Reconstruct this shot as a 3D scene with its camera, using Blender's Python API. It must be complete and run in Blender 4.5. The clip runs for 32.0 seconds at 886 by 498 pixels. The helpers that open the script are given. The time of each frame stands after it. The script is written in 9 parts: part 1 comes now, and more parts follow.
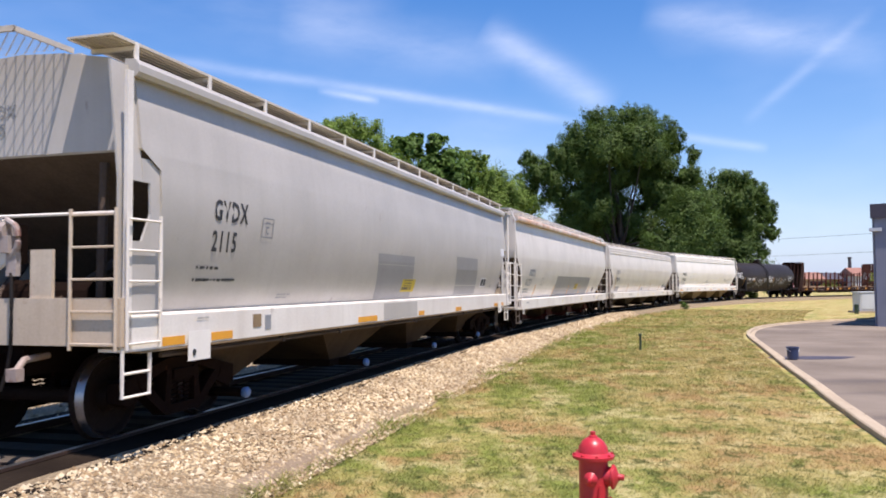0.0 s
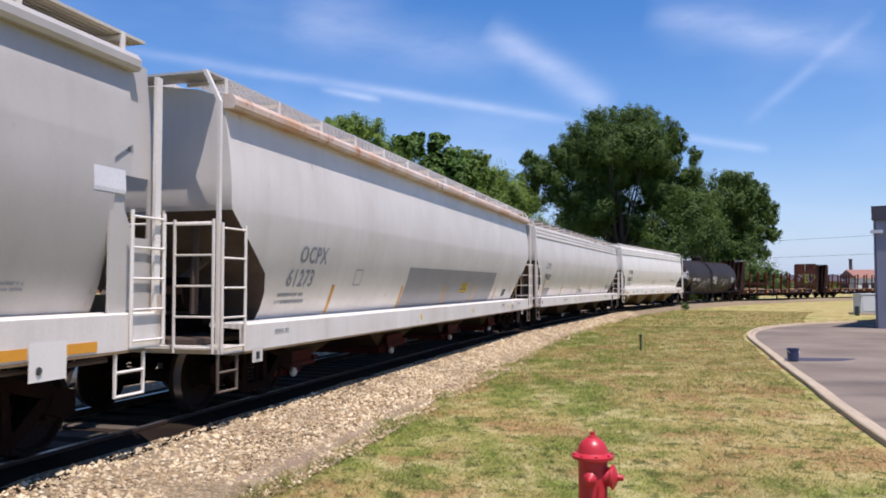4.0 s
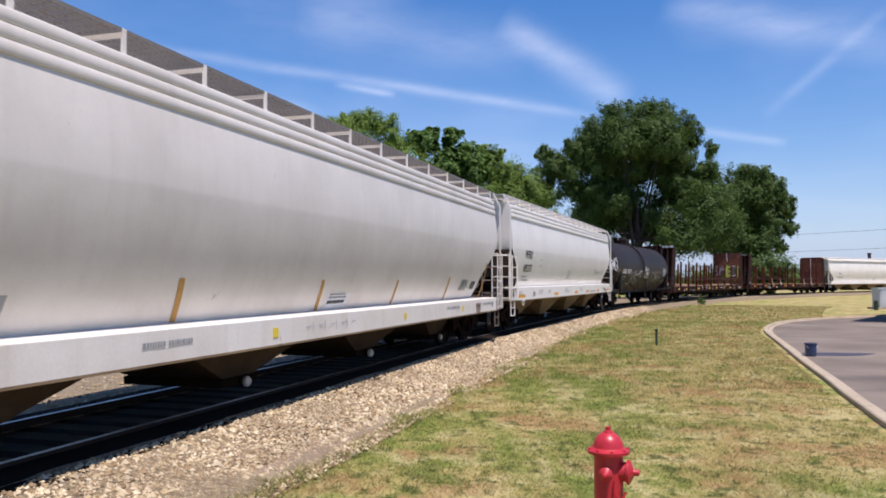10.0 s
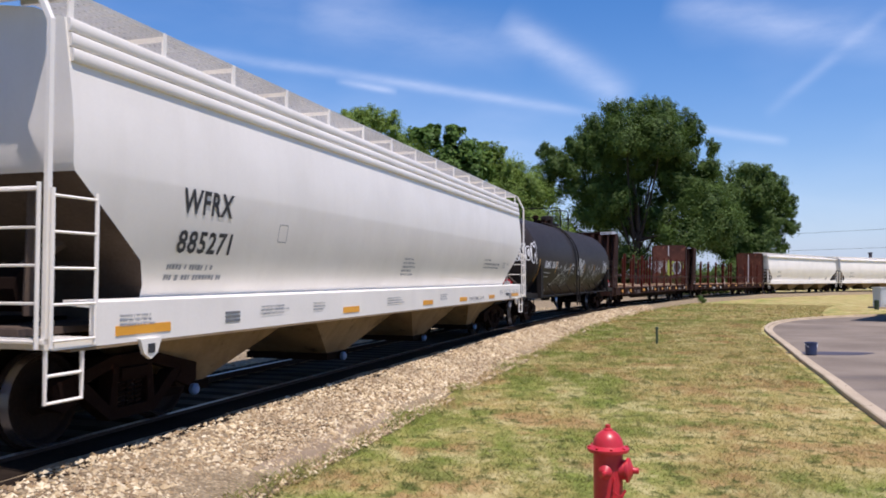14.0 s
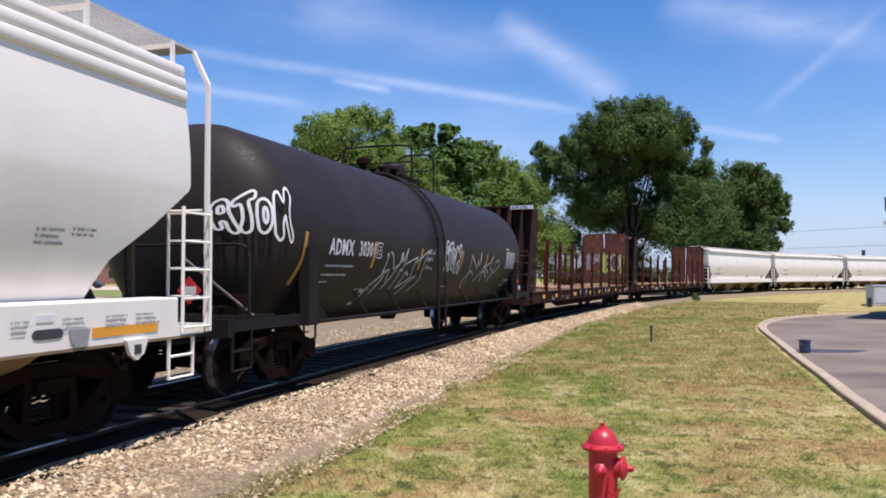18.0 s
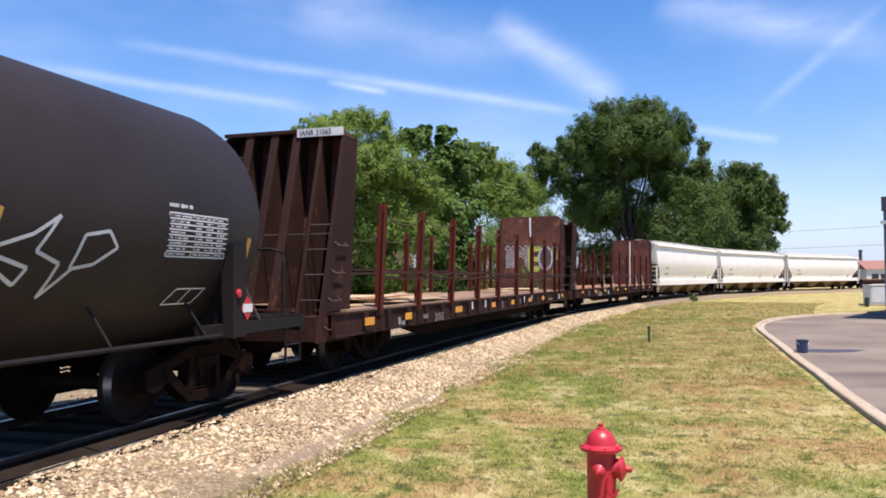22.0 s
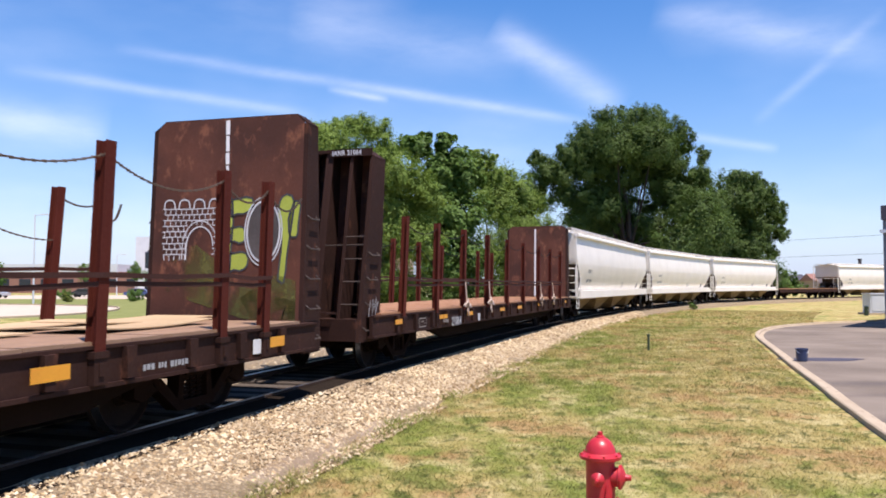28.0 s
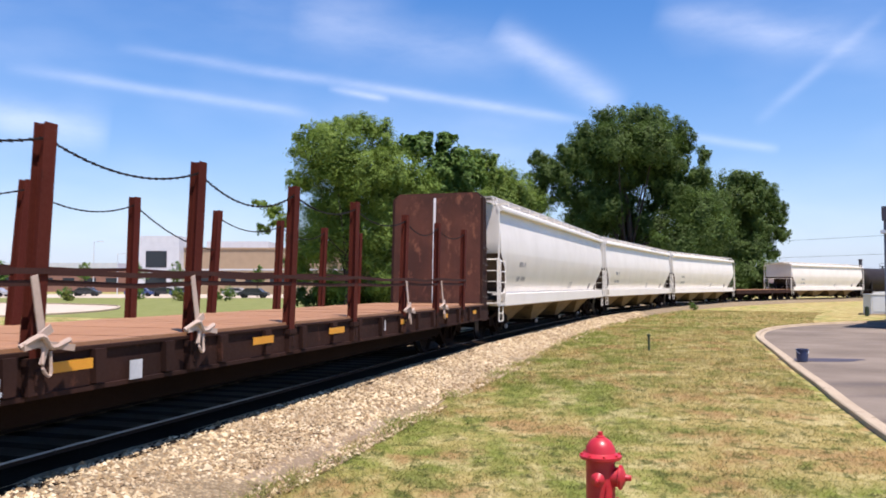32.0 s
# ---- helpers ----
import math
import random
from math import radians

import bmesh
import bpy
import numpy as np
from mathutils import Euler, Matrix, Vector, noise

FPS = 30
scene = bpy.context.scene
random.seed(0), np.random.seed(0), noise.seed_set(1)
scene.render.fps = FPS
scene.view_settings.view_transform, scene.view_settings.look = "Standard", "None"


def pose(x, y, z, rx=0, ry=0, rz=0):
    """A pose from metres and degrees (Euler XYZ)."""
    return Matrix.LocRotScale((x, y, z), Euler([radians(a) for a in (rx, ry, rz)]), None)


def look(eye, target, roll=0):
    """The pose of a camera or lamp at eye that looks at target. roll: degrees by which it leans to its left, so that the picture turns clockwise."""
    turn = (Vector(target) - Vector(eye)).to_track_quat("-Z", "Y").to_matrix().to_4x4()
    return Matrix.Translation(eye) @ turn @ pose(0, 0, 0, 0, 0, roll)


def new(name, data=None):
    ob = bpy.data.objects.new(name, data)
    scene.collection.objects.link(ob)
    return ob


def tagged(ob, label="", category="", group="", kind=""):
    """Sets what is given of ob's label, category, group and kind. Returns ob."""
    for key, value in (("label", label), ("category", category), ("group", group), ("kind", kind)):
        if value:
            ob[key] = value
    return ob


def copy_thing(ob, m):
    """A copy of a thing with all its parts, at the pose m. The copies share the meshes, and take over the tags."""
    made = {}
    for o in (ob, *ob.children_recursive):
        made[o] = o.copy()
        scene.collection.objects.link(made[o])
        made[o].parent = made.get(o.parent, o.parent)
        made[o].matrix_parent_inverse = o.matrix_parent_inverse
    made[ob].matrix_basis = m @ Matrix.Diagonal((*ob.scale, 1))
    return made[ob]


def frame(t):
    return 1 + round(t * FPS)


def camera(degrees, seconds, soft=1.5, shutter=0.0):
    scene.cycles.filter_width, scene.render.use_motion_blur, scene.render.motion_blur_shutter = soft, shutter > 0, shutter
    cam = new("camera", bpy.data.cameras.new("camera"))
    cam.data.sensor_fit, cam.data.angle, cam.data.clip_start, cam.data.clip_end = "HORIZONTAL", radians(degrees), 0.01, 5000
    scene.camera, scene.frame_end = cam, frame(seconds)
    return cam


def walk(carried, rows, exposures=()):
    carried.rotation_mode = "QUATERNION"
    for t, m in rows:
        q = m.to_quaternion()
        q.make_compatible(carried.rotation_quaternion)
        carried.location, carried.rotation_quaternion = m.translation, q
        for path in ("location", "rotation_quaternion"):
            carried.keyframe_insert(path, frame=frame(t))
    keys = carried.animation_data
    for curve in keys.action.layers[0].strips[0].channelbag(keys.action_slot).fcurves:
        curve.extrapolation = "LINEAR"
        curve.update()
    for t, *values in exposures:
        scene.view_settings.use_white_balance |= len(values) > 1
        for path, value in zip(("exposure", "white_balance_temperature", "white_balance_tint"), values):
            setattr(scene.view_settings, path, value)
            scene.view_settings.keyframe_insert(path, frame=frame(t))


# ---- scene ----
# camera: a hand-held stand beside the line; time, turn to the left, tilt up, lean (degrees)
VIEW = [
    (0.0, -0.422, 2.631, -0.434), (0.5, -0.327, 2.656, -0.236), (1.0, -0.247, 2.66, -0.05), (1.5, -0.179, 2.65, 0.151),
    (2.0, -0.239, 2.648, 0.156), (2.5, -0.329, 2.624, 0.306), (3.0, -0.466, 2.636, 0.128), (3.5, -0.46, 2.616, 0.027),
    (5.5, -0.097, 2.384, -0.267), (6.0, -0.212, 2.311, -0.364), (6.5, -0.155, 2.302, -0.78), (7.0, 0.195, 2.291, -0.813),
    (7.5, 0.497, 2.315, -0.637), (8.0, 0.592, 2.299, -0.347), (8.5, 0.641, 2.248, -0.361), (9.0, 0.652, 2.25, -0.428),
    (9.5, 0.668, 2.253, -0.39), (10.0, 0.7, 2.214, -0.153), (10.5, 0.775, 2.093, 0.094), (11.0, 0.827, 2.028, -0.191),
    (11.5, 0.902, 1.959, 0.07), (12.0, 0.934, 1.907, 0.215), (12.5, 0.895, 1.911, 0.023), (13.0, 0.874, 1.959, -0.062),
    (13.5, 0.774, 2.012, 0.04), (14.0, 0.755, 2.012, 0.139), (14.5, 0.738, 2.085, 0.228), (16.5, 0.474, 2.052, 0.156),
    (17.0, 0.413, 2.042, 0.183), (17.5, 0.411, 1.994, 0.272), (18.0, 0.37, 1.939, -0.022), (18.5, 0.064, 1.937, -0.049),
    (19.0, -0.009, 1.963, -0.225), (19.5, 0.01, 1.983, -0.175), (20.0, 0.0, 1.988, -0.006), (20.5, 0.037, 1.986, -0.03),
    (21.0, 0.069, 1.99, -0.05), (21.5, 0.113, 2.003, -0.259), (22.0, 0.191, 2.049, -0.28), (22.5, 0.224, 2.059, -0.385),
    (23.0, 0.227, 2.108, -0.421), (23.5, 0.271, 2.16, -0.453), (24.0, 0.316, 2.302, -0.12), (24.5, 0.274, 2.403, -0.141),
    (25.0, 0.238, 2.464, -0.287), (25.5, 0.143, 2.517, -0.048), (27.5, 0.121, 2.562, -0.07), (28.0, 0.161, 2.559, -0.057),
    (28.5, 0.162, 2.614, -0.027), (29.0, 0.193, 2.608, 0.105), (29.5, 0.174, 2.61, -0.027), (30.0, 0.181, 2.612, -0.087),
    (30.5, 0.195, 2.628, -0.052), (31.0, 0.226, 2.605, 0.011), (31.5, 0.238, 2.612, 0.02), (32.0, 0.201, 2.536, 0.068),
]
EYE = (0.0, 0.0, 1.593)
cam = camera(57.83, 32.0, soft=1.8, shutter=0.12)
walk(cam, [(t, pose(*EYE, 0, 0, turn) @ pose(0, 0, 0, 90 + tilt) @ pose(0, 0, 0, 0, 0, lean)) for t, turn, tilt, lean in VIEW],
     exposures=[(t, stops, (6690 if t < 1 else 6740 if t > 19 else 6440), 20) for t, stops in ((0, 0.48), (1.5, 0.34), (3.0, 0.26), (6, 0.19), (9, 0.17), (13, 0.18), (16, 0.19), (18, 0.26), (19.5, 0.57), (22, 0.57), (28, 0.55), (31, 0.54), (32, 0.48))])

# ---- light ----
SUN_AZ, SUN_EL = radians(-55), radians(70)  # azimuth from +x towards +y
sun_dir = Vector((math.cos(SUN_AZ) * math.cos(SUN_EL), math.sin(SUN_AZ) * math.cos(SUN_EL), math.sin(SUN_EL)))
sun = new("sun", bpy.data.lights.new("sun", "SUN"))
sun.data.energy, sun.data.angle, sun.data.color = 5.0, radians(0.53), (1.0, 0.955, 0.88)
sun.matrix_world = look((0, 0, 60), Vector((0, 0, 60)) - sun_dir)

world = bpy.data.worlds.new("sky")
scene.world = world
world.use_nodes = True
WN = world.node_tree
WN.nodes.clear()


def wnode(kind, **kw):
    n = WN.nodes.new(kind)
    for k, v in kw.items():
        if k == "op":
            n.operation = v
        elif k == "inputs":
            for i, x in v.items():
                if isinstance(x, bpy.types.NodeSocket):
                    WN.links.new(x, n.inputs[i])
                else:
                    n.inputs[i].default_value = x
    return n


def wmath(op, a, b=0.0, c=None):
    ins = {0: a, 1: b}
    if c is not None:
        ins[2] = c
    return wnode("ShaderNodeMath", op=op, inputs=ins).outputs[0]


def wdot(a, v):
    return wnode("ShaderNodeVectorMath", op="DOT_PRODUCT", inputs={0: a, 1: tuple(v)}).outputs["Value"]


def build_sky():
    sky = wnode("ShaderNodeTexSky")
    sky.sky_type, sky.sun_disc = "NISHITA", False
    sky.sun_elevation, sky.sun_rotation = SUN_EL, math.pi / 2 - SUN_AZ
    sky.air_density, sky.dust_density, sky.ozone_density = 1.0, 0.25, 3.0
    way = wnode("ShaderNodeTexCoord").outputs["Generated"]
    # thin high cloud: long streaks (two ends as turn/height tangents, half width, weight)
    fine = wnode("ShaderNodeTexNoise", inputs={"Vector": wnode("ShaderNodeMapping", inputs={0: way, 3: (9, 9, 26)}).outputs[0], "Scale": 1.0, "Detail": 6.0, "Roughness": 0.6}).outputs["Fac"]
    soft = wnode("ShaderNodeTexNoise", inputs={"Vector": wnode("ShaderNodeMapping", inputs={0: way, 3: (3, 3, 8)}).outputs[0], "Scale": 1.0, "Detail": 3.0}).outputs["Fac"]
    streaks = [((-0.42, 0.300), (0.19, 0.203), 0.006, 0.18), ((-0.56, 0.275), (-0.16, 0.212), 0.006, 0.14), ((0.06, 0.330), (0.225, 0.222), 0.018, 0.22),
               ((0.26, 0.345), (0.58, 0.285), 0.018, 0.15), ((0.385, 0.20), (0.56, 0.35), 0.006, 0.08), ((0.30, 0.188), (0.42, 0.170), 0.005, 0.17),
               ((-0.15, 0.247), (-0.07, 0.232), 0.004, 0.22), ((-0.60, 0.22), (-0.42, 0.19), 0.022, 0.2), ((-0.2, 0.33), (0.10, 0.29), 0.03, 0.10)]
    total = None
    for (ax, az), (bx, bz), half, weight in streaks:
        p, q = Vector((ax, 1, az)).normalized(), Vector((bx, 1, bz)).normalized()
        side, along = p.cross(q).normalized(), (q - p).normalized()
        reach = (q - p).length * 0.5
        mid = along.dot((p + q) * 0.5)
        wob = wmath("MULTIPLY", wmath("SUBTRACT", soft, 0.5), half * 1.6)
        off = wmath("DIVIDE", wmath("ADD", wdot(way, side), wob), half)
        band = wmath("POWER", 2.718, wmath("MULTIPLY", wmath("MULTIPLY", off, off), -1.0))
        far = wmath("DIVIDE", wmath("SUBTRACT", wdot(way, along), mid), reach)
        end = wmath("MAXIMUM", wmath("SUBTRACT", 1.0, wmath("POWER", wmath("ABSOLUTE", far), 4.0)), 0.0)
        ahead = wmath("GREATER_THAN", wdot(way, p), 0.3)
        got = wmath("MULTIPLY", wmath("MULTIPLY", wmath("MULTIPLY", band, end), ahead), weight)
        total = got if total is None else wmath("ADD", total, got)
    rough = wnode("ShaderNodeMapRange", inputs={0: fine, 1: 0.32, 2: 0.66, 3: 0.5, 4: 1.15}).outputs[0]
    veil = wnode("ShaderNodeMapRange", inputs={0: soft, 1: 0.42, 2: 0.75, 3: 0.0, 4: 0.10}).outputs[0]
    mask = wmath("ADD", wmath("MULTIPLY", total, rough), wmath("MULTIPLY", veil, rough))
    tint = wnode("ShaderNodeHueSaturation", inputs={"Hue": 0.506, "Saturation": SKY_SAT, "Value": 1.0, "Color": sky.outputs[0]})
    # pale haze low over the horizon
    height = wmath("MAXIMUM", wdot(way, (0, 0, 1)), 0.0)
    haze = wnode("ShaderNodeMix", inputs={0: wmath("MULTIPLY", wmath("POWER", 2.718, wmath("MULTIPLY", height, -7.0)), 0.85)})
    haze.data_type = "RGBA"
    WN.links.new(tint.outputs[0], haze.inputs[6])
    haze.inputs[7].default_value = (2.55, 3.55, 5.4, 1)
    mix = wnode("ShaderNodeMix")
    mix.data_type = "RGBA"
    WN.links.new(mask, mix.inputs[0])
    WN.links.new(haze.outputs[2], mix.inputs[6])
    mix.inputs[7].default_value = (9.2, 9.6, 10.0, 1)
    back = wnode("ShaderNodeBackground", inputs={0: mix.outputs[2], 1: SKY_STRENGTH})
    WN.links.new(back.outputs[0], wnode("ShaderNodeOutputWorld").inputs[0])


SKY_SAT, SKY_STRENGTH = 1.40, 0.126
build_sky()


# ---- materials ----
def make(name, build):
    m = bpy.data.materials.new(name)
    m.use_nodes = True
    nt = m.node_tree
    bsdf = nt.nodes["Principled BSDF"]

    def node(kind, **ins):
        n = nt.nodes.new(kind)
        for k, x in ins.items():
            key = int(k[1:]) if k[0] == "_" and k[1:].isdigit() else k
            if isinstance(x, bpy.types.NodeSocket):
                nt.links.new(x, n.inputs[key])
            else:
                n.inputs[key].default_value = x
        return n

    def mix(fac, a, b, blend="MIX"):
        n = nt.nodes.new("ShaderNodeMix")
        n.data_type, n.blend_type = "RGBA", blend
        for i, x in ((0, fac), (6, a), (7, b)):
            if isinstance(x, bpy.types.NodeSocket):
                nt.links.new(x, n.inputs[i])
            elif i == 0:
                n.inputs[0].default_value = x
            else:
                n.inputs[i].default_value = (*x, 1)
        return n.outputs[2]

    build(nt, bsdf, node, mix)
    return m


def ranged(node, fac, a, b, lo=0.0, hi=1.0):
    return node("ShaderNodeMapRange", _0=fac, _1=a, _2=b, _3=lo, _4=hi).outputs[0]


def noise_at(node, nt, scale, detail=4.0, stretch=(1, 1, 1), rough=0.55):
    co = nt.nodes.new("ShaderNodeTexCoord").outputs["Object"]
    if stretch != (1, 1, 1):
        co = node("ShaderNodeMapping", _0=co, _3=stretch).outputs[0]
    return node("ShaderNodeTexNoise", Vector=co, Scale=scale, Detail=detail, Roughness=rough).outputs["Fac"]


def paint(name, col, col2, rough=0.45, metal=0.0, streak=0.0, rust=0.0, rust_col=(0.16, 0.06, 0.03), bump=0.15, grain=30.0, dirt=0.25, by_object=0.0, dents=0.0, shine=0.5):
    """Painted or bare metal: broad tone, fine grain, downward streaks, rust spots and a slight relief."""
    def build(nt, bsdf, node, mix):
        broad = noise_at(node, nt, 0.9, 5.0)
        fine = noise_at(node, nt, grain, 5.0)
        c = mix(ranged(node, broad, 0.35, 0.68), col, col2)
        c = mix(ranged(node, fine, 0.35, 0.8, 0.0, dirt), c, tuple(x * 0.55 for x in col2))
        if streak:
            s = noise_at(node, nt, 5.0, 5.0, (1.0, 1.0, 0.06))
            c = mix(ranged(node, s, 0.48, 0.78, 0.0, streak), c, tuple(x * f for x, f in zip(col2, (0.62, 0.58, 0.52))))
        if rust:
            r = noise_at(node, nt, 3.2, 8.0, (1, 1, 0.6), 0.7)
            c = mix(ranged(node, r, 0.66 - 0.25 * rust, 0.74 - 0.2 * rust, 0.0, min(1.0, 0.6 + rust)), c, rust_col)
        if by_object:
            o = node("ShaderNodeObjectInfo").outputs["Random"]
            c = mix(ranged(node, o, 0, 1, 0, by_object), c, tuple(x * 0.6 for x in col2))
        nt.links.new(c, bsdf.inputs["Base Color"])
        nt.links.new(ranged(node, fine, 0.3, 0.7, rough - 0.08, rough + 0.12), bsdf.inputs["Roughness"])
        bsdf.inputs["Metallic"].default_value = metal
        bsdf.inputs["Specular IOR Level"].default_value = shine
        h = fine
        if dents:
            big = noise_at(node, nt, 0.55, 1.0, (1, 1, 0.6))
            h = node("ShaderNodeMath", _0=big, _1=dents).outputs[0]
            nt.nodes[-1].operation = "MULTIPLY"
            add = node("ShaderNodeMath", _0=h, _1=fine)
            h = add.outputs[0]
        b = node("ShaderNodeBump", Height=h, Strength=bump, Distance=0.01)
        nt.links.new(b.outputs[0], bsdf.inputs["Normal"])
    return make(name, build)


WHITE = paint("dirty white paint", (0.70, 0.655, 0.59), (0.61, 0.565, 0.50), 0.42, streak=0.14, rust=0.02, bump=0.06, dirt=0.08, dents=8.0)
GREYWHITE = paint("light grey paint", (0.485, 0.455, 0.412), (0.42, 0.394, 0.355), 0.40, streak=0.14, rust=0.01, bump=0.06, dirt=0.08, dents=8.0)
CLEANWHITE = paint("clean white paint", (0.80, 0.76, 0.69), (0.73, 0.69, 0.62), 0.38, streak=0.07, bump=0.04, dirt=0.05, dents=6.0)
DWHITE = paint("bright white trim paint", (0.84, 0.80, 0.73), (0.77, 0.73, 0.66), 0.4, streak=0.1, bump=0.05, dirt=0.1)
SILLWHITE = paint("white sill paint", (0.80, 0.76, 0.69), (0.69, 0.63, 0.555), 0.45, streak=0.3, rust=0.05, bump=0.1, dirt=0.2)
RUSTEDGE = paint("rust-stained white paint", (0.66, 0.62, 0.57), (0.55, 0.33, 0.2), 0.6, streak=0.4, rust=0.45, rust_col=(0.36, 0.13, 0.05))
PATCH = paint("grey paint patch", (0.30, 0.295, 0.29), (0.262, 0.258, 0.255), 0.5, streak=0.1, bump=0.05, dirt=0.1)
# darker copy of the tan bay paint, for bays that lie in shade
SHADEDBAY = paint("grimy dark brown discharge bay paint", (0.085, 0.058, 0.038), (0.055, 0.036, 0.024), 0.85, streak=0.4, rust=0.25, rust_col=(0.03, 0.016, 0.012), bump=0.15, shine=0.1)
REDGATE = paint("dull red gate paint", (0.085, 0.0075, 0.0065), (0.045, 0.006, 0.005), 0.7, streak=0.3, rust=0.35, rust_col=(0.03, 0.012, 0.009), shine=0.15)
TAN = paint("tan dusty hopper paint", (0.30, 0.215, 0.125), (0.19, 0.13, 0.075), 0.85, streak=0.4, rust=0.25, rust_col=(0.03, 0.016, 0.012), bump=0.15, shine=0.1)
# grimy brown, lowered further to put the end recess's shade into the colour
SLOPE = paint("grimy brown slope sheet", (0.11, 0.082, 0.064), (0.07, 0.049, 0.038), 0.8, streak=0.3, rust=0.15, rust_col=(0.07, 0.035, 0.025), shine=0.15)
GRIMYSTEP = paint("grimy grey step paint", (0.20, 0.17, 0.14), (0.12, 0.09, 0.07), 0.7, rust=0.3, rust_col=(0.08, 0.035, 0.02), shine=0.2)
RUSTTRIM = paint("white trim worn to rust", (0.40, 0.36, 0.34), (0.27, 0.18, 0.14), 0.65, streak=0.3, rust=0.45, rust_col=(0.17, 0.07, 0.045))
# running gear: grime and rust over bases blackened to stand for under-car shade
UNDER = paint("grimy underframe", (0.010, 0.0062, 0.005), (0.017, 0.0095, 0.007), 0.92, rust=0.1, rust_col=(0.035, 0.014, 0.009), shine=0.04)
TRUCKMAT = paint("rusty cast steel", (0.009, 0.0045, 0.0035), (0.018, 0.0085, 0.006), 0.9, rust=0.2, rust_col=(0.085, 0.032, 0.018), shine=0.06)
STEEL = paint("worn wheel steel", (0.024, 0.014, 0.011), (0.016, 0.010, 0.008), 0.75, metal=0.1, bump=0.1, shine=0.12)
RAILSTEEL = paint("rail steel", (0.045, 0.03, 0.023), (0.06, 0.036, 0.026), 0.8, rust=0.3, rust_col=(0.07, 0.032, 0.02), shine=0.12)
RAILTOP = paint("polished rail head", (0.50, 0.50, 0.52), (0.40, 0.40, 0.42), 0.34, metal=1.0, bump=0.03, dirt=0.05)
BLACK = paint("dusty black tank paint", (0.026, 0.0205, 0.0195), (0.033, 0.0265, 0.0245), 0.5, streak=0.2, bump=0.07, dirt=0.2, dents=3.0, shine=0.13)
DARK = paint("dark iron", (0.012, 0.0105, 0.0105), (0.02, 0.0165, 0.016), 0.65, shine=0.15)
BROWN = paint("oxide brown paint", (0.060, 0.025, 0.019), (0.125, 0.046, 0.030), 0.75, streak=0.5, rust=0.5, rust_col=(0.19, 0.075, 0.045), bump=0.2, shine=0.2)
DARKBROWN = paint("dark brown steel", (0.027, 0.0132, 0.0108), (0.044, 0.020, 0.0155), 0.8, streak=0.35, rust=0.3, rust_col=(0.095, 0.038, 0.024), shine=0.12)
GRABGREY = paint("worn grey iron", (0.085, 0.065, 0.057), (0.05, 0.036, 0.03), 0.6, rust=0.2, rust_col=(0.07, 0.03, 0.02), shine=0.25)
STAKE = paint("rust red steel", (0.072, 0.0145, 0.0095), (0.10, 0.021, 0.013), 0.8, rust=0.25, rust_col=(0.05, 0.0145, 0.010), bump=0.2, shine=0.13)
DECK = paint("rusty steel deck", (0.30, 0.140, 0.065), (0.39, 0.20, 0.10), 0.85, rust=0.15, rust_col=(0.19, 0.085, 0.042), bump=0.25, by_object=0.35)
PLANK = paint("weathered plywood", (0.40, 0.27, 0.135), (0.50, 0.37, 0.20), 0.85, streak=0.0, rust=0.25, rust_col=(0.17, 0.09, 0.05), bump=0.25, dirt=0.45)
ORANGE = paint("yellow reflector tape", (0.78, 0.36, 0.03), (0.68, 0.29, 0.03), 0.4, bump=0.03, dirt=0.15)
YELLOW = paint("yellow paint", (0.80, 0.62, 0.04), (0.7, 0.5, 0.04), 0.45, bump=0.03)
OLDYELLOW = paint("sun-bleached yellow label", (0.62, 0.46, 0.035), (0.53, 0.38, 0.03), 0.6, bump=0.03, dirt=0.3)
NEON = paint("neon yellow hose", (0.72, 0.80, 0.02), (0.6, 0.7, 0.02), 0.5, bump=0.03)
ORANGESTRIP = paint("orange reflector strip", (0.66, 0.32, 0.03), (0.58, 0.26, 0.025), 0.5, bump=0.03, dirt=0.2)
OCHRE = paint("ochre strip", (0.50, 0.27, 0.05), (0.42, 0.2, 0.04), 0.6, rust=0.15)
BLACKPAINT = paint("black stencil paint", (0.025, 0.025, 0.028), (0.05, 0.05, 0.055), 0.6, bump=0.02)
WORNBLACK = paint("worn black stencil", (0.10, 0.10, 0.105), (0.19, 0.19, 0.19), 0.6, rust=0.25, rust_col=(0.42, 0.41, 0.39), bump=0.02)
FADED = paint("faded grey stencil", (0.22, 0.23, 0.24), (0.34, 0.35, 0.36), 0.6, bump=0.02)
WHITEPAINT = paint("white stencil paint", (0.74, 0.74, 0.74), (0.62, 0.62, 0.62), 0.6, bump=0.02)
CHALK = paint("chalky white spray", (0.62, 0.64, 0.66), (0.42, 0.44, 0.46), 0.8, bump=0.02)
DULLMARK = paint("dull worn stencil on brown steel", (0.30, 0.27, 0.25), (0.17, 0.14, 0.125), 0.8, rust=0.3, rust_col=(0.09, 0.05, 0.04), bump=0.02)
TEAL = paint("dark green marker", (0.02, 0.075, 0.07), (0.03, 0.09, 0.085), 0.6, bump=0.02)
LIME = paint("lime green spray", (0.40, 0.46, 0.06), (0.30, 0.36, 0.05), 0.7, bump=0.03)
GREYSPRAY = paint("grey spray", (0.035, 0.028, 0.028), (0.10, 0.085, 0.08), 0.75, bump=0.03)
REDPAINT = paint("red hydrant paint", (0.50, 0.022, 0.035), (0.42, 0.02, 0.03), 0.38, rust=0.03, bump=0.12, dirt=0.2)
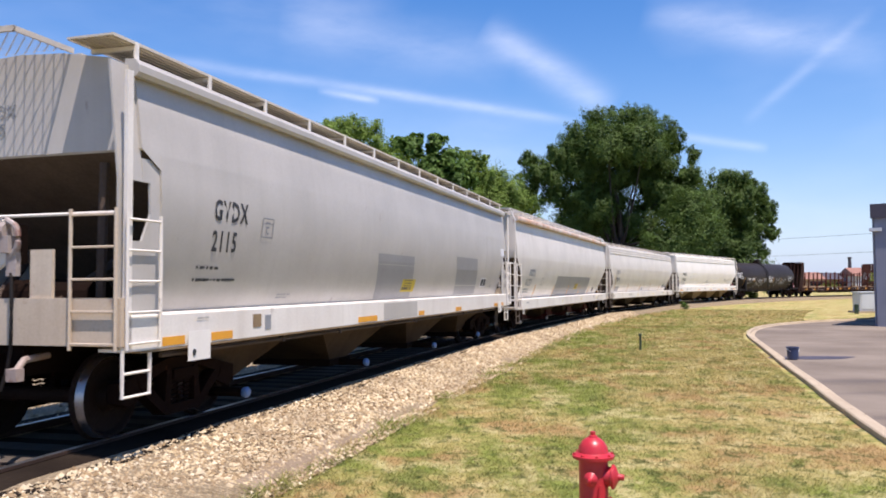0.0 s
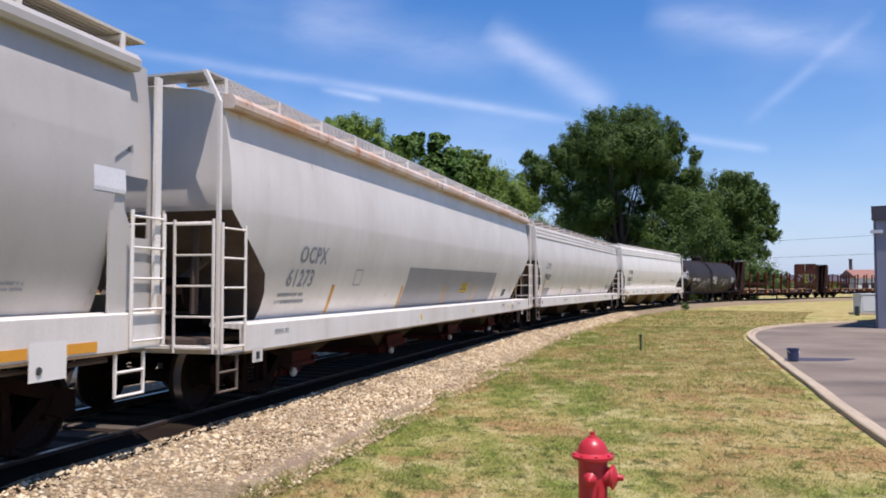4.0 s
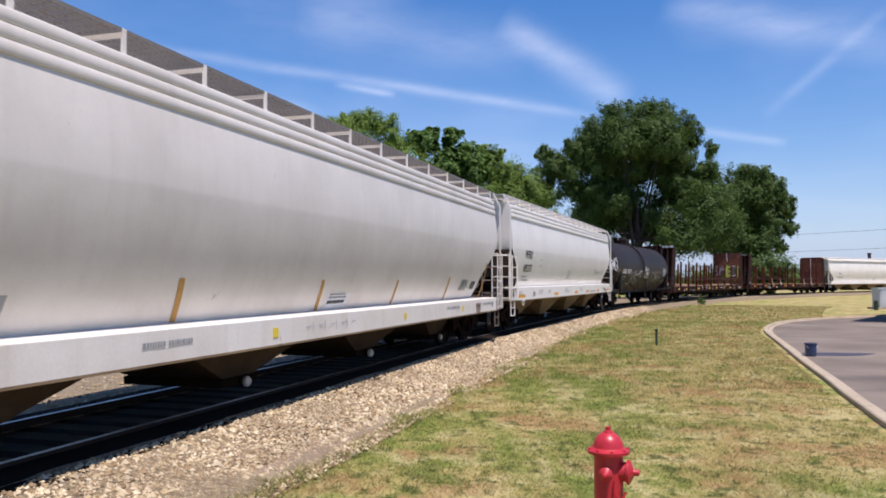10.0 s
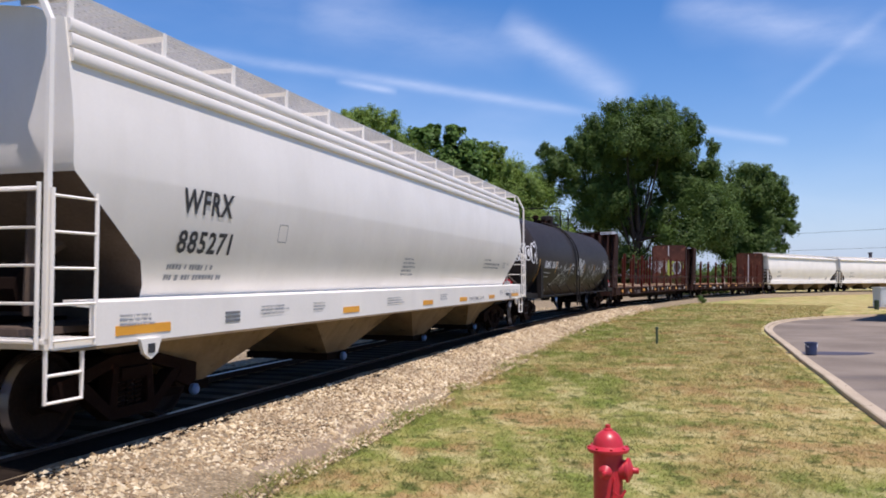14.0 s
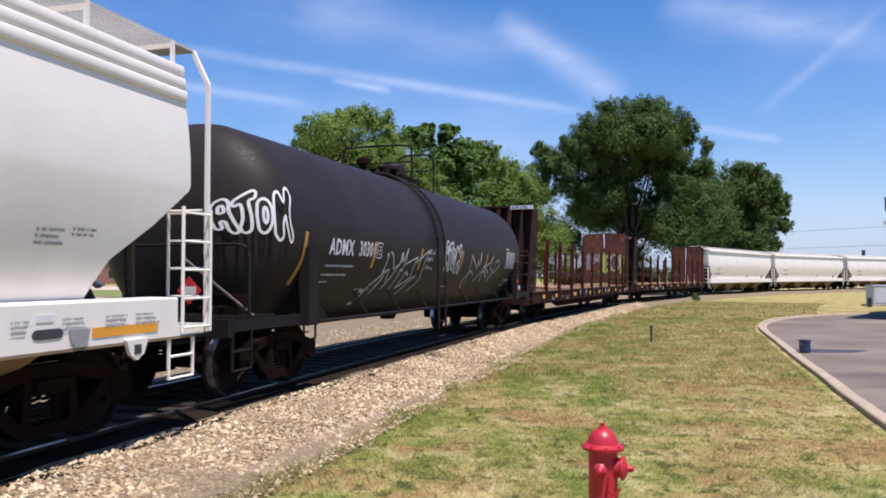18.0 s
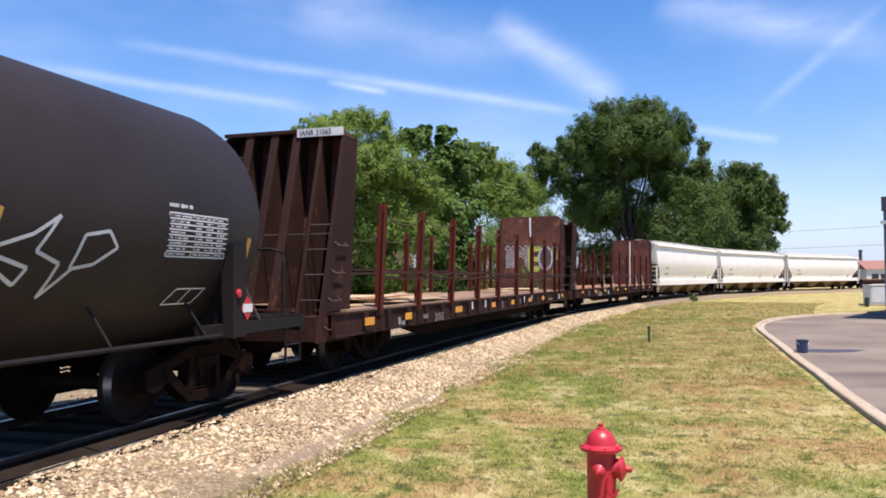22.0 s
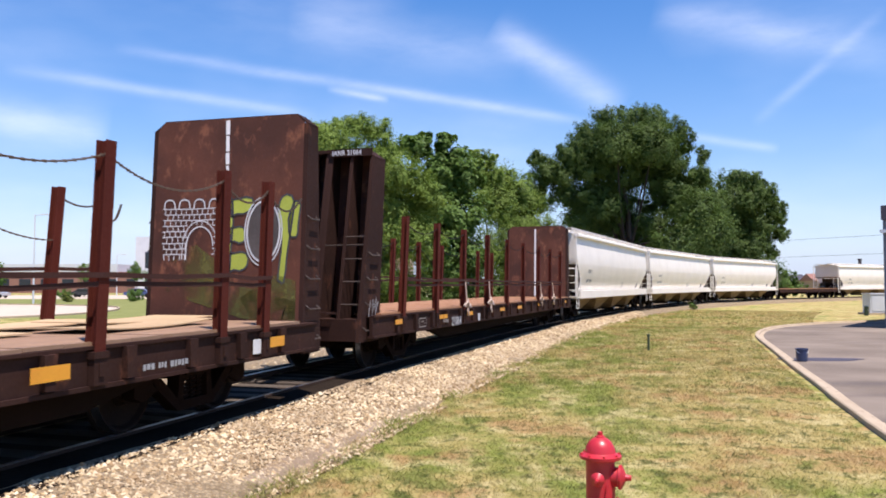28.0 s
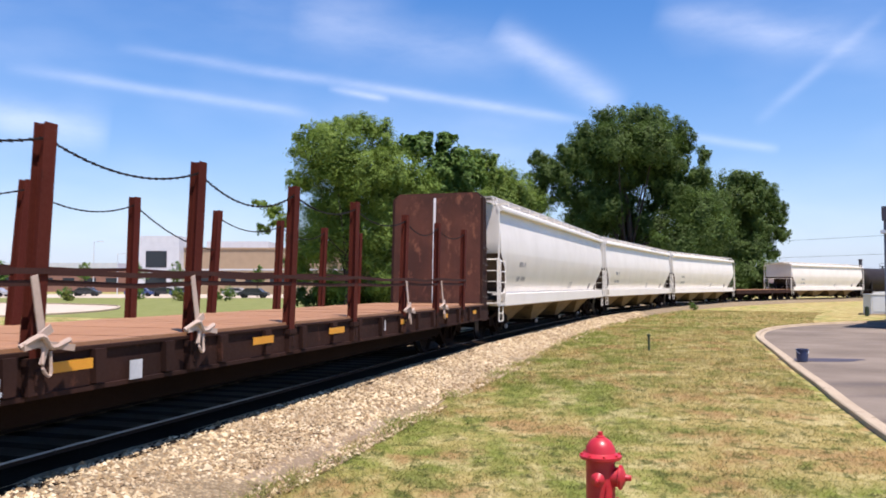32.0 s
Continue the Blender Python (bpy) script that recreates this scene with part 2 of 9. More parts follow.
REDSIGN = paint("red placard", (0.55, 0.03, 0.03), (0.5, 0.03, 0.03), 0.5)
GRATE = paint("galvanised grating", (0.55, 0.54, 0.52), (0.46, 0.45, 0.43), 0.55, metal=0.1, rust=0.05)
BEIGEGRATE = paint("dusty beige steel walkway", (0.62, 0.57, 0.48), (0.54, 0.48, 0.40), 0.6, rust=0.05)
BEIGE = paint("dusty beige end paint with rust", (0.58, 0.495, 0.39), (0.50, 0.39, 0.28), 0.55, streak=0.4, rust=0.2, rust_col=(0.22, 0.085, 0.035))
DARKGRATE = paint("dark weathered grating", (0.17, 0.16, 0.15), (0.22, 0.2, 0.18), 0.65, metal=0.2, rust=0.12)
CHAINMAT = paint("rusty grey chain", (0.13, 0.095, 0.075), (0.08, 0.055, 0.042), 0.7, shine=0.2)
DECKOLD = paint("dull brown steel deck", (0.25, 0.145, 0.085), (0.33, 0.205, 0.125), 0.85, rust=0.2, rust_col=(0.16, 0.08, 0.045), bump=0.25, by_object=0.35)
PLYWOOD = paint("pale loose plywood", (0.56, 0.40, 0.23), (0.46, 0.32, 0.18), 0.85, rust=0.12, rust_col=(0.26, 0.15, 0.08), bump=0.2, dirt=0.35, by_object=0.5)
STRAP = paint("dark brown load strap", (0.06, 0.026, 0.021), (0.045, 0.02, 0.017), 0.85, shine=0.15)
CLOTH = paint("dirty white webbing", (0.52, 0.41, 0.34), (0.40, 0.29, 0.23), 0.9, bump=0.2)
BLUECAP = paint("blue plastic cap", (0.10, 0.22, 0.45), (0.12, 0.2, 0.36), 0.45)
CONCRETE = paint("concrete", (0.44, 0.355, 0.25), (0.36, 0.285, 0.195), 0.9, bump=0.3, grain=18)
FARLAWN = paint("watered green lawn", (0.16, 0.185, 0.055), (0.22, 0.23, 0.085), 0.95, bump=0.4, grain=9, dirt=0.3, shine=0.08)
PALEGROUND = paint("pale concrete paving", (0.54, 0.45, 0.35), (0.47, 0.385, 0.30), 0.9, bump=0.2, grain=6)
# dark timber, its tone lowered further to deepen the shade under the train
TIEWOOD = paint("creosoted timber", (0.022, 0.017, 0.014), (0.036, 0.027, 0.021), 0.95, streak=0.0, bump=0.5, by_object=0.5, shine=0.05)
BARK = paint("grey-brown bark", (0.052, 0.040, 0.030), (0.032, 0.025, 0.019), 0.95, bump=0.8, grain=14)
TANWALL = paint("tan render wall", (0.40, 0.29, 0.19), (0.36, 0.26, 0.17), 0.85)
PALEWALL = paint("pale grey cladding", (0.62, 0.64, 0.66), (0.56, 0.58, 0.6), 0.6)
BRICKFAR = paint("red-brown brick wall", (0.30, 0.15, 0.11), (0.26, 0.13, 0.1), 0.9)
GREYWALL = paint("grey painted wall", (0.24, 0.25, 0.30), (0.2, 0.21, 0.26), 0.7, streak=0.2)
ROOFDARK = paint("dark roof edge", (0.05, 0.045, 0.06), (0.07, 0.06, 0.08), 0.7)
BLUEPLASTIC = paint("dark blue plastic", (0.025, 0.04, 0.11), (0.03, 0.045, 0.09), 0.4)
GREENPOST = paint("dark green post", (0.02, 0.045, 0.025), (0.03, 0.05, 0.03), 0.5)
CABINET = paint("pale grey cabinet", (0.58, 0.62, 0.66), (0.52, 0.56, 0.6), 0.45)
CARBLUE = paint("blue car paint", (0.05, 0.08, 0.2), (0.05, 0.08, 0.2), 0.25)
CARDARK = paint("dark car paint", (0.03, 0.032, 0.035), (0.03, 0.032, 0.035), 0.25)
CARSILVER = paint("silver car paint", (0.5, 0.5, 0.52), (0.5, 0.5, 0.52), 0.25, metal=0.4)


def spray_build(nt, bsdf, node, mix):
    n = noise_at(node, nt, 2.2, 6.0, (1, 1, 1), 0.65)
    nt.links.new(mix(n, (0.16, 0.17, 0.04), (0.09, 0.075, 0.03)), bsdf.inputs["Base Color"])
    bsdf.inputs["Roughness"].default_value = 0.8
    bsdf.inputs["Specular IOR Level"].default_value = 0.2
    clear = nt.nodes.new("ShaderNodeBsdfTransparent")
    both = node("ShaderNodeMixShader", _0=ranged(node, n, 0.42, 0.66, 0.0, 0.9), _1=clear.outputs[0], _2=bsdf.outputs[0])
    nt.links.new(both.outputs[0], nt.nodes["Material Output"].inputs[0])


SPRAYFADE = make("worn green spray", spray_build)


def glass_build(nt, bsdf, node, mix):
    bsdf.inputs["Base Color"].default_value = (0.02, 0.025, 0.03, 1)
    bsdf.inputs["Roughness"].default_value = 0.06
    n = noise_at(node, nt, 0.4, 2.0)
    nt.links.new(node("ShaderNodeBump", Height=n, Strength=0.05, Distance=0.02).outputs[0], bsdf.inputs["Normal"])


GLASS = make("dark window glass", glass_build)


def lawn_colour(nt, node, mix):
    """Green near the gravel, drier towards the kerb, in broad patches with finer ones in them."""
    across = nt.nodes.new("ShaderNodeVectorMath")
    across.operation = "DOT_PRODUCT"
    nt.links.new(nt.nodes.new("ShaderNodeTexCoord").outputs["Object"], across.inputs[0])
    across.inputs[1].default_value = (1.0, -0.4, 0.0)
    parch = nt.nodes.new("ShaderNodeMath")
    parch.operation = "ADD"
    nt.links.new(noise_at(node, nt, 0.33, 6.0, (0.9, 0.7, 0.05), 0.60), parch.inputs[0])
    nt.links.new(ranged(node, across.outputs["Value"], -5.2, 1.2, -0.045, 0.055), parch.inputs[1])
    zone = parch.outputs[0]
    mid = noise_at(node, nt, 1.2, 7.0, (1.0, 0.85, 0.05), 0.66)
    dry = noise_at(node, nt, 0.62, 6.0, (1.0, 0.8, 0.05), 0.62)
    tuft = noise_at(node, nt, 4.2, 6.0, (1.0, 0.9, 0.05), 0.68)
    c = mix(ranged(node, zone, 0.42, 0.535), (0.222, 0.256, 0.056), (0.43, 0.35, 0.137))
    c = mix(ranged(node, mid, 0.50, 0.58, 0, 0.7), c, (0.55, 0.465, 0.235))
    c = mix(ranged(node, dry, 0.52, 0.59, 0, 0.85), c, (0.40, 0.255, 0.115))
    c = mix(ranged(node, mid, 0.39, 0.46, 0.75, 0.0), c, (0.150, 0.195, 0.040))
    return mix(ranged(node, tuft, 0.405, 0.465, 0.85, 0.0), c, (0.085, 0.105, 0.026))


def lawn_build(nt, bsdf, node, mix):
    fine = noise_at(node, nt, 26.0, 8.0, (1, 1, 1), 0.7)
    c = mix(ranged(node, fine, 0.45, 0.72, 0, 0.4), lawn_colour(nt, node, mix), (0.10, 0.10, 0.04))
    nt.links.new(c, bsdf.inputs["Base Color"])
    bsdf.inputs["Roughness"].default_value = 0.95
    bsdf.inputs["Specular IOR Level"].default_value = 0.1
    nt.links.new(node("ShaderNodeBump", Height=fine, Strength=0.7, Distance=0.05).outputs[0], bsdf.inputs["Normal"])


def blade_build(nt, bsdf, node, mix):
    r = node("ShaderNodeNewGeometry").outputs["Random Per Island"]
    c = mix(ranged(node, r, 0.5, 1, 0, 0.35), lawn_colour(nt, node, mix), (0.52, 0.43, 0.21))
    c = mix(ranged(node, r, 0.0, 0.4, 0.25, 0.0), c, (0.16, 0.195, 0.048))
    nt.links.new(c, bsdf.inputs["Base Color"])
    bsdf.inputs["Roughness"].default_value = 0.8
    bsdf.inputs["Specular IOR Level"].default_value = 0.15
    trans = node("ShaderNodeBsdfTranslucent", Color=c)
    both = node("ShaderNodeMixShader", _0=0.45, _1=bsdf.outputs[0], _2=trans.outputs[0])
    nt.links.new(both.outputs[0], nt.nodes["Material Output"].inputs[0])


def ballast_build(nt, bsdf, node, mix):
    co = nt.nodes.new("ShaderNodeTexCoord").outputs["Object"]
    v = node("ShaderNodeTexVoronoi", Vector=co, Scale=24.0)
    g = node("ShaderNodeSeparateColor", _0=v.outputs["Color"]).outputs[0]
    broad = noise_at(node, nt, 0.8, 5.0)
    c = mix(g, (0.22, 0.155, 0.08), (0.46, 0.355, 0.21))
    c = mix(ranged(node, v.outputs["Distance"], 0.0, 0.55, 0.0, 0.5), c, (0.13, 0.10, 0.065))
    c = mix(ranged(node, broad, 0.45, 0.75, 0, 0.4), c, (0.27, 0.215, 0.155))
    nt.links.new(c, bsdf.inputs["Base Color"])
    bsdf.inputs["Roughness"].default_value = 0.95
    nt.links.new(node("ShaderNodeBump", Height=v.outputs["Distance"], Strength=1.0, Distance=0.04).outputs[0], bsdf.inputs["Normal"])


def stone_build(nt, bsdf, node, mix):
    r = node("ShaderNodeNewGeometry").outputs["Random Per Island"]
    ramp = nt.nodes.new("ShaderNodeValToRGB")
    nt.links.new(r, ramp.inputs[0])
    e = ramp.color_ramp.elements
    e[0].position, e[0].color = 0.0, (0.10, 0.058, 0.026, 1)
    e[1].position, e[1].color = 1.0, (0.78, 0.67, 0.47, 1)
    for at, colour in ((0.3, (0.32, 0.21, 0.095, 1)), (0.55, (0.51, 0.39, 0.215, 1)), (0.8, (0.62, 0.505, 0.32, 1))):
        e.new(at).color = colour
    n = noise_at(node, nt, 60.0, 4.0)
    c = mix(ranged(node, n, 0.4, 0.75, 0, 0.5), ramp.outputs[0], (0.3, 0.25, 0.2))
    broad = noise_at(node, nt, 0.9, 5.0)
    c = mix(ranged(node, broad, 0.44, 0.62, 0.0, 0.55), c, (0.25, 0.18, 0.105))
    nt.links.new(c, bsdf.inputs["Base Color"])
    bsdf.inputs["Roughness"].default_value = 0.9


def asphalt_build(nt, bsdf, node, mix):
    broad = noise_at(node, nt, 0.35, 6.0)
    fine = noise_at(node, nt, 55.0, 4.0)
    c = mix(ranged(node, broad, 0.38, 0.66), (0.150, 0.120, 0.094), (0.235, 0.193, 0.152))
    stain = noise_at(node, nt, 0.5, 4.0, (0.25, 1.4, 1))
    c = mix(ranged(node, stain, 0.58, 0.72, 0, 0.7), c, (0.085, 0.07, 0.068))
    c = mix(ranged(node, fine, 0.45, 0.75, 0, 0.4), c, (0.25, 0.23, 0.21))
    nt.links.new(c, bsdf.inputs["Base Color"])
    bsdf.inputs["Roughness"].default_value = 0.95
    bsdf.inputs["Specular IOR Level"].default_value = 0.12
    nt.links.new(node("ShaderNodeBump", Height=fine, Strength=0.4, Distance=0.01).outputs[0], bsdf.inputs["Normal"])


def leaf_material(name, dark, light):
    def build(nt, bsdf, node, mix):
        r = node("ShaderNodeNewGeometry").outputs["Random Per Island"]
        n = noise_at(node, nt, 0.6, 4.0)
        c = mix(ranged(node, r, 0, 1, 0.3, 0.72), dark, light)
        c = mix(ranged(node, n, 0.35, 0.7, 0.0, 0.6), c, tuple(0.75 * a + 0.25 * b for a, b in zip(dark, light)))
        nt.links.new(c, bsdf.inputs["Base Color"])
        bsdf.inputs["Roughness"].default_value = 0.55
        bsdf.inputs["Specular IOR Level"].default_value = 0.25
        trans = node("ShaderNodeBsdfTranslucent", Color=c)
        add = node("ShaderNodeMixShader", _0=0.35, _1=bsdf.outputs[0], _2=trans.outputs[0])
        nt.links.new(add.outputs[0], nt.nodes["Material Output"].inputs[0])
    return make(name, build)


LAWN, BLADE = make("dry lawn", lawn_build), make("grass blades", blade_build)
BALLAST, STONE, ASPHALT = make("ballast bed", ballast_build), make("ballast stones", stone_build), make("worn asphalt", asphalt_build)
DIRT = paint("dusty brown earth", (0.30, 0.235, 0.165), (0.22, 0.165, 0.115), 0.95, bump=0.8, grain=22, dirt=0.5, shine=0.1)
# near-black colour stands in for the train's shadow on the shoulder
SHADOW_EDGE = paint("oil-blackened ballast", (0.014, 0.010, 0.008), (0.030, 0.022, 0.016), 0.95, bump=1.0, grain=18, dirt=0.6, shine=0.04)
# pale gravel coloured darker here to carry the shade under the cars
SHADED_BED = paint("oily ballast between the rails", (0.085, 0.07, 0.057), (0.13, 0.108, 0.088), 0.95, bump=1.0, grain=16, dirt=0.6, shine=0.05)
LEAF_LIGHT = leaf_material("light green leaves", (0.115, 0.185, 0.032), (0.225, 0.325, 0.056))
LEAF_MID = leaf_material("green leaves", (0.055, 0.115, 0.022), (0.155, 0.26, 0.048))
LEAF_DARK = leaf_material("deep green leaves", (0.038, 0.074, 0.017), (0.132, 0.212, 0.041))
LEAF_YELLOW = leaf_material("yellow green shrub leaves", (0.09, 0.12, 0.02), (0.22, 0.24, 0.05))


# ---- shapes ----
class Geo:
    """Collects vertices and faces for one mesh."""
    def __init__(self):
        self.v, self.f, self.round = [], [], False

    def add(self, verts, faces):
        n = len(self.v)
        self.v += [tuple(p) for p in verts]
        self.f += [tuple(n + i for i in face) for face in faces]
        return self

    def box(self, x0, x1, y0, y1, z0, z1, m=None):
        p = [(x, y, z) for z in (z0, z1) for x, y in ((x0, y0), (x1, y0), (x1, y1), (x0, y1))]
        if m is not None:
            p = [m @ Vector(q) for q in p]
        return self.add(p, [(3, 2, 1, 0), (4, 5, 6, 7), (0, 1, 5, 4), (1, 2, 6, 5), (2, 3, 7, 6), (3, 0, 4, 7)])

    def prism(self, pts, a, b, axis="y"):
        """A polygon of two coordinates, drawn out along the third from a to b."""
        def at(p, w):
            return {"x": (w, p[0], p[1]), "y": (p[0], w, p[1]), "z": (p[0], p[1], w)}[axis]
        n = len(pts)
        return self.add([at(p, a) for p in pts] + [at(p, b) for p in pts], [tuple(range(n))[::-1], tuple(range(n, 2 * n))] + [(i, (i + 1) % n, n + (i + 1) % n, n + i) for i in range(n)])

    def tube(self, path, r, sides=6, r1=None, closed_ends=True):
        path = [Vector(p) for p in path]
        rings, n = [], len(path)
        for i, p in enumerate(path):
            d = (path[min(i + 1, n - 1)] - path[max(i - 1, 0)]).normalized()
            u = d.cross(Vector((0, 0, 1)))
            u = Vector((1, 0, 0)) if u.length < 0.05 else u.normalized()
            w = d.cross(u).normalized()
            k = r if r1 is None else r + (r1 - r) * i / max(1, n - 1)
            rings += [p + (u * math.cos(a) + w * math.sin(a)) * k for a in (2 * math.pi * j / sides for j in range(sides))]
        faces = [(i * sides + j, i * sides + (j + 1) % sides, (i + 1) * sides + (j + 1) % sides, (i + 1) * sides + j) for i in range(n - 1) for j in range(sides)]
        if closed_ends:
            faces += [tuple(range(sides))[::-1], tuple((n - 1) * sides + j for j in range(sides))]
        return self.add(rings, faces)

    def lathe(self, profile, sides=16, m=None):
        """Rings of (radius, height) about the z axis."""
        pts = [Vector((r * math.cos(2 * math.pi * j / sides), r * math.sin(2 * math.pi * j / sides), h)) for r, h in profile for j in range(sides)]
        if m is not None:
            pts = [m @ p for p in pts]
        n = len(profile)
        faces = [(i * sides + j, i * sides + (j + 1) % sides, (i + 1) * sides + (j + 1) % sides, (i + 1) * sides + j) for i in range(n - 1) for j in range(sides)]
        faces += [tuple(range(sides))[::-1], tuple((n - 1) * sides + j for j in range(sides))]
        return self.add(pts, faces)

    def ribbon(self, path, width, put, lift=0.004):
        """A flat painted stroke along 2D points, laid on a surface by put(u, v, lift)."""
        n = len(path)
        out = []
        for i, (u, v) in enumerate(path):
            du, dv = path[min(i + 1, n - 1)][0] - path[max(i - 1, 0)][0], path[min(i + 1, n - 1)][1] - path[max(i - 1, 0)][1]
            k = width / 2 / (math.hypot(du, dv) or 1)
            out += [put(u - dv * k, v + du * k, lift), put(u + dv * k, v - du * k, lift)]
        return self.add(out, [(2 * i, 2 * i + 1, 2 * i + 3, 2 * i + 2) for i in range(n - 1)])

    def mesh(self, name, material):
        me = bpy.data.meshes.new(name)
        me.from_pydata(self.v, [], self.f)
        me.materials.append(material)
        if self.round:
            me.shade_smooth()
            me.set_sharp_from_angle(angle=radians(38))
        return me


def part(name, geo, material, parent, label="", at=None):
    ob = new(name, geo.mesh(name, material) if isinstance(geo, Geo) else geo)
    ob.parent = parent
    if at is not None:
        ob.matrix_basis = at
    if label:
        ob["label"] = label
    if name == "small_print":
        ob["kind"] = "stuff"
    return ob


def thing(name, label, category, group="", at=None, kind=""):
    ob = tagged(new(name), label, category, group, kind)
    if at is not None:
        ob.matrix_basis = at
    return ob


def solid(name, geo, material, label, category="", kind="", at=None, group=""):
    ob = tagged(new(name, geo.mesh(name, material)), label, category, group, kind)
    if at is not None:
        ob.matrix_basis = at
    return ob


def spread(pts, steps=6):
    """A smooth curve through 2D or 3D points."""
    p = [Vector(q) for q in pts]
    p = [p[0] * 2 - p[1]] + p + [p[-1] * 2 - p[-2]]
    out = []
    for i in range(1, len(p) - 2):
        for k in range(steps):
            t = k / steps
            a, b, c, d = p[i - 1], p[i], p[i + 1], p[i + 2]
            out.append(0.5 * (2 * b + (c - a) * t + (2 * a - 5 * b + 4 * c - d) * t * t + (3 * b - a - 3 * c + d) * t ** 3))
    out.append(p[-2])
    return [tuple(q) for q in out]


def letters(text, height, put, spacing=1.0, stretch=1.0, lift=0.004, bold=0.035):
    """Lettering as a mesh, each vertex laid on a surface by put(u, v, lift)."""
    cu = bpy.data.curves.new("lettering", "FONT")
    cu.body, cu.size, cu.space_character, cu.resolution_u = text, height / 0.7, spacing, 2
    cu.offset = bold * height
    ob = bpy.data.objects.new("lettering", cu)
    scene.collection.objects.link(ob)
    me = bpy.data.meshes.new_from_object(ob.evaluated_get(bpy.context.evaluated_depsgraph_get()))
    bpy.data.objects.remove(ob)
    g = Geo()
    g.add([put(v.co.x * stretch, v.co.y, lift) for v in me.vertices], [tuple(q.vertices) for q in me.polygons])
    bpy.data.meshes.remove(me)
    return g


def bars(g, u, v, width, height, lines, put, fill=0.55, seed=1):
    """Rows of short bars that stand for small print."""
    rnd = random.Random(seed)
    step = height / lines
    for i in range(lines):
        x, top = u, v - i * step
        end = u + width * (0.7 + 0.3 * rnd.random())
        while x < end:
            w = step * rnd.uniform(0.22, 0.5)
            low = top - step * fill * rnd.uniform(0.8, 1.0)
            g.add([put(x, low, 0.004), put(x + w, low, 0.004), put(x + w, top, 0.004), put(x, top, 0.004)], [(0, 1, 2, 3)])
            x += w + step * (0.12 if rnd.random() < 0.8 else 0.55)
    return g


# ---- the line of the railway ----
SCALE = 1.04


def line_table():
    s = np.linspace(-60, 420, 2401)
    q = np.clip(s, -20, 115) / 100
    k = -1.36181388e-03 - 1.18736776e-02 * q + 2.49184939e-03 * q ** 2 + 2.49622752e-03 * q ** 3
    i0 = int(np.argmin(np.abs(s)))
    ds = s[1] - s[0]
    th = np.concatenate([[0], np.cumsum((k[1:] + k[:-1]) / 2 * ds)])
    th += 1.29281612 - th[i0]
    th = np.maximum(th, radians(-5))
    x = np.concatenate([[0], np.cumsum((np.cos(th)[1:] + np.cos(th)[:-1]) / 2 * ds)])
    y = np.concatenate([[0], np.cumsum((np.sin(th)[1:] + np.sin(th)[:-1]) / 2 * ds)])
    return s * SCALE, (x - x[i0] - 3.99891295) * SCALE, (y - y[i0] + 8.90054754) * SCALE, th


LS, LX, LY, LT = line_table()


def line(s, side=0.0, z=0.0):
    """A point of the line: metres along it, metres to its left, height over the rail head."""
    x, y, t = np.interp(s, LS, LX), np.interp(s, LS, LY), np.interp(s, LS, LT)
    return (float(x - math.sin(t) * side), float(y + math.cos(t) * side), z)


def heading(s):
    return float(np.interp(s, LS, LT))


GROUND = -0.42
# cross-section of the ballast: metres to the left of the line, height
BED = [(-2.95, GROUND - 0.03), (-2.6, -0.35), (-2.0, -0.22), (-1.55, -0.115), (-1.25, -0.065), (-0.84, -0.05), (-0.74, -0.12), (0.74, -0.12), (0.84, -0.05), (1.4, -0.10), (2.0, -0.18), (6.6, -0.32), (16.0, GROUND - 0.02)]


def shoulder(s, a):
    """Draws the foot of the ballast in where the shoulder grows narrow."""
    k = np.interp(s, [10, 22, 34, 60], [0.85, 0.62, 0.42, 0.35])
    return np.where(np.less(a, -1.5), -1.5 + (np.asarray(a) + 1.5) * k, a)


def swept(sections, s_list, close=False):
    """Faces between a cross-section (side, z) repeated along the line."""
    g = Geo()
    n = len(sections)
    for s in s_list:
        g.v += [line(s, a, z) for a, z in sections]
    m = n if close else n - 1
    g.f = [(i * n + j, i * n + (j + 1) % n, (i + 1) * n + (j + 1) % n, (i + 1) * n + j) for i in range(len(s_list) - 1) for j in range(m)]
    if close:
        g.f += [tuple(range(n))[::-1], tuple((len(s_list) - 1) * n + j for j in range(n))]
    return g


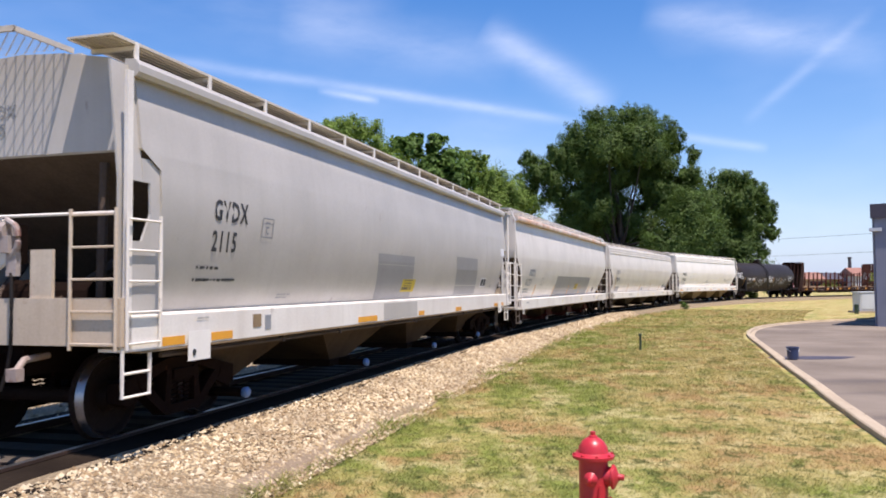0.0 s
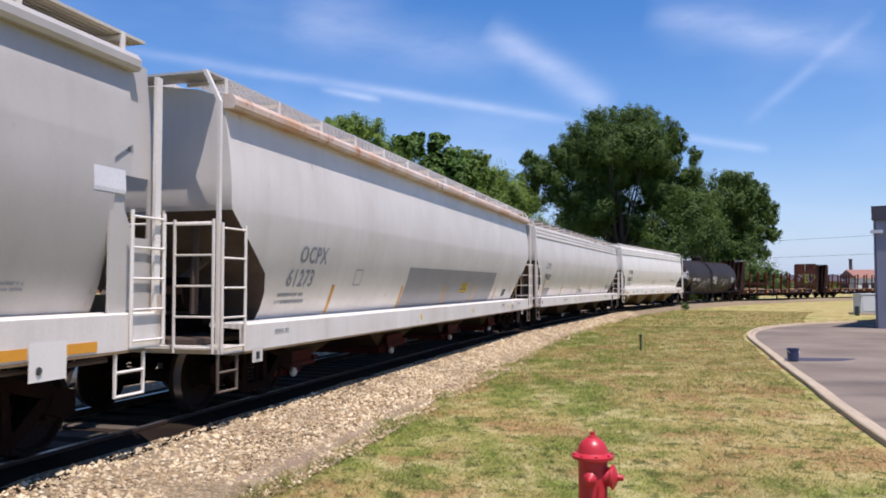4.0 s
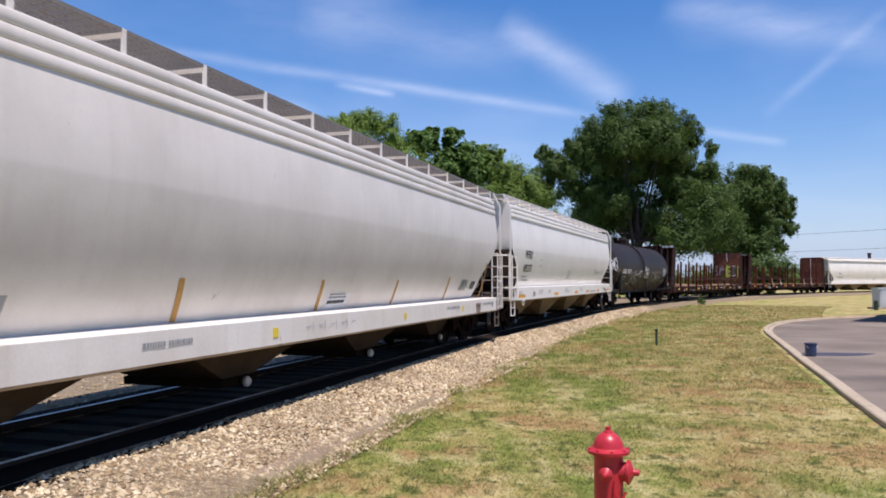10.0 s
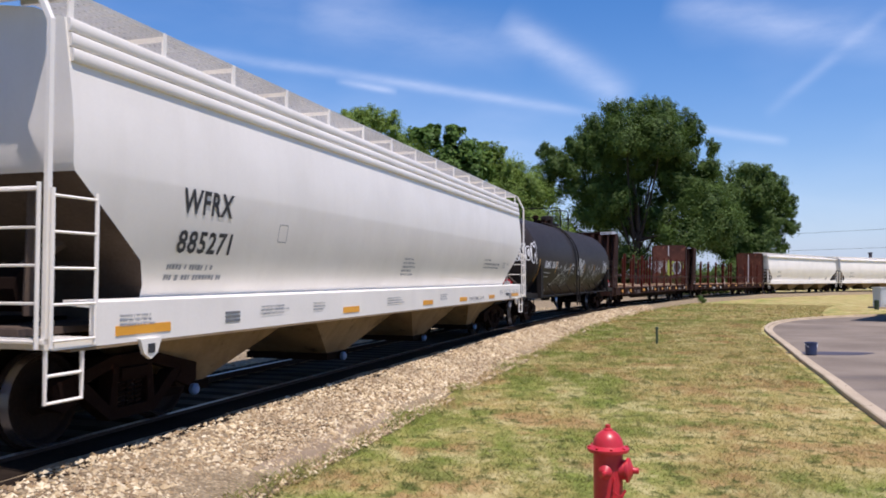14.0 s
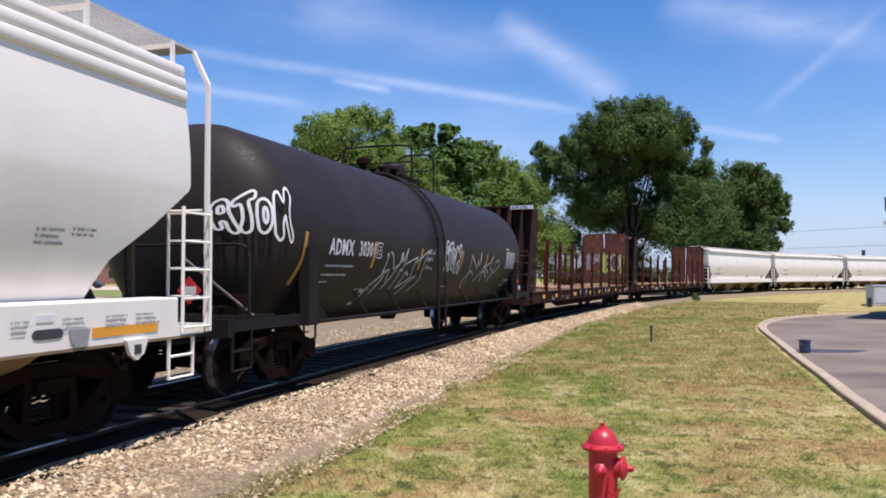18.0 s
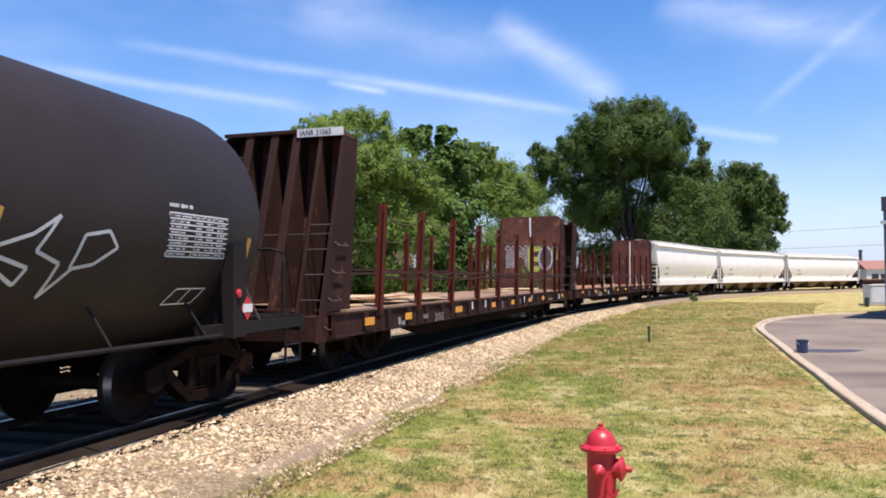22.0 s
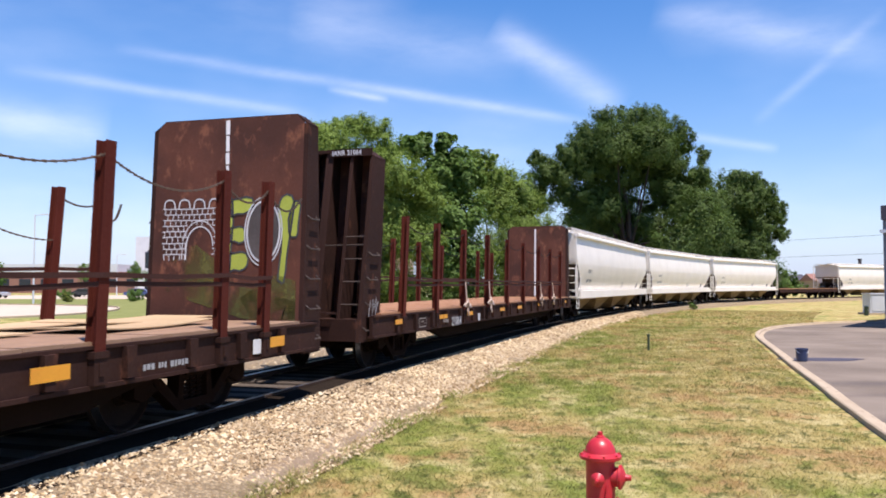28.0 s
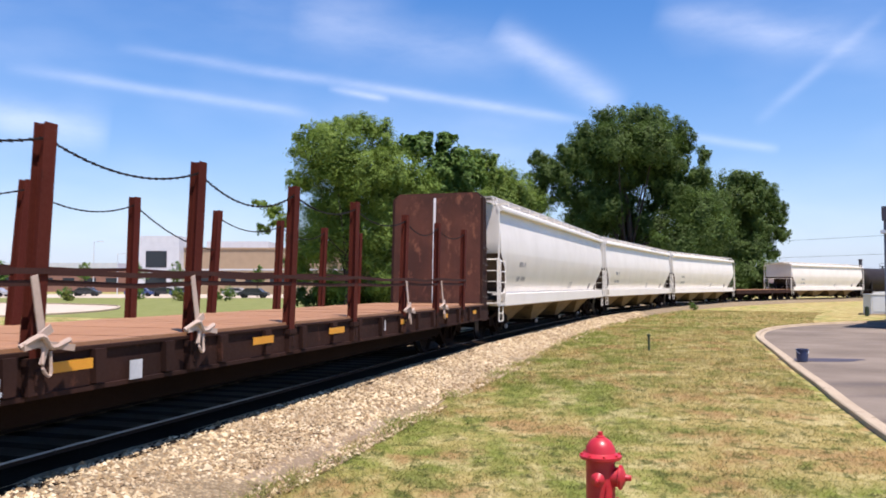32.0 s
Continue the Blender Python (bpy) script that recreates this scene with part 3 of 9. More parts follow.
def build_ground():
    g = Geo()
    xs = [-2500, -600, -200, -90, -60, -30] + list(range(-20, 41, 4)) + [60, 100, 200, 600, 2500]
    ys = [-2500, -500, -100, -30] + list(range(-12, 61, 4)) + [70, 90, 130, 200, 400, 900, 3500]
    for y in ys:
        for x in xs:
            g.v.append((x, y, GROUND))
    n = len(xs)
    g.f = [(j * n + i, j * n + i + 1, (j + 1) * n + i + 1, (j + 1) * n + i) for j in range(len(ys) - 1) for i in range(n - 1)]
    solid("ground", g, LAWN, "dry patchy yellow-green lawn reaching to the horizon", "lawn", "structure")
    near = [s * 1.0 for s in range(-30, 61)] + [60 + 3 * i for i in range(1, 75)]
    rnd = random.Random(5)
    bed = Geo()
    prof = BED
    for s in near:
        wob = noise.noise((s * 0.35, 0, 0)) * 0.22 + noise.noise((s * 1.3, 4, 0)) * 0.08
        for i, (a, z) in enumerate(prof):
            bed.v.append(line(s, float(shoulder(s, a)) + (wob if i < 2 else 0) + (wob * 2 if i > 10 else 0), z + (rnd.uniform(-0.012, 0.012) if 0 < i < 12 and abs(a) > 1.3 else 0)))
    n = len(prof)
    bed.f = [(i * n + j, i * n + j + 1, (i + 1) * n + j + 1, (i + 1) * n + j) for i in range(len(near) - 1) for j in range(n - 1)]
    bed.f = [f[::-1] for f in bed.f]
    bed.round = True
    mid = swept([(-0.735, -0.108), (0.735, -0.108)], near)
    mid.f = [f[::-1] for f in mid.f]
    # a ragged strip beside each rail carries the painted shadow
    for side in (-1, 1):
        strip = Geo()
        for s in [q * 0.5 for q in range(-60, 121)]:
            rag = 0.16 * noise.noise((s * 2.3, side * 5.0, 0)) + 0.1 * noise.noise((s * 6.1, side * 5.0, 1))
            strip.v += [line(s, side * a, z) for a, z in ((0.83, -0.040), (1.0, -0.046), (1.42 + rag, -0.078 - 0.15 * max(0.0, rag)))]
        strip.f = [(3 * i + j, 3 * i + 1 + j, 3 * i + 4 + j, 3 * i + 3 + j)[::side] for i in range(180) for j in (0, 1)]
        solid("oily_ballast", strip, SHADOW_EDGE, "gravel beside the rail painted dark for the train's shadow", "ballast", "structure")
    rim = Geo()
    strip = [s * 0.15 for s in range(-50, 33)]
    for s in strip:
        w0, w1 = noise.noise((s * 1.1, 9, 0)) * 0.16 + noise.noise((s * 4.1, 9, 0)) * 0.1, noise.noise((s * 0.8, 3, 0)) * 0.2
        fade = min(1.0, max(0.02, (4.9 - s) / 2.5))
        rim.v += [line(s, -2.62 + (0.28 + w0) * fade, -0.385 + 0.07 * fade), line(s, -2.62 + 0.12 * fade, -0.388 + 0.035 * fade), line(s, -2.66, -0.392), line(s, -2.68 - (0.22 + w1) * fade, GROUND + 0.006)]
    rim.f = [(4 * i + j, 4 * i + 1 + j, 4 * i + 5 + j, 4 * i + 4 + j) for i in range(len(strip) - 1) for j in (0, 1, 2)]
    solid("gravel_edge", rim, DIRT, "brown dusty earth along the edge of the gravel", "earth", "structure")
    solid("track_bed", mid, SHADED_BED, "gravel between the rails coloured dark for the train's shade", "ballast", "structure")
    solid("ballast_bed", bed, BALLAST, "pale tan gravel ballast bed under the rails", "ballast", "structure")


def build_stones():
    """Loose ballast stones on the near shoulder and between the rails."""
    rng = np.random.default_rng(3)
    base = np.array([(1, 0, 0), (-1, 0, 0), (0, 1, 0), (0, -1, 0), (0, 0, 1), (0, 0, -1)], float)
    tri = np.array([(0, 2, 4), (2, 1, 4), (1, 3, 4), (3, 0, 4), (2, 0, 5), (1, 2, 5), (3, 1, 5), (0, 3, 5)])
    bands = [(-4, 8, -2.85, -1.3, 17000), (8, 20, -2.85, -1.3, 13000), (20, 45, -2.85, -1.3, 11000), (-2, 40, 0.9, 5.0, 5000), (-3, 5, -3.2, -2.5, 2600), (6, 10, -3.1, -2.65, 800), (10, 40, -3.2, -2.65, 1600)]
    V, F, n = [], [], 0
    for s0, s1, a0, a1, count in bands:
        s, a = rng.uniform(s0, s1, count), rng.uniform(a0, a1, count)
        x, y, t = np.interp(s, LS, LX), np.interp(s, LS, LY), np.interp(s, LS, LT)
        z = np.interp(a, [q[0] for q in BED], [q[1] for q in BED])
        a = shoulder(s, a)
        far = np.clip((s - 8) / 30, 0, 1)
        size = rng.uniform(0.012, 0.036, count) * (1 + 0.5 * far) * np.where(rng.random(count) < 0.03, 1.6, 1.0)
        pts = base[None] * rng.uniform(0.6, 1.25, (count, 6, 1)) + rng.uniform(-0.22, 0.22, (count, 6, 3))
        pts = pts * size[:, None, None] * np.array([1, 1, 0.7])
        w = rng.uniform(0, 6.28, count)
        c, d = np.cos(w)[:, None], np.sin(w)[:, None]
        px, py = pts[..., 0] * c - pts[..., 1] * d, pts[..., 0] * d + pts[..., 1] * c
        pts = np.stack([px + (x - np.sin(t) * a)[:, None], py + (y + np.cos(t) * a)[:, None], pts[..., 2] + (np.maximum(z, GROUND + 0.022) + size * 0.2)[:, None]], -1)
        V.append(pts.reshape(-1, 3))
        F.append((tri[None] + (n + 6 * np.arange(count))[:, None, None]).reshape(-1, 3))
        n += 6 * count
    me = bpy.data.meshes.new("ballast_stones")
    me.from_pydata(np.concatenate(V).tolist(), [], np.concatenate(F).tolist())
    me.materials.append(STONE)
    tagged(new("ballast_stones", me), "loose tan and white crushed stones beside the track", "gravel", kind="stuff")


KERB = [(4.0, 3.6), (4.9, 7.4), (5.73, 10.66), (6.27, 12.52), (6.64, 13.83), (7.26, 15.79), (7.86, 17.85), (8.5, 20.0), (9.4, 22.9), (10.35, 26.02), (11.36, 29.34), (12.15, 31.6), (13.35, 34.3), (14.67, 36.6), (16.3, 38.7), (18.2, 40.5), (20.6, 42.2), (25.5, 45.0), (33, 49.0), (48, 55), (70, 61)]


def lawn_side(x, y):
    """True where grass grows between the gravel and the kerb."""
    kx = np.interp(y, [q[1] for q in KERB], [q[0] for q in KERB])
    return x < kx - 0.15


# where the grass begins: metres along the line, metres to its left
GRASS_EDGE = ([-3, -0.8, 0.4, 2, 3.2, 3.9, 5.2, 5.8, 7.5, 11, 12.5, 16, 22, 34, 60], [-2.7, -2.64, -2.73, -2.64, -2.62, -2.86, -2.84, -2.55, -2.66, -2.3, -2.66, -2.6, -2.25, -1.95, -1.85])


def build_grass():
    rng = np.random.default_rng(8)
    V, F, n = [], [], 0
    for s0, s1, count, tall, wide in ((-3, 8, 95000, 0.04, 0.006), (8, 18, 62000, 0.045, 0.010), (18, 34, 40000, 0.05, 0.017), (34, 60, 18000, 0.055, 0.03)):
        s, a = rng.uniform(s0, s1, count), -rng.uniform(1.9, 11.5, count)
        x, y, t = np.interp(s, LS, LX), np.interp(s, LS, LY), np.interp(s, LS, LT)
        gx, gy = x - np.sin(t) * a, y + np.cos(t) * a
        edge = np.interp(s, GRASS_EDGE[0], GRASS_EDGE[1]) + 0.07 * np.sin(s * 4.1 + 1) + 0.06 * np.sin(s * 9.7 + 2) + 0.04 * np.sin(s * 17.3)
        keep = lawn_side(gx, gy) & ((a < edge) | ((rng.random(count) < 0.07) & (a < edge + 0.25))) & (gy > 3.0)
        gx, gy, rim = gx[keep], gy[keep], a[keep] - edge[keep]
        m = len(gx)
        patch = np.array([noise.noise((float(px) * 0.8, float(py) * 0.8, 2.0)) for px, py in zip(gx, gy)])
        low = np.where(rim > -0.6, GROUND + 0.03 * np.clip((rim + 0.6) / 0.6, 0, 1.4), GROUND)
        h = tall * rng.uniform(0.5, 1.3, m) * (1 + 0.7 * patch) * (1 + 0.9 * np.exp(-(rim / 0.3) ** 2))
        w = rng.uniform(0, 6.28, m)
        lean = rng.uniform(0.5, 2.2, m) * h
        l2 = rng.uniform(0, 6.28, m)
        p0 = np.stack([gx - np.cos(w) * wide, gy - np.sin(w) * wide, low], -1)
        p1 = np.stack([gx + np.cos(w) * wide, gy + np.sin(w) * wide, low], -1)
        p2 = np.stack([gx + np.cos(l2) * lean, gy + np.sin(l2) * lean, low + h], -1)
        V.append(np.stack([p0, p1, p2], 1).reshape(-1, 3))
        F.append(np.arange(n, n + 3 * m).reshape(-1, 3))
        n += 3 * m
    me = bpy.data.meshes.new("grass")
    me.from_pydata(np.concatenate(V).tolist(), [], np.concatenate(F).tolist())
    me.materials.append(BLADE)
    tagged(new("grass", me), "short dry grass with yellow and green patches", "grass", kind="stuff")


def build_track():
    track = thing("railway_track", "curved railway track with polished rails on timber sleepers", "railway track", kind="structure")
    reach = [-32 + i for i in range(0, 92)] + [60 + 3 * i for i in range(1, 75)]
    for side in (-0.783, 0.783):
        prof = [(-0.07, -0.16), (0.07, -0.16), (0.07, -0.145), (0.012, -0.12), (0.012, -0.045), (0.036, -0.035), (0.036, -0.004), (-0.036, -0.004), (-0.036, -0.035), (-0.012, -0.045), (-0.012, -0.12), (-0.07, -0.145)]
        r = part("rail", swept([(side + a, z) for a, z in prof], reach, True), RAILSTEEL, track)
        head = [(-0.03, -0.006), (0.03, -0.006), (0.03, -0.001), (0.022, 0.0), (-0.022, 0.0), (-0.03, -0.001)]
        part("rail_head", swept([(side + a, z) for a, z in head], reach, True), RAILTOP, r, "bright polished running surface")
    tie = Geo().box(-0.11, 0.11, -1.3, 1.3, -0.33, -0.104).mesh("sleeper", TIEWOOD)
    s = -12.0
    while s < 66:
        x, y, _ = line(s)
        part("sleeper", tie, TIEWOOD, track, at=Matrix.Translation((x, y, 0)) @ Matrix.Rotation(heading(s) + random.uniform(-0.01, 0.01), 4, "Z"))
        s += 0.56


def build_pavement():
    path = spread([(x, y, 0) for x, y in KERB], 4)
    pts = [Vector(p) for p in path]
    left = []
    for i, p in enumerate(pts):
        d = (pts[min(i + 1, len(pts) - 1)] - pts[max(i - 1, 0)]).normalized()
        left.append(Vector((-d.y, d.x, 0)))
    kerb = thing("kerb", "pale worn concrete kerb and gutter round the car park", "kerb", kind="structure")
    # kerb stones about three metres long with open joints
    i = 0
    sect = [(0.0, GROUND - 0.1), (0.0, GROUND + 0.075), (-0.02, GROUND + 0.09), (-0.14, GROUND + 0.088), (-0.17, GROUND + 0.016), (-0.30, GROUND + 0.013), (-0.31, GROUND - 0.1)]
    length = [0.0]
    for a, b in zip(pts, pts[1:]):
        length.append(length[-1] + (b - a).length)

    def at(d):
        k = max(0, min(len(pts) - 2, int(np.searchsorted(length, d)) - 1))
        f = (d - length[k]) / (length[k + 1] - length[k])
        return pts[k].lerp(pts[k + 1], f), left[k].lerp(left[k + 1], f).normalized()
    d = 0.0
    while d < length[-1] - 3:
        g = Geo()
        for e in np.linspace(d + 0.012, d + 2.988, 4):
            p, l = at(float(e))
            g.v += [(p.x + l.x * a, p.y + l.y * a, z) for a, z in sect]
        n = len(sect)
        g.f = [(r * n + j, r * n + j + 1, (r + 1) * n + j + 1, (r + 1) * n + j) for r in range(3) for j in range(n - 1)] + [tuple(range(n)), tuple(3 * n + j for j in range(n))[::-1]]
        part("kerb_stone", g, CONCRETE, kerb)
        d += 3.0
    lot = Geo()
    edge = [(p.x - l.x * 0.28, p.y - l.y * 0.28) for p, l in zip(pts, left)]
    for x, y in edge:
        lot.v += [(x, y, GROUND - 0.07), (x + (90 - x) * 0.25, y + (20 - y) * 0.25 * 0, GROUND + 0.004), (95, y, GROUND + 0.006)]
    # the paved surface stays over the ground sheet
    lot.v = [(x, y, GROUND + 0.006 if i % 3 else GROUND + 0.005) for i, (x, y, z) in enumerate(lot.v)]
    lot.f = [(3 * i + j, 3 * i + j + 1, 3 * i + 4 + j, 3 * i + 3 + j) for i in range(len(edge) - 1) for j in range(2)]
    solid("car_park", lot, ASPHALT, "worn grey-brown asphalt car park with dark stains", "pavement", "structure")


# ---- rolling stock ----
def on_side(x, y, z):
    return lambda u, v, lift: (x + u, y - lift, z + v)


WHEEL_R = 0.44


def wheelset_mesh():
    g = Geo()
    turn = Matrix.Rotation(radians(90), 4, "X")
    for side in (-1, 1):
        prof = [(0.0, 0.655), (0.10, 0.66), (0.14, 0.68), (0.36, 0.70), (0.39, 0.655), (0.47, 0.65), (0.47, 0.68), (WHEEL_R, 0.70), (WHEEL_R - 0.008, 0.80), (0.40, 0.80), (0.37, 0.745), (0.16, 0.73), (0.13, 0.83), (0.0, 0.83)]
        m = turn if side < 0 else turn @ Matrix.Scale(-1, 4, (0, 0, 1))
        g.lathe(prof, 28, m)
    g.tube([(0, -0.7, 0), (0, 0.7, 0)], 0.08, 10)
    g.tube([(0, -1.02, 0), (0, -0.8, 0)], 0.11, 12)
    g.tube([(0, 0.8, 0), (0, 1.02, 0)], 0.11, 12)
    for a in range(3):
        w = a * 2.094
        g.box(-0.02, 0.02, -1.035, -1.015, 0.04, 0.08, Matrix.Rotation(w, 4, "Y"))
    g.round = True
    me = g.mesh("wheelset", STEEL)
    me.materials.append(RAILTOP)
    for p in me.polygons:
        if all(abs(math.hypot(me.vertices[i].co.x, me.vertices[i].co.z) - WHEEL_R) < 0.012 for i in p.vertices):
            p.material_index = 1
    return me


def side_frame_mesh():
    g = Geo()
    out = [(-1.12, 0.40), (-1.12, 0.60), (-0.86, 0.66), (-0.30, 0.80), (0.30, 0.80), (0.86, 0.66), (1.12, 0.60), (1.12, 0.40), (0.98, 0.34), (0.72, 0.44), (0.34, 0.16), (-0.34, 0.16), (-0.72, 0.44), (-0.98, 0.34)]
    # outer ring of the casting with two openings left free
    for poly in ([out[0], out[1], out[2], (-0.80, 0.50), (-0.72, 0.44), (-0.98, 0.34)], [out[2], out[3], (-0.30, 0.68), (-0.80, 0.54)], [out[3], out[4], (0.30, 0.68), (-0.30, 0.68)],
                 [out[4], out[5], (0.80, 0.54), (0.30, 0.68)], [out[5], out[6], out[7], (0.98, 0.34), (0.72, 0.44), (0.80, 0.50)], [(-0.72, 0.44), (-0.82, 0.56), (-0.66, 0.56), (-0.30, 0.26), (-0.34, 0.16)],
                 [(-0.34, 0.16), (-0.30, 0.27), (0.30, 0.27), (0.34, 0.16)], [(0.34, 0.16), (0.30, 0.26), (0.66, 0.56), (0.82, 0.56), (0.72, 0.44)], [(-0.36, 0.25), (-0.30, 0.70), (-0.22, 0.70), (-0.24, 0.25)], [(0.24, 0.25), (0.22, 0.70), (0.30, 0.70), (0.36, 0.25)]):
        g.prism(poly, -0.08, 0.08, "y")
    for x in (-0.13, 0.0, 0.13):
        for k in range(5):
            g.tube([(x - 0.05, -0.03, 0.29 + k * 0.05), (x + 0.05, -0.03, 0.305 + k * 0.05)], 0.02, 5)
    g.box(-0.2, 0.2, -0.1, 0.1, 0.55, 0.66)
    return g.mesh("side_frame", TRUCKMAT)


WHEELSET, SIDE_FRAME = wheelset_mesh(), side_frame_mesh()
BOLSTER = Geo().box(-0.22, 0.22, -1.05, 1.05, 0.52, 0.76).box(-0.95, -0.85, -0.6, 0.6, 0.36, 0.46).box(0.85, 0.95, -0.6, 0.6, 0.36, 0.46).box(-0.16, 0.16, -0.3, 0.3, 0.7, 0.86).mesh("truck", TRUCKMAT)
MOVING = []  # (car, centre along the train, half truck spacing, trucks, wheelsets)


def trucks(car, half):
    made, wheels = [], []
    for x in (-half, half):
        t = part("truck", BOLSTER, None, car, at=pose(x, 0, 0))
        for y in (-1.0, 1.0):
            part("side_frame", SIDE_FRAME, None, t, at=pose(0, y, 0))
        for dx in (-0.9, 0.9):
            wheels.append(part("wheelset", WHEELSET, None, t, "shiny worn steel wheels on an axle", at=pose(dx, 0, WHEEL_R)))
        made.append(t)
    return made, wheels


def ladder(along, a0, a1, other, z0, z1, rungs, r=0.013, stile=0.019):
    """Stiles and rungs; along 'x' lies on a side, 'y' on an end."""
    def at(a, z):
        return (a, other, z) if along == "x" else (other, a, z)
    g = Geo()
    for a in (a0, a1):
        g.tube([at(a, z0), at(a, z1)], stile, 6)
    for i in range(rungs):
        z = z0 + 0.06 + (z1 - z0 - 0.12) * i / (rungs - 1)
        g.tube([at(a0, z), at(a1, z)], r, 5)
    return g


def stirrup(x0, x1, y, z1, z0):
    g = Geo().tube([(x0, y, z1), (x0, y, z0), (x1, y, z0), (x1, y, z1)], 0.02, 6)
    return g.tube([(x0, y, (z0 + z1) / 2), (x1, y, (z0 + z1) / 2)], 0.016, 5)


def couplers(car, half):
    for sign in (-1, 1):
        g = Geo().box(min(sign * (half - 0.5), sign * (half + 0.18)), max(sign * (half - 0.5), sign * (half + 0.18)), -0.1, 0.1, 0.72, 0.95)
        g.box(min(sign * (half + 0.14), sign * (half + 0.36)), max(sign * (half + 0.14), sign * (half + 0.36)), -0.17 if sign < 0 else -0.05, 0.05 if sign < 0 else 0.17, 0.68, 0.99)
        c = part("coupler", g, TRUCKMAT, car, "rusty cast knuckle coupler")
        hose = spread([(sign * (half - 0.1), -0.35 * sign, 0.75), (sign * (half + 0.1), -0.33 * sign, 0.55), (sign * (half + 0.28), -0.2 * sign, 0.42), (sign * (half + 0.36), -0.05 * sign, 0.45)], 4)
        part("air_hose", Geo().tube(hose, 0.025, 6), DARK, c, "black rubber air hose")


def grating(g, x0, x1, y0, y1, z, pitch=0.09, thick=0.03):
    """An open walkway of bars."""
    n = max(2, int((y1 - y0) / 0.06))
    for i in range(n + 1):
        y = y0 + (y1 - y0) * i / n
        g.box(x0, x1, y - 0.006, y + 0.006, z - thick, z)
    m = max(2, int((x1 - x0) / pitch))
    for i in range(m + 1):
        x = x0 + (x1 - x0) * i / m
        g.box(x - 0.007, x + 0.007, y0, y1, z - thick * 0.8, z - 0.002)
    return g


ROUND_SIDE = ((1.04, 0.98), (1.08, 1.12), (1.28, 1.225), (1.50, 1.325), (1.75, 1.415), (2.10, 1.508), (2.50, 1.562), (2.56, 1.565), (2.85, 1.562), (3.15, 1.535), (3.48, 1.49))
SLAB_SIDE = ((1.30, 1.15), (1.34, 1.27), (1.6, 1.37), (2.0, 1.475), (2.5, 1.54), (2.98, 1.518), (3.0, 1.516), (3.4, 1.472))


def diamond_mesh(g, x0, x1, y0, y1, z, cell=0.062, bar=0.017):
    """Expanded metal: rows of flat zigzag bars that touch at their points."""
    rows, steps = int((y1 - y0) / cell), max(2, int((x1 - x0) / (cell * 0.8)))
    for i in range(rows):
        y = y0 + (y1 - y0) * (i + 0.5) / rows
        path = [(x0 + (x1 - x0) * k / steps, y + (cell * 0.46 if (k + i) % 2 else -cell * 0.46)) for k in range(steps + 1)]
        g.ribbon(path, bar, lambda u, v, lift: (u, v, z + lift), 0.0)
    return g


def hopper_body(half, style, eave):
    """Rings up the body: height, half width, half length; gives the walls and the two sloping ends."""
    if style == "slab":
        ends = (2.6, 2.6, 2.5, 2.0, 1.2, 0.42, 0.40, 0.40)
        rings = [(z, w, half - e) for (z, w), e in zip(SLAB_SIDE, ends)]
        rings += [(eave - 0.14, 1.432, half - 0.40), (eave - 0.13, 1.425, half - 0.40), (eave, 1.42, half - 0.40), (eave + 0.13, 1.1, half - 0.4), (eave + 0.22, 0.55, half - 0.4), (eave + 0.25, 0.02, half - 0.4)]
        low = 5
    else:
        ends = (1.64, 1.62, 1.62, 1.56, 1.42, 0.9, 0.36, 0.34, 0.34, 0.34, 0.34)
        rings = [(z, w, half - e) for (z, w), e in zip(ROUND_SIDE, ends)]
        rings += [(eave, 1.44, half - 0.34), (eave + 0.12, 1.1, half - 0.34), (eave + 0.2, 0.55, half - 0.34), (eave + 0.23, 0.02, half - 0.34)]
        low = 6
    g, n = Geo(), 12
    cols = [-1 + 2 * i / n for i in range(n + 1)]
    for z, w, xl in rings:
        g.v += [(xl * c, -w, z) for c in cols] + [(xl * c, w, z) for c in cols[::-1]]
    m = 2 * (n + 1)
    slope = (Geo(), Geo())
    for i in range(len(rings) - 1):
        for j in range(m):
            face = (i * m + j, i * m + (j + 1) % m, (i + 1) * m + (j + 1) % m, (i + 1) * m + j)
            if i < low and j in (n, m - 1):
                slope[0 if j == n else 1].add([g.v[k] for k in face], [(0, 1, 2, 3)])
            else:
                g.f.append(face)
    g.f += [tuple(range(m))[::-1], tuple((len(rings) - 1) * m + j for j in range(m))]
    g.round = True
    return g, slope


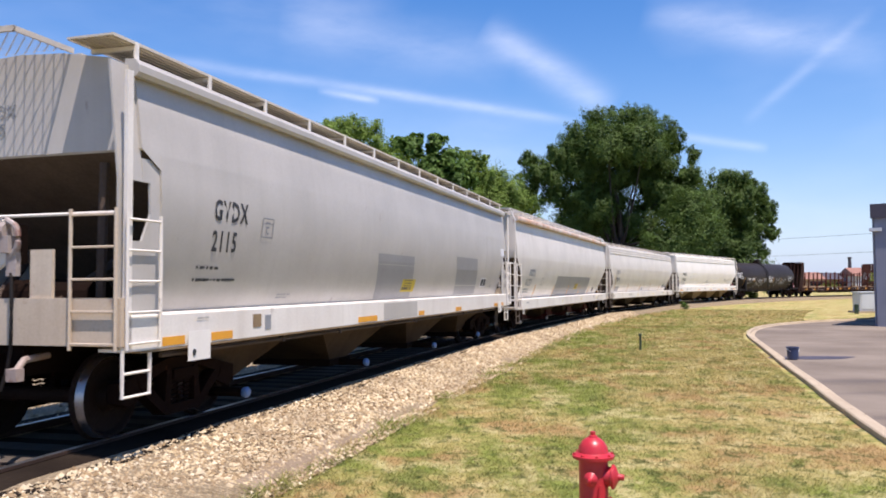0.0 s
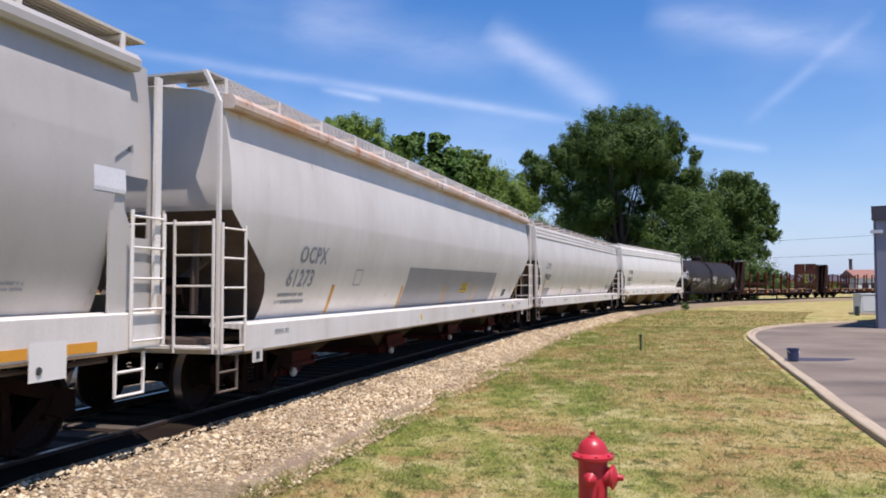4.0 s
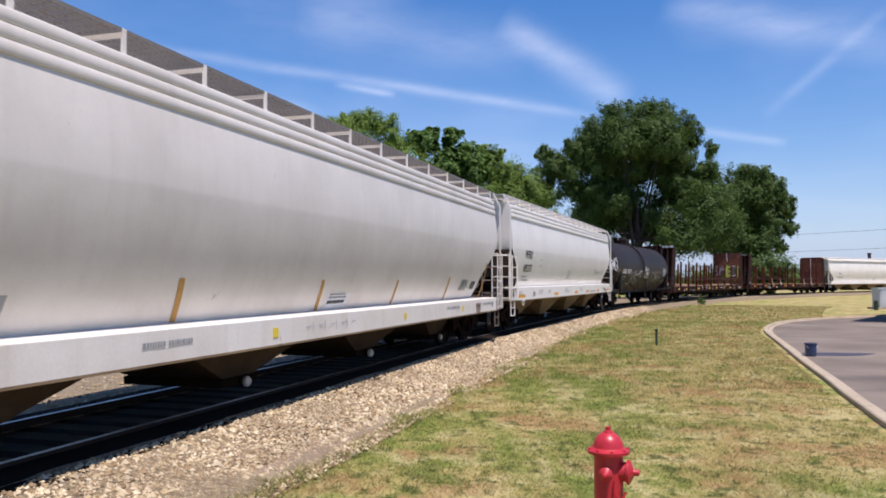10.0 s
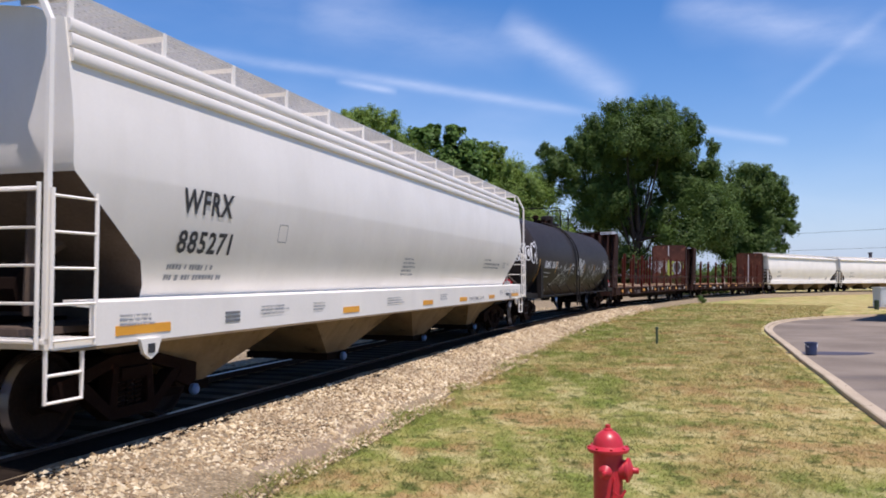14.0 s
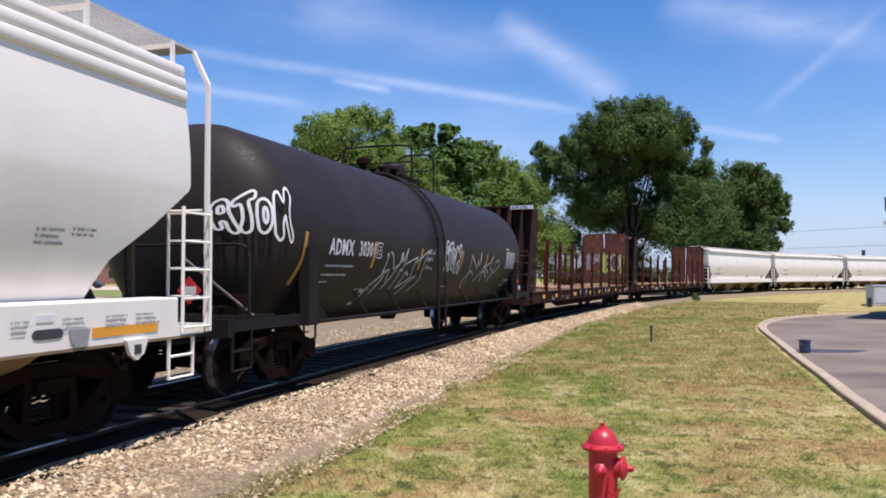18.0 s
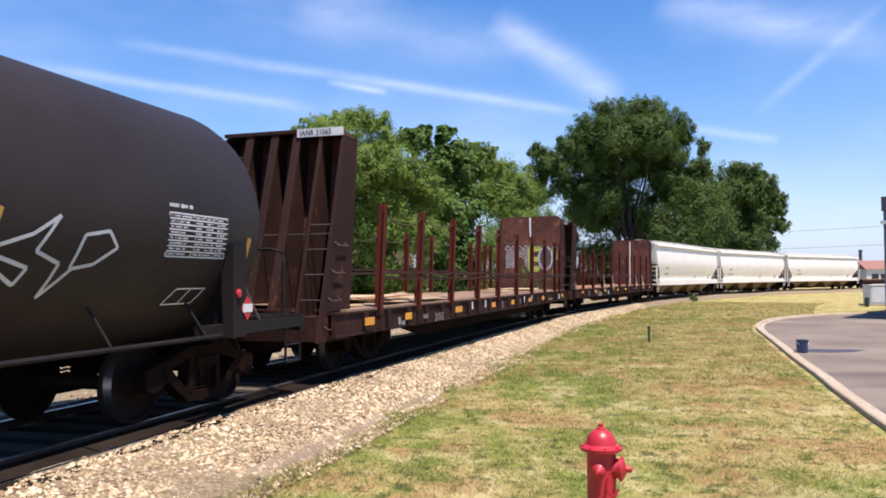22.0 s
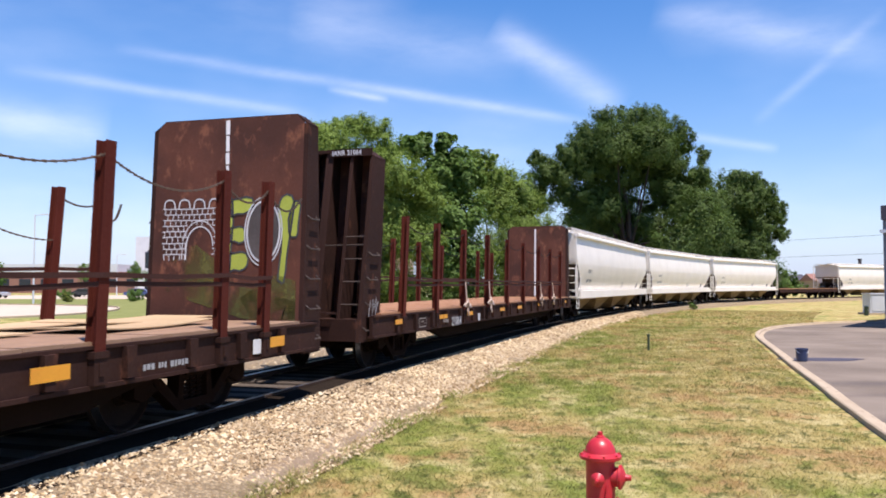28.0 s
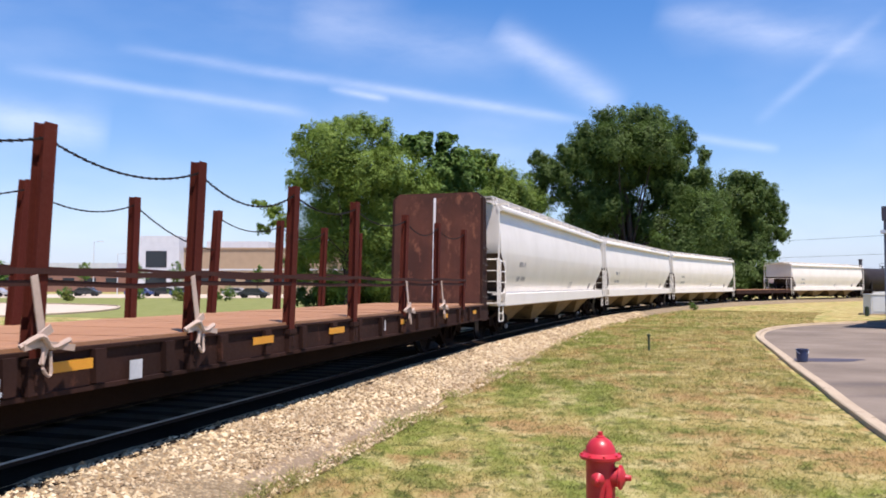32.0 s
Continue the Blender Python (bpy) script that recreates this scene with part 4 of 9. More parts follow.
def hopper(label, length, style="round", eave=3.84, paintwork=None, bays=4.37, marks=None, walkway=None, ribs=False, near_detail=True, group="", trim=None, worn=None, sill=(0.98, 1.33), steps=None, wheel_y=0.75):
    """A covered hopper car, its middle at the origin, near side towards -y."""
    half = length / 2
    paintwork, walkway, trim = paintwork or WHITE, walkway or GRATE, trim or SILLWHITE
    worn = worn or trim
    s0, s1 = sill
    foot = float(np.interp(s1, [q[0] for q in (SLAB_SIDE if style == "slab" else ROUND_SIDE)], [q[1] for q in (SLAB_SIDE if style == "slab" else ROUND_SIDE)])) - 0.03
    car = thing("covered_hopper_car", label, "hopper car", group)
    shell, slope = hopper_body(half, style, eave)
    part("body", shell, paintwork, car)
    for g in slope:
        part("slope_sheet", g, SLOPE, car, "grimy brown sloping end sheet, colour deepened for shade")
    cut = 0.06 if style == "slab" else 0.6
    for sign in (-1, 1):
        g = Geo().prism([(sign * a, z) for a, z in ((1.30, s0), (1.6, s0), (1.6, s1 - 0.012), (1.585, s1), (foot, s1 + 0.006), (foot, s1 - 0.04), (1.53, s1 - 0.06), (1.53, s0 + 0.03), (1.30, s0 + 0.03))], -half + cut, half - cut, "x")
        part("side_sill", g, trim, car, "white painted side sill")
        part("sill_lip", Geo().box(-half + 0.3, half - 0.3, *sorted((sign * 1.44, sign * 1.606)), s0 - 0.026, s0 - 0.003), TAN, car, "rusty brown lower lip of the sill")
        if ribs:
            for k in range(3):
                z = eave - 0.055 - 0.135 * k
                y = 1.452 + 0.02 * k
                e = Geo().prism([(sign * (y + a), z + b) for a, b in ((-0.03, 0.064), (0.022, 0.058), (0.034, 0.04), (0.036, -0.045), (0.026, -0.06), (-0.03, -0.064))], -half + 0.36, half - 0.36, "x")
                e.round = True
                part("eave_rib", e, paintwork, car)
        else:
            o, r = (-0.085, 0.03) if style == "slab" else (0.0, 0.0)
            e = Geo().prism([(sign * (a + o), z + r) for a, z in ((1.45, eave - 0.13), (1.585, eave - 0.14), (1.615, eave - 0.10), (1.615, eave - 0.03), (1.57, eave + 0.03), (1.45, eave + 0.04))], -half + 0.32, half - 0.32, "x")
            part("eave_rail", e, RUSTEDGE if style == "rusty" else paintwork, car)
        # roof walkway with its stands
        wy0, wy1 = sorted((sign * 0.86, sign * 1.40))
        deck = grating(Geo(), -half + 0.1, half - 0.1, wy0, wy1, eave + 0.27, 0.16)
        if style == "slab":
            deck.box(-half + 0.1, half - 0.1, wy0 + 0.01, wy1 - 0.01, eave + 0.25, eave + 0.258)
        w = part("roof_walk", deck, walkway, car, "pressed steel walkway" if style == "slab" else "open steel grating walkway")
        count = int(length / 1.35)
        for i in range(count + 1):
            x = -half + 0.45 + (length - 0.9) * i / count
            s = Geo().box(x - 0.03, x + 0.03, min(sign * 1.39, sign * 1.41), max(sign * 1.39, sign * 1.41), eave - 0.02, eave + 0.27)
            s.box(x - 0.02, x + 0.02, wy0, wy1, eave + 0.19, eave + 0.235)
            part("walkway_stand", s, trim if near_detail else walkway, w)
    hatch = Geo().box(-half + 0.9, half - 0.9, -0.34, 0.34, eave + 0.2, eave + 0.38)
    part("roof_hatch", hatch, paintwork, car, "long trough hatch cover")
    for sign in (-1, 1):
        x = sign * half
        g = diamond_mesh(Geo(), *sorted((x + sign * 0.36, x - sign * 0.44)), -0.62, 0.62, eave + 0.27).box(*sorted((x + sign * 0.36, x + sign * 0.33)), -0.64, 0.64, eave + 0.22, eave + 0.275).box(*sorted((x + sign * 0.36, x - sign * 0.44)), -0.64, -0.62, eave + 0.22, eave + 0.275).box(*sorted((x + sign * 0.36, x - sign * 0.44)), 0.62, 0.64, eave + 0.22, eave + 0.275) if style == "slab" else Geo().box(*sorted((x - sign * 0.04, x - sign * 0.44)), -1.4, 1.4, eave + 0.24, eave + 0.27)
        part("end_walk", g, walkway, car)
        g = Geo().box(*sorted((x, x - sign * 0.12)), -1.6, 1.6, s0 + 0.06, 1.5 if style == "slab" else s0 + 0.1)
        if style != "slab":
            g.box(*sorted((x - sign * 0.12, x - sign * 0.62)), -1.6, 1.6, s0, s0 + 0.08)
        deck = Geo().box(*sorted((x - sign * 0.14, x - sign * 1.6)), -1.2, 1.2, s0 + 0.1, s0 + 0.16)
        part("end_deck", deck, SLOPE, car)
        part("end_sill", g, worn, car, "white end sill with rust stains")
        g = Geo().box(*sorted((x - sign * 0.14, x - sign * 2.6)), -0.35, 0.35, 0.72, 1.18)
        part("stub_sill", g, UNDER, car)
        # props under the sloping end
        g = Geo().tube([(x - sign * 0.5, -0.95, 1.24), (x - sign * 0.55, -0.95, 2.9)], 0.05, 6).tube([(x - sign * 0.5, 0.95, 1.24), (x - sign * 0.55, 0.95, 2.9)], 0.05, 6)
        g.tube([(x - sign * 0.25, -0.3, 1.24), (x - sign * 1.3, -0.7, 2.0)], 0.06, 6).tube([(x - sign * 0.25, 0.3, 1.24), (x - sign * 1.3, 0.7, 2.0)], 0.06, 6)
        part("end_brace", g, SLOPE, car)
        part("hand_rail", Geo().tube([(x - sign * 0.02, -1.5, 2.32), (x - sign * 0.02, 1.5, 2.32)], 0.018, 6), trim, car)
        for side in (-1, 1):
            y = side * 1.58
            wide = 0.085 if style == "slab" else 0.05
            ix = 0.05 if style == "slab" else 0.0
            post = Geo().box(*sorted((x - sign * (0.02 + ix), x - sign * (0.02 + ix + wide))), *sorted((y - side * 0.02, y + side * 0.02)), s0 + 0.01, eave - 0.12)
            if style != "slab":
                post.add([(x - sign * a, y + side * b, z) for z, o in ((eave - 0.12, 0.0), (eave + 0.27, -0.2)) for a, b in ((0.02, 0.02 + o), (0.02 + wide, 0.02 + o), (0.02 + wide, -0.03 + o), (0.02, -0.03 + o))], [(0, 1, 5, 4), (1, 2, 6, 5), (2, 3, 7, 6), (3, 0, 4, 7), (4, 5, 6, 7)])
            part("corner_post", post, trim, car)
            part("side_ladder", ladder("x", *sorted((x - sign * 0.05, x - sign * 0.56)), side * 1.63, s0 + 0.02, 2.32, 5), trim, car)
            part("end_ladder", ladder("y", *sorted((side * 1.56, side * 1.04)), x + sign * 0.03, s0 + 0.02, 2.36, 5), worn, car)
            near, far = (0.05, 0.46) if sign < 0 else (0.30, 0.72)
            part("stirrup_step", stirrup(*sorted((x - sign * near, x - sign * far)), side * 1.58, s0 + 0.02, s0 - 0.43), steps or trim, car)
    if style == "slab":
        for side in (-1, 1):
            y0, y1 = sorted((side * 1.495, side * 1.52))
            for sign in (-1, 1):
                x = sign * half
                g = Geo()
                # end of the side wall with a cut-out
                for poly in ([(0.06, 2.66), (0.42, 2.66), (0.42, eave), (0.06, eave)], [(0.06, 1.3), (0.16, 1.3), (0.16, 2.66), (0.06, 2.66)], [(0.16, 1.3), (0.75, 1.3), (0.75, 2.06), (0.16, 2.06)], [(0.40, 2.06), (0.75, 2.06), (0.75, 2.66), (0.54, 2.66), (0.54, 2.34)], [(0.42, 2.66), (0.75, 2.66), (0.75, 2.9), (0.42, 2.9)]):
                    g.prism([(x - sign * a, z) for a, z in poly], y0, y1, "y")
                lean = lambda z: 1.54 - float(np.interp(z, [2.5, 3.0, 3.4, eave], [1.54, 1.516, 1.472, 1.42]))
                g.v = [(px, py - side * lean(pz), pz) for px, py, pz in g.v]
                part("side_sheet", g, paintwork, car)
                # the curved wall carried on to the sheet, over the sloping end
                w, put = Geo(), wall_put(0, 0, "slab")
                for z in (1.34, 1.6, 1.8, 2.0, 2.25, 2.5, 2.75, 2.96):
                    y = side * (abs(put(0, z, 0)[1]) - 0.002)
                    w.v += [(x - sign * 0.7, y, z), (x - sign * 2.75, y, z), (x - sign * 2.75, y - side * 0.02, z), (x - sign * 0.7, y - side * 0.02, z)]
                for r in range(7):
                    w.f += [(4 * r + a, 4 * r + b, 4 * r + 4 + b, 4 * r + 4 + a) for a, b in ((0, 1), (1, 2), (2, 3), (3, 0))]
                w.round = True
                part("side_sheet", w, paintwork, car)
    # bays with sliding outlet gates
    pitch = bays
    reach = 1.35 if style == "slab" else 0.94
    for i in range(4):
        cx = pitch * (i - 1.5)
        g = Geo()
        # the outer slopes of the end bays stay clear of the wheels
        l, r = (1.35 if i == 0 else pitch * 0.42), (1.35 if i == 3 else pitch * 0.42)
        bot = 0.36
        wy = 1.02 if s1 < 1.2 else 1.2
        zt, zb = (1.07, 0.86) if s1 < 1.2 else (1.26, 1.0)
        g.add([(cx - l, -wy, zt), (cx + r, -wy, zt), (cx + r, wy, zt), (cx - l, wy, zt), (cx - l, -wy, zb), (cx + r, -wy, zb), (cx + r, wy, zb), (cx - l, wy, zb), (cx - bot, -0.72, 0.30), (cx + bot, -0.72, 0.30), (cx + bot, 0.72, 0.30), (cx - bot, 0.72, 0.30)],
              [(0, 1, 5, 4), (1, 2, 6, 5), (2, 3, 7, 6), (3, 0, 4, 7), (4, 5, 9, 8), (5, 6, 10, 9), (6, 7, 11, 10), (7, 4, 8, 11), (8, 9, 10, 11), (3, 2, 1, 0)])
        # clean white cars take the lit tan, the others the shaded copy
        b = part("hopper_bay", g, TAN if paintwork is CLEANWHITE else SHADEDBAY, car, "dusty brown discharge bay")
        gate = Geo().box(cx - 0.44, cx + 0.44, -0.76, 0.76, 0.20, 0.31).tube([(cx, -0.5, 0.24), (cx, -reach + 0.1, 0.24)], 0.06, 8)
        if style == "rusty":
            gate.box(cx - 0.5, cx + 0.5, -0.98, 0.98, 0.34, 0.40).box(cx - 0.46, cx + 0.46, -0.95, -0.90, 0.40, 0.58).box(cx + 0.5, cx + 0.66, -0.96, -0.84, 0.40, 0.46)
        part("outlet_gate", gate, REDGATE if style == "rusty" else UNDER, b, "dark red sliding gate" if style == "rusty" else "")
        part("outlet_cap", Geo().lathe([(0.06, 0.0), (0.07, 0.02), (0.07, 0.06), (0.045, 0.085), (0.004, 0.09)], 14, pose(cx, -reach + 0.12, 0.24, 90, 0, 0)), BLUECAP if marks and marks.get("blue") else WHITE, b, "round outlet cap")
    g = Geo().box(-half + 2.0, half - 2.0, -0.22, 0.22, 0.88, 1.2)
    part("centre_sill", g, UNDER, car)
    couplers(car, half)
    # brake gear on the end that faces back along the train
    w = Geo().lathe([(0.27, -0.02), (0.29, 0.0), (0.27, 0.02), (0.25, 0.0)], 16, pose(-half + 0.06, wheel_y, 2.05, 0, 90, 0))
    for k in range(4):
        a = k * math.pi / 2
        w.tube([(-half + 0.06, wheel_y, 2.05), (-half + 0.06, wheel_y + 0.26 * math.cos(a), 2.05 + 0.26 * math.sin(a))], 0.012, 5)
    part("brake_wheel", w, trim, car, "spoked hand brake wheel")
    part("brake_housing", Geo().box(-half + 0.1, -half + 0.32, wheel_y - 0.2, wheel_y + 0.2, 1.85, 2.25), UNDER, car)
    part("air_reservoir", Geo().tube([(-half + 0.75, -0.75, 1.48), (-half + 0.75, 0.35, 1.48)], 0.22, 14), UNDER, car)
    tr, wh = trucks(car, half - 1.75)
    return car, tr, wh, half - 1.75


def mark(car, text, h, x, y, z, material=None, spacing=1.0, stretch=1.0, label=""):
    part("lettering", letters(text, h, on_side(x, y, z), spacing, stretch), material or BLACKPAINT, car, label)


def print_lines(car, x, y, z, w, h, n, material=None, seed=1):
    part("small_print", bars(Geo(), 0, 0, w, h, n, on_side(x, y, z), seed=seed), material or FADED, car)


def plate(car, name, x0, x1, z0, z1, y, material, label="", slant=0.0):
    g = Geo().add([(x0 + slant, y, z0), (x1 + slant, y, z0), (x1, y, z1), (x0, y, z1), (x0 + slant, y + 0.006, z0), (x1 + slant, y + 0.006, z0), (x1, y + 0.006, z1), (x0, y + 0.006, z1)],
                  [(0, 1, 2, 3), (7, 6, 5, 4), (0, 4, 5, 1), (1, 5, 6, 2), (2, 6, 7, 3), (3, 7, 4, 0)])
    return part(name, g, material, car, label)


TRAIN = {}


def enter(key, car, a0, a1, tr, wh, half):
    TRAIN[key] = (car, (a0 + a1) / 2, half, tr, wh)


# ---- the cars of the train ----
def wall_put(x, z, style="round", eave=3.84):
    """Lays paint on the curved near wall of a hopper body."""
    side = SLAB_SIDE if style == "slab" else ROUND_SIDE
    zs, ws = [q[0] for q in side], [q[1] for q in side]
    def put(u, v, lift):
        return (x + u, -float(np.interp(z + v, zs, ws)) - lift - 0.004, z + v)
    return put


def wall_patch(car, name, x0, x1, z0, z1, material, label="", style="round", slant=0.0):
    put = wall_put(0, 0, style)
    g, n = Geo(), 6
    for i in range(n + 1):
        z = z0 + (z1 - z0) * i / n
        dx = slant * (z1 - z) / (z1 - z0)
        g.v += [put(x0 + dx, z, 0.0), put(x1 + dx, z, 0.0)]
    g.f = [(2 * i, 2 * i + 1, 2 * i + 3, 2 * i + 2) for i in range(n)]
    return part(name, g, material, car, label)


def wall_text(car, text, h, x, z, material=None, spacing=1.1, stretch=0.9, style="round"):
    part("lettering", letters(text, h, wall_put(x, z, style), spacing, stretch), material or BLACKPAINT, car)


def wall_print(car, x, z, w, h, n, material=None, style="round", seed=1):
    part("small_print", bars(Geo(), 0, 0, w, h, n, wall_put(x, z, style), seed=seed), material or FADED, car)


def frame_box(car, x0, x1, z0, z1, material, style="round", width=0.02):
    put = wall_put(0, 0, style)
    g = Geo()
    for a, b in (((x0, z0), (x1, z0)), ((x1, z0), (x1, z1)), ((x1, z1), (x0, z1)), ((x0, z1), (x0, z0))):
        g.ribbon([a, b], width, put, 0.006)
    part("stencil_box", g, material, car)


def end_put(x, y, z):
    """Lays paint on the flat leading end of a hopper body; u runs towards the near side."""
    return lambda u, v, lift: (x - lift - 0.004, y - u, z + v)


def end_text(car, x, lines, y):
    for text, z, h in lines:
        part("lettering", letters(text, h, end_put(x, y, z), 1.1, 0.9), FADED, car)


def lower(car, drop):
    """Brings the marks on the side sill down with a low sill."""
    for ob in car.children:
        if ob.type == "MESH" and ob.name.split(".")[0] in ("label", "small_print", "jacking_plate", "jacking_hole", "sill_hole", "jack_bracket", "worn_mark", "lettering"):
            if max(v.co.y for v in ob.data.vertices) < -1.598:
                ob.location.z -= drop


def build_car_a():
    a0, a1 = -72.15, -53.95
    c = (a0 + a1) / 2
    car, tr, wh, half = hopper("light grey slab-sided covered hopper car with black stencilled lettering", a1 - a0, "slab", 3.83, GREYWHITE, 4.16, {"blue": 1}, BEIGEGRATE, wheel_y=0.0, worn=BEIGE, group="hopper cars of the train")
    L = lambda a: a - c
    wall_text(car, "GVDX", 0.235, L(-70.47), 2.38, style="slab", spacing=1.2, stretch=0.72)
    wall_text(car, "2115", 0.235, L(-70.46), 2.02, style="slab", spacing=1.2, stretch=0.70)
    frame_box(car, L(-69.34), L(-69.06), 2.24, 2.48, FADED, "slab")
    wall_print(car, L(-69.27), 2.44, 0.15, 0.06, 1, FADED, "slab", 3)
    wall_text(car, "C", 0.1, L(-69.25), 2.28, FADED, style="slab")
    wall_print(car, L(-70.68), 1.84, 0.6, 0.07, 1, BLACKPAINT, "slab", 4)
    wall_print(car, L(-70.7), 1.70, 1.0, 0.07, 1, BLACKPAINT, "slab", 5)
    wall_print(car, L(-68.6), 1.5, 0.4, 0.08, 2, FADED, "slab", 6)
    wall_patch(car, "paint_patch", L(-65.1), L(-63.05), 1.36, 2.19, PATCH, "overpainted grey patch", "slab", 0.25)
    wall_patch(car, "paint_patch", L(-59.85), L(-57.75), 1.38, 2.3, PATCH, "overpainted grey patch", "slab", 0.4)
    wall_patch(car, "label", L(-63.5), L(-62.7), 1.48, 1.73, OLDYELLOW, "yellow warning label with dark print", "slab").location.y = -0.002
    for z, h in ((1.72, 0.05), (1.66, 0.04), (1.61, 0.04)):
        wall_print(car, L(-63.4), z, 0.6, h, 1, BLACKPAINT, "slab", int(z * 100))
    wall_print(car, L(-63.46), 1.57, 0.72, 0.1, 1, BLACKPAINT, "slab", 7)
    wall_patch(car, "data_panel", L(-57.0), L(-56.35), 1.55, 1.80, WHITEPAINT, "black and white data panel", "slab")
    wall_patch(car, "data_block", L(-56.95), L(-56.7), 1.58, 1.77, BLACKPAINT, "", "slab").location.y = -0.003
    wall_patch(car, "data_block", L(-56.66), L(-56.4), 1.58, 1.77, BLACKPAINT, "", "slab").location.y = -0.003
    wall_print(car, L(-55.98), 1.62, 0.5, 0.1, 2, FADED, "slab", 8)
    wall_print(car, L(-58.1), 1.5, 0.5, 0.08, 2, FADED, "slab", 9)
    wall_patch(car, "white_patch", L(-54.95), L(-54.5), 2.47, 2.7, WHITEPAINT, "bare white patch", "slab")
    for u0, u1 in ((-71.55, -71.13), (-70.62, -70.18), (-66.3, -65.45), (-63.1, -62.75), (-60.3, -59.8), (-56.2, -55.78), (-55.35, -54.95)):
        plate(car, "reflector", L(u0), L(u1), 1.0, 1.09, -1.608, ORANGE, "orange reflector strip")
    for u in (-71.10, -55.78):
        plate(car, "jacking_plate", L(u), L(u + 0.42), 0.81, 1.13, -1.63, DWHITE, "white plate with a round hole")
        part("jacking_hole", Geo().lathe([(0.035, 0.0), (0.03, 0.003)], 12, pose(L(u + 0.1), -1.638, 0.9, 90, 0, 0)), BLACKPAINT, car)
    print_lines(car, L(-70.9), -1.605, 1.27, 0.3, 0.04, 1)
    plate(car, "sill_patch", L(-65.1), L(-63.2), 1.0, 1.29, -1.603, GREYWHITE, "overpainted grey patch on the sill")
    plate(car, "data_panel", L(-69.7), L(-69.5), 1.1, 1.26, -1.607, TAN)
    plate(car, "data_panel", L(-69.4), L(-69.25), 1.06, 1.24, -1.607, FADED)
    gear = Geo().tube([(L(a0) - 0.02, -0.30, 2.16), (L(a0) - 0.02, -0.02, 2.16)], 0.10, 12).box(L(a0) - 0.1, L(a0) + 0.05, -0.36, -0.2, 1.95, 2.12)
    gear.tube(spread([(L(a0) - 0.04, -0.28, 2.28), (L(a0) - 0.06, -0.42, 2.2), (L(a0) - 0.06, -0.44, 2.02), (L(a0) - 0.04, -0.34, 1.9)], 4), 0.03, 8).box(L(a0) - 0.06, L(a0), -0.42, -0.3, 1.72, 1.95)
    part("brake_gear", gear, RUSTTRIM, car, "rusty hand brake gear on the end")
    part("brake_pipe", Geo().tube(spread([(L(a0) - 0.05, -0.36, 1.75), (L(a0) - 0.1, -0.42, 1.3), (L(a0) - 0.06, -0.36, 0.9), (L(a0) - 0.1, -0.3, 0.6)], 4), 0.018, 6), DARK, car)
    part("brake_bracket", Geo().box(L(a0) + 0.02, L(a0) + 0.06, -0.78, -0.52, 1.5, 1.98), BEIGE, car)
    part("angle_cock", Geo().tube([(L(a0) - 0.25, -0.62, 0.80), (L(a0) - 0.02, -0.5, 0.9), (L(a0) + 0.3, -0.5, 0.92)], 0.035, 8).box(L(a0) - 0.3, L(a0) - 0.2, -0.68, -0.56, 0.72, 0.84), RUSTTRIM, car, "rusty angle cock on the brake pipe")
    # yellow hose and steps at the leading end
    hose = spread([(L(a0) - 0.75, -0.8, 1.12), (L(a0) - 0.85, -0.95, 0.7), (L(a0) - 0.82, -0.95, 0.4), (L(a0) - 0.7, -0.85, 0.2)], 5)
    part("yellow_hose", Geo().tube(hose, 0.035, 8), NEON, car, "bright yellow hose hanging at the leading end")
    end_text(car, L(a0) + 0.4, (("GVDX", 3.42, 0.13), ("2115", 3.22, 0.13)), 0.55)
    pipe = Geo().tube([(-half - 1.0, -1.5, 0.90), (half + 1.0, -1.5, 0.90)], 0.028, 6)
    part("train_pipe", pipe, SLOPE, car, "rusty air pipe below the sill")
    for n in range(9):
        x = -7.6 + 1.9 * n
        part("pipe_clip", Geo().box(x - 0.03, x + 0.03, -1.535, -1.465, 0.86, 0.955), SLOPE, car)
    enter("a", car, a0, a1, tr, wh, half)


def stripes(car, marks, style="round", material=None):
    for a, z0, z1, slant in marks:
        wall_patch(car, "reflector_strip", a, a + 0.1, z0, z1, material or OCHRE, "upright orange reflector strip", style, slant).location.y = -0.003


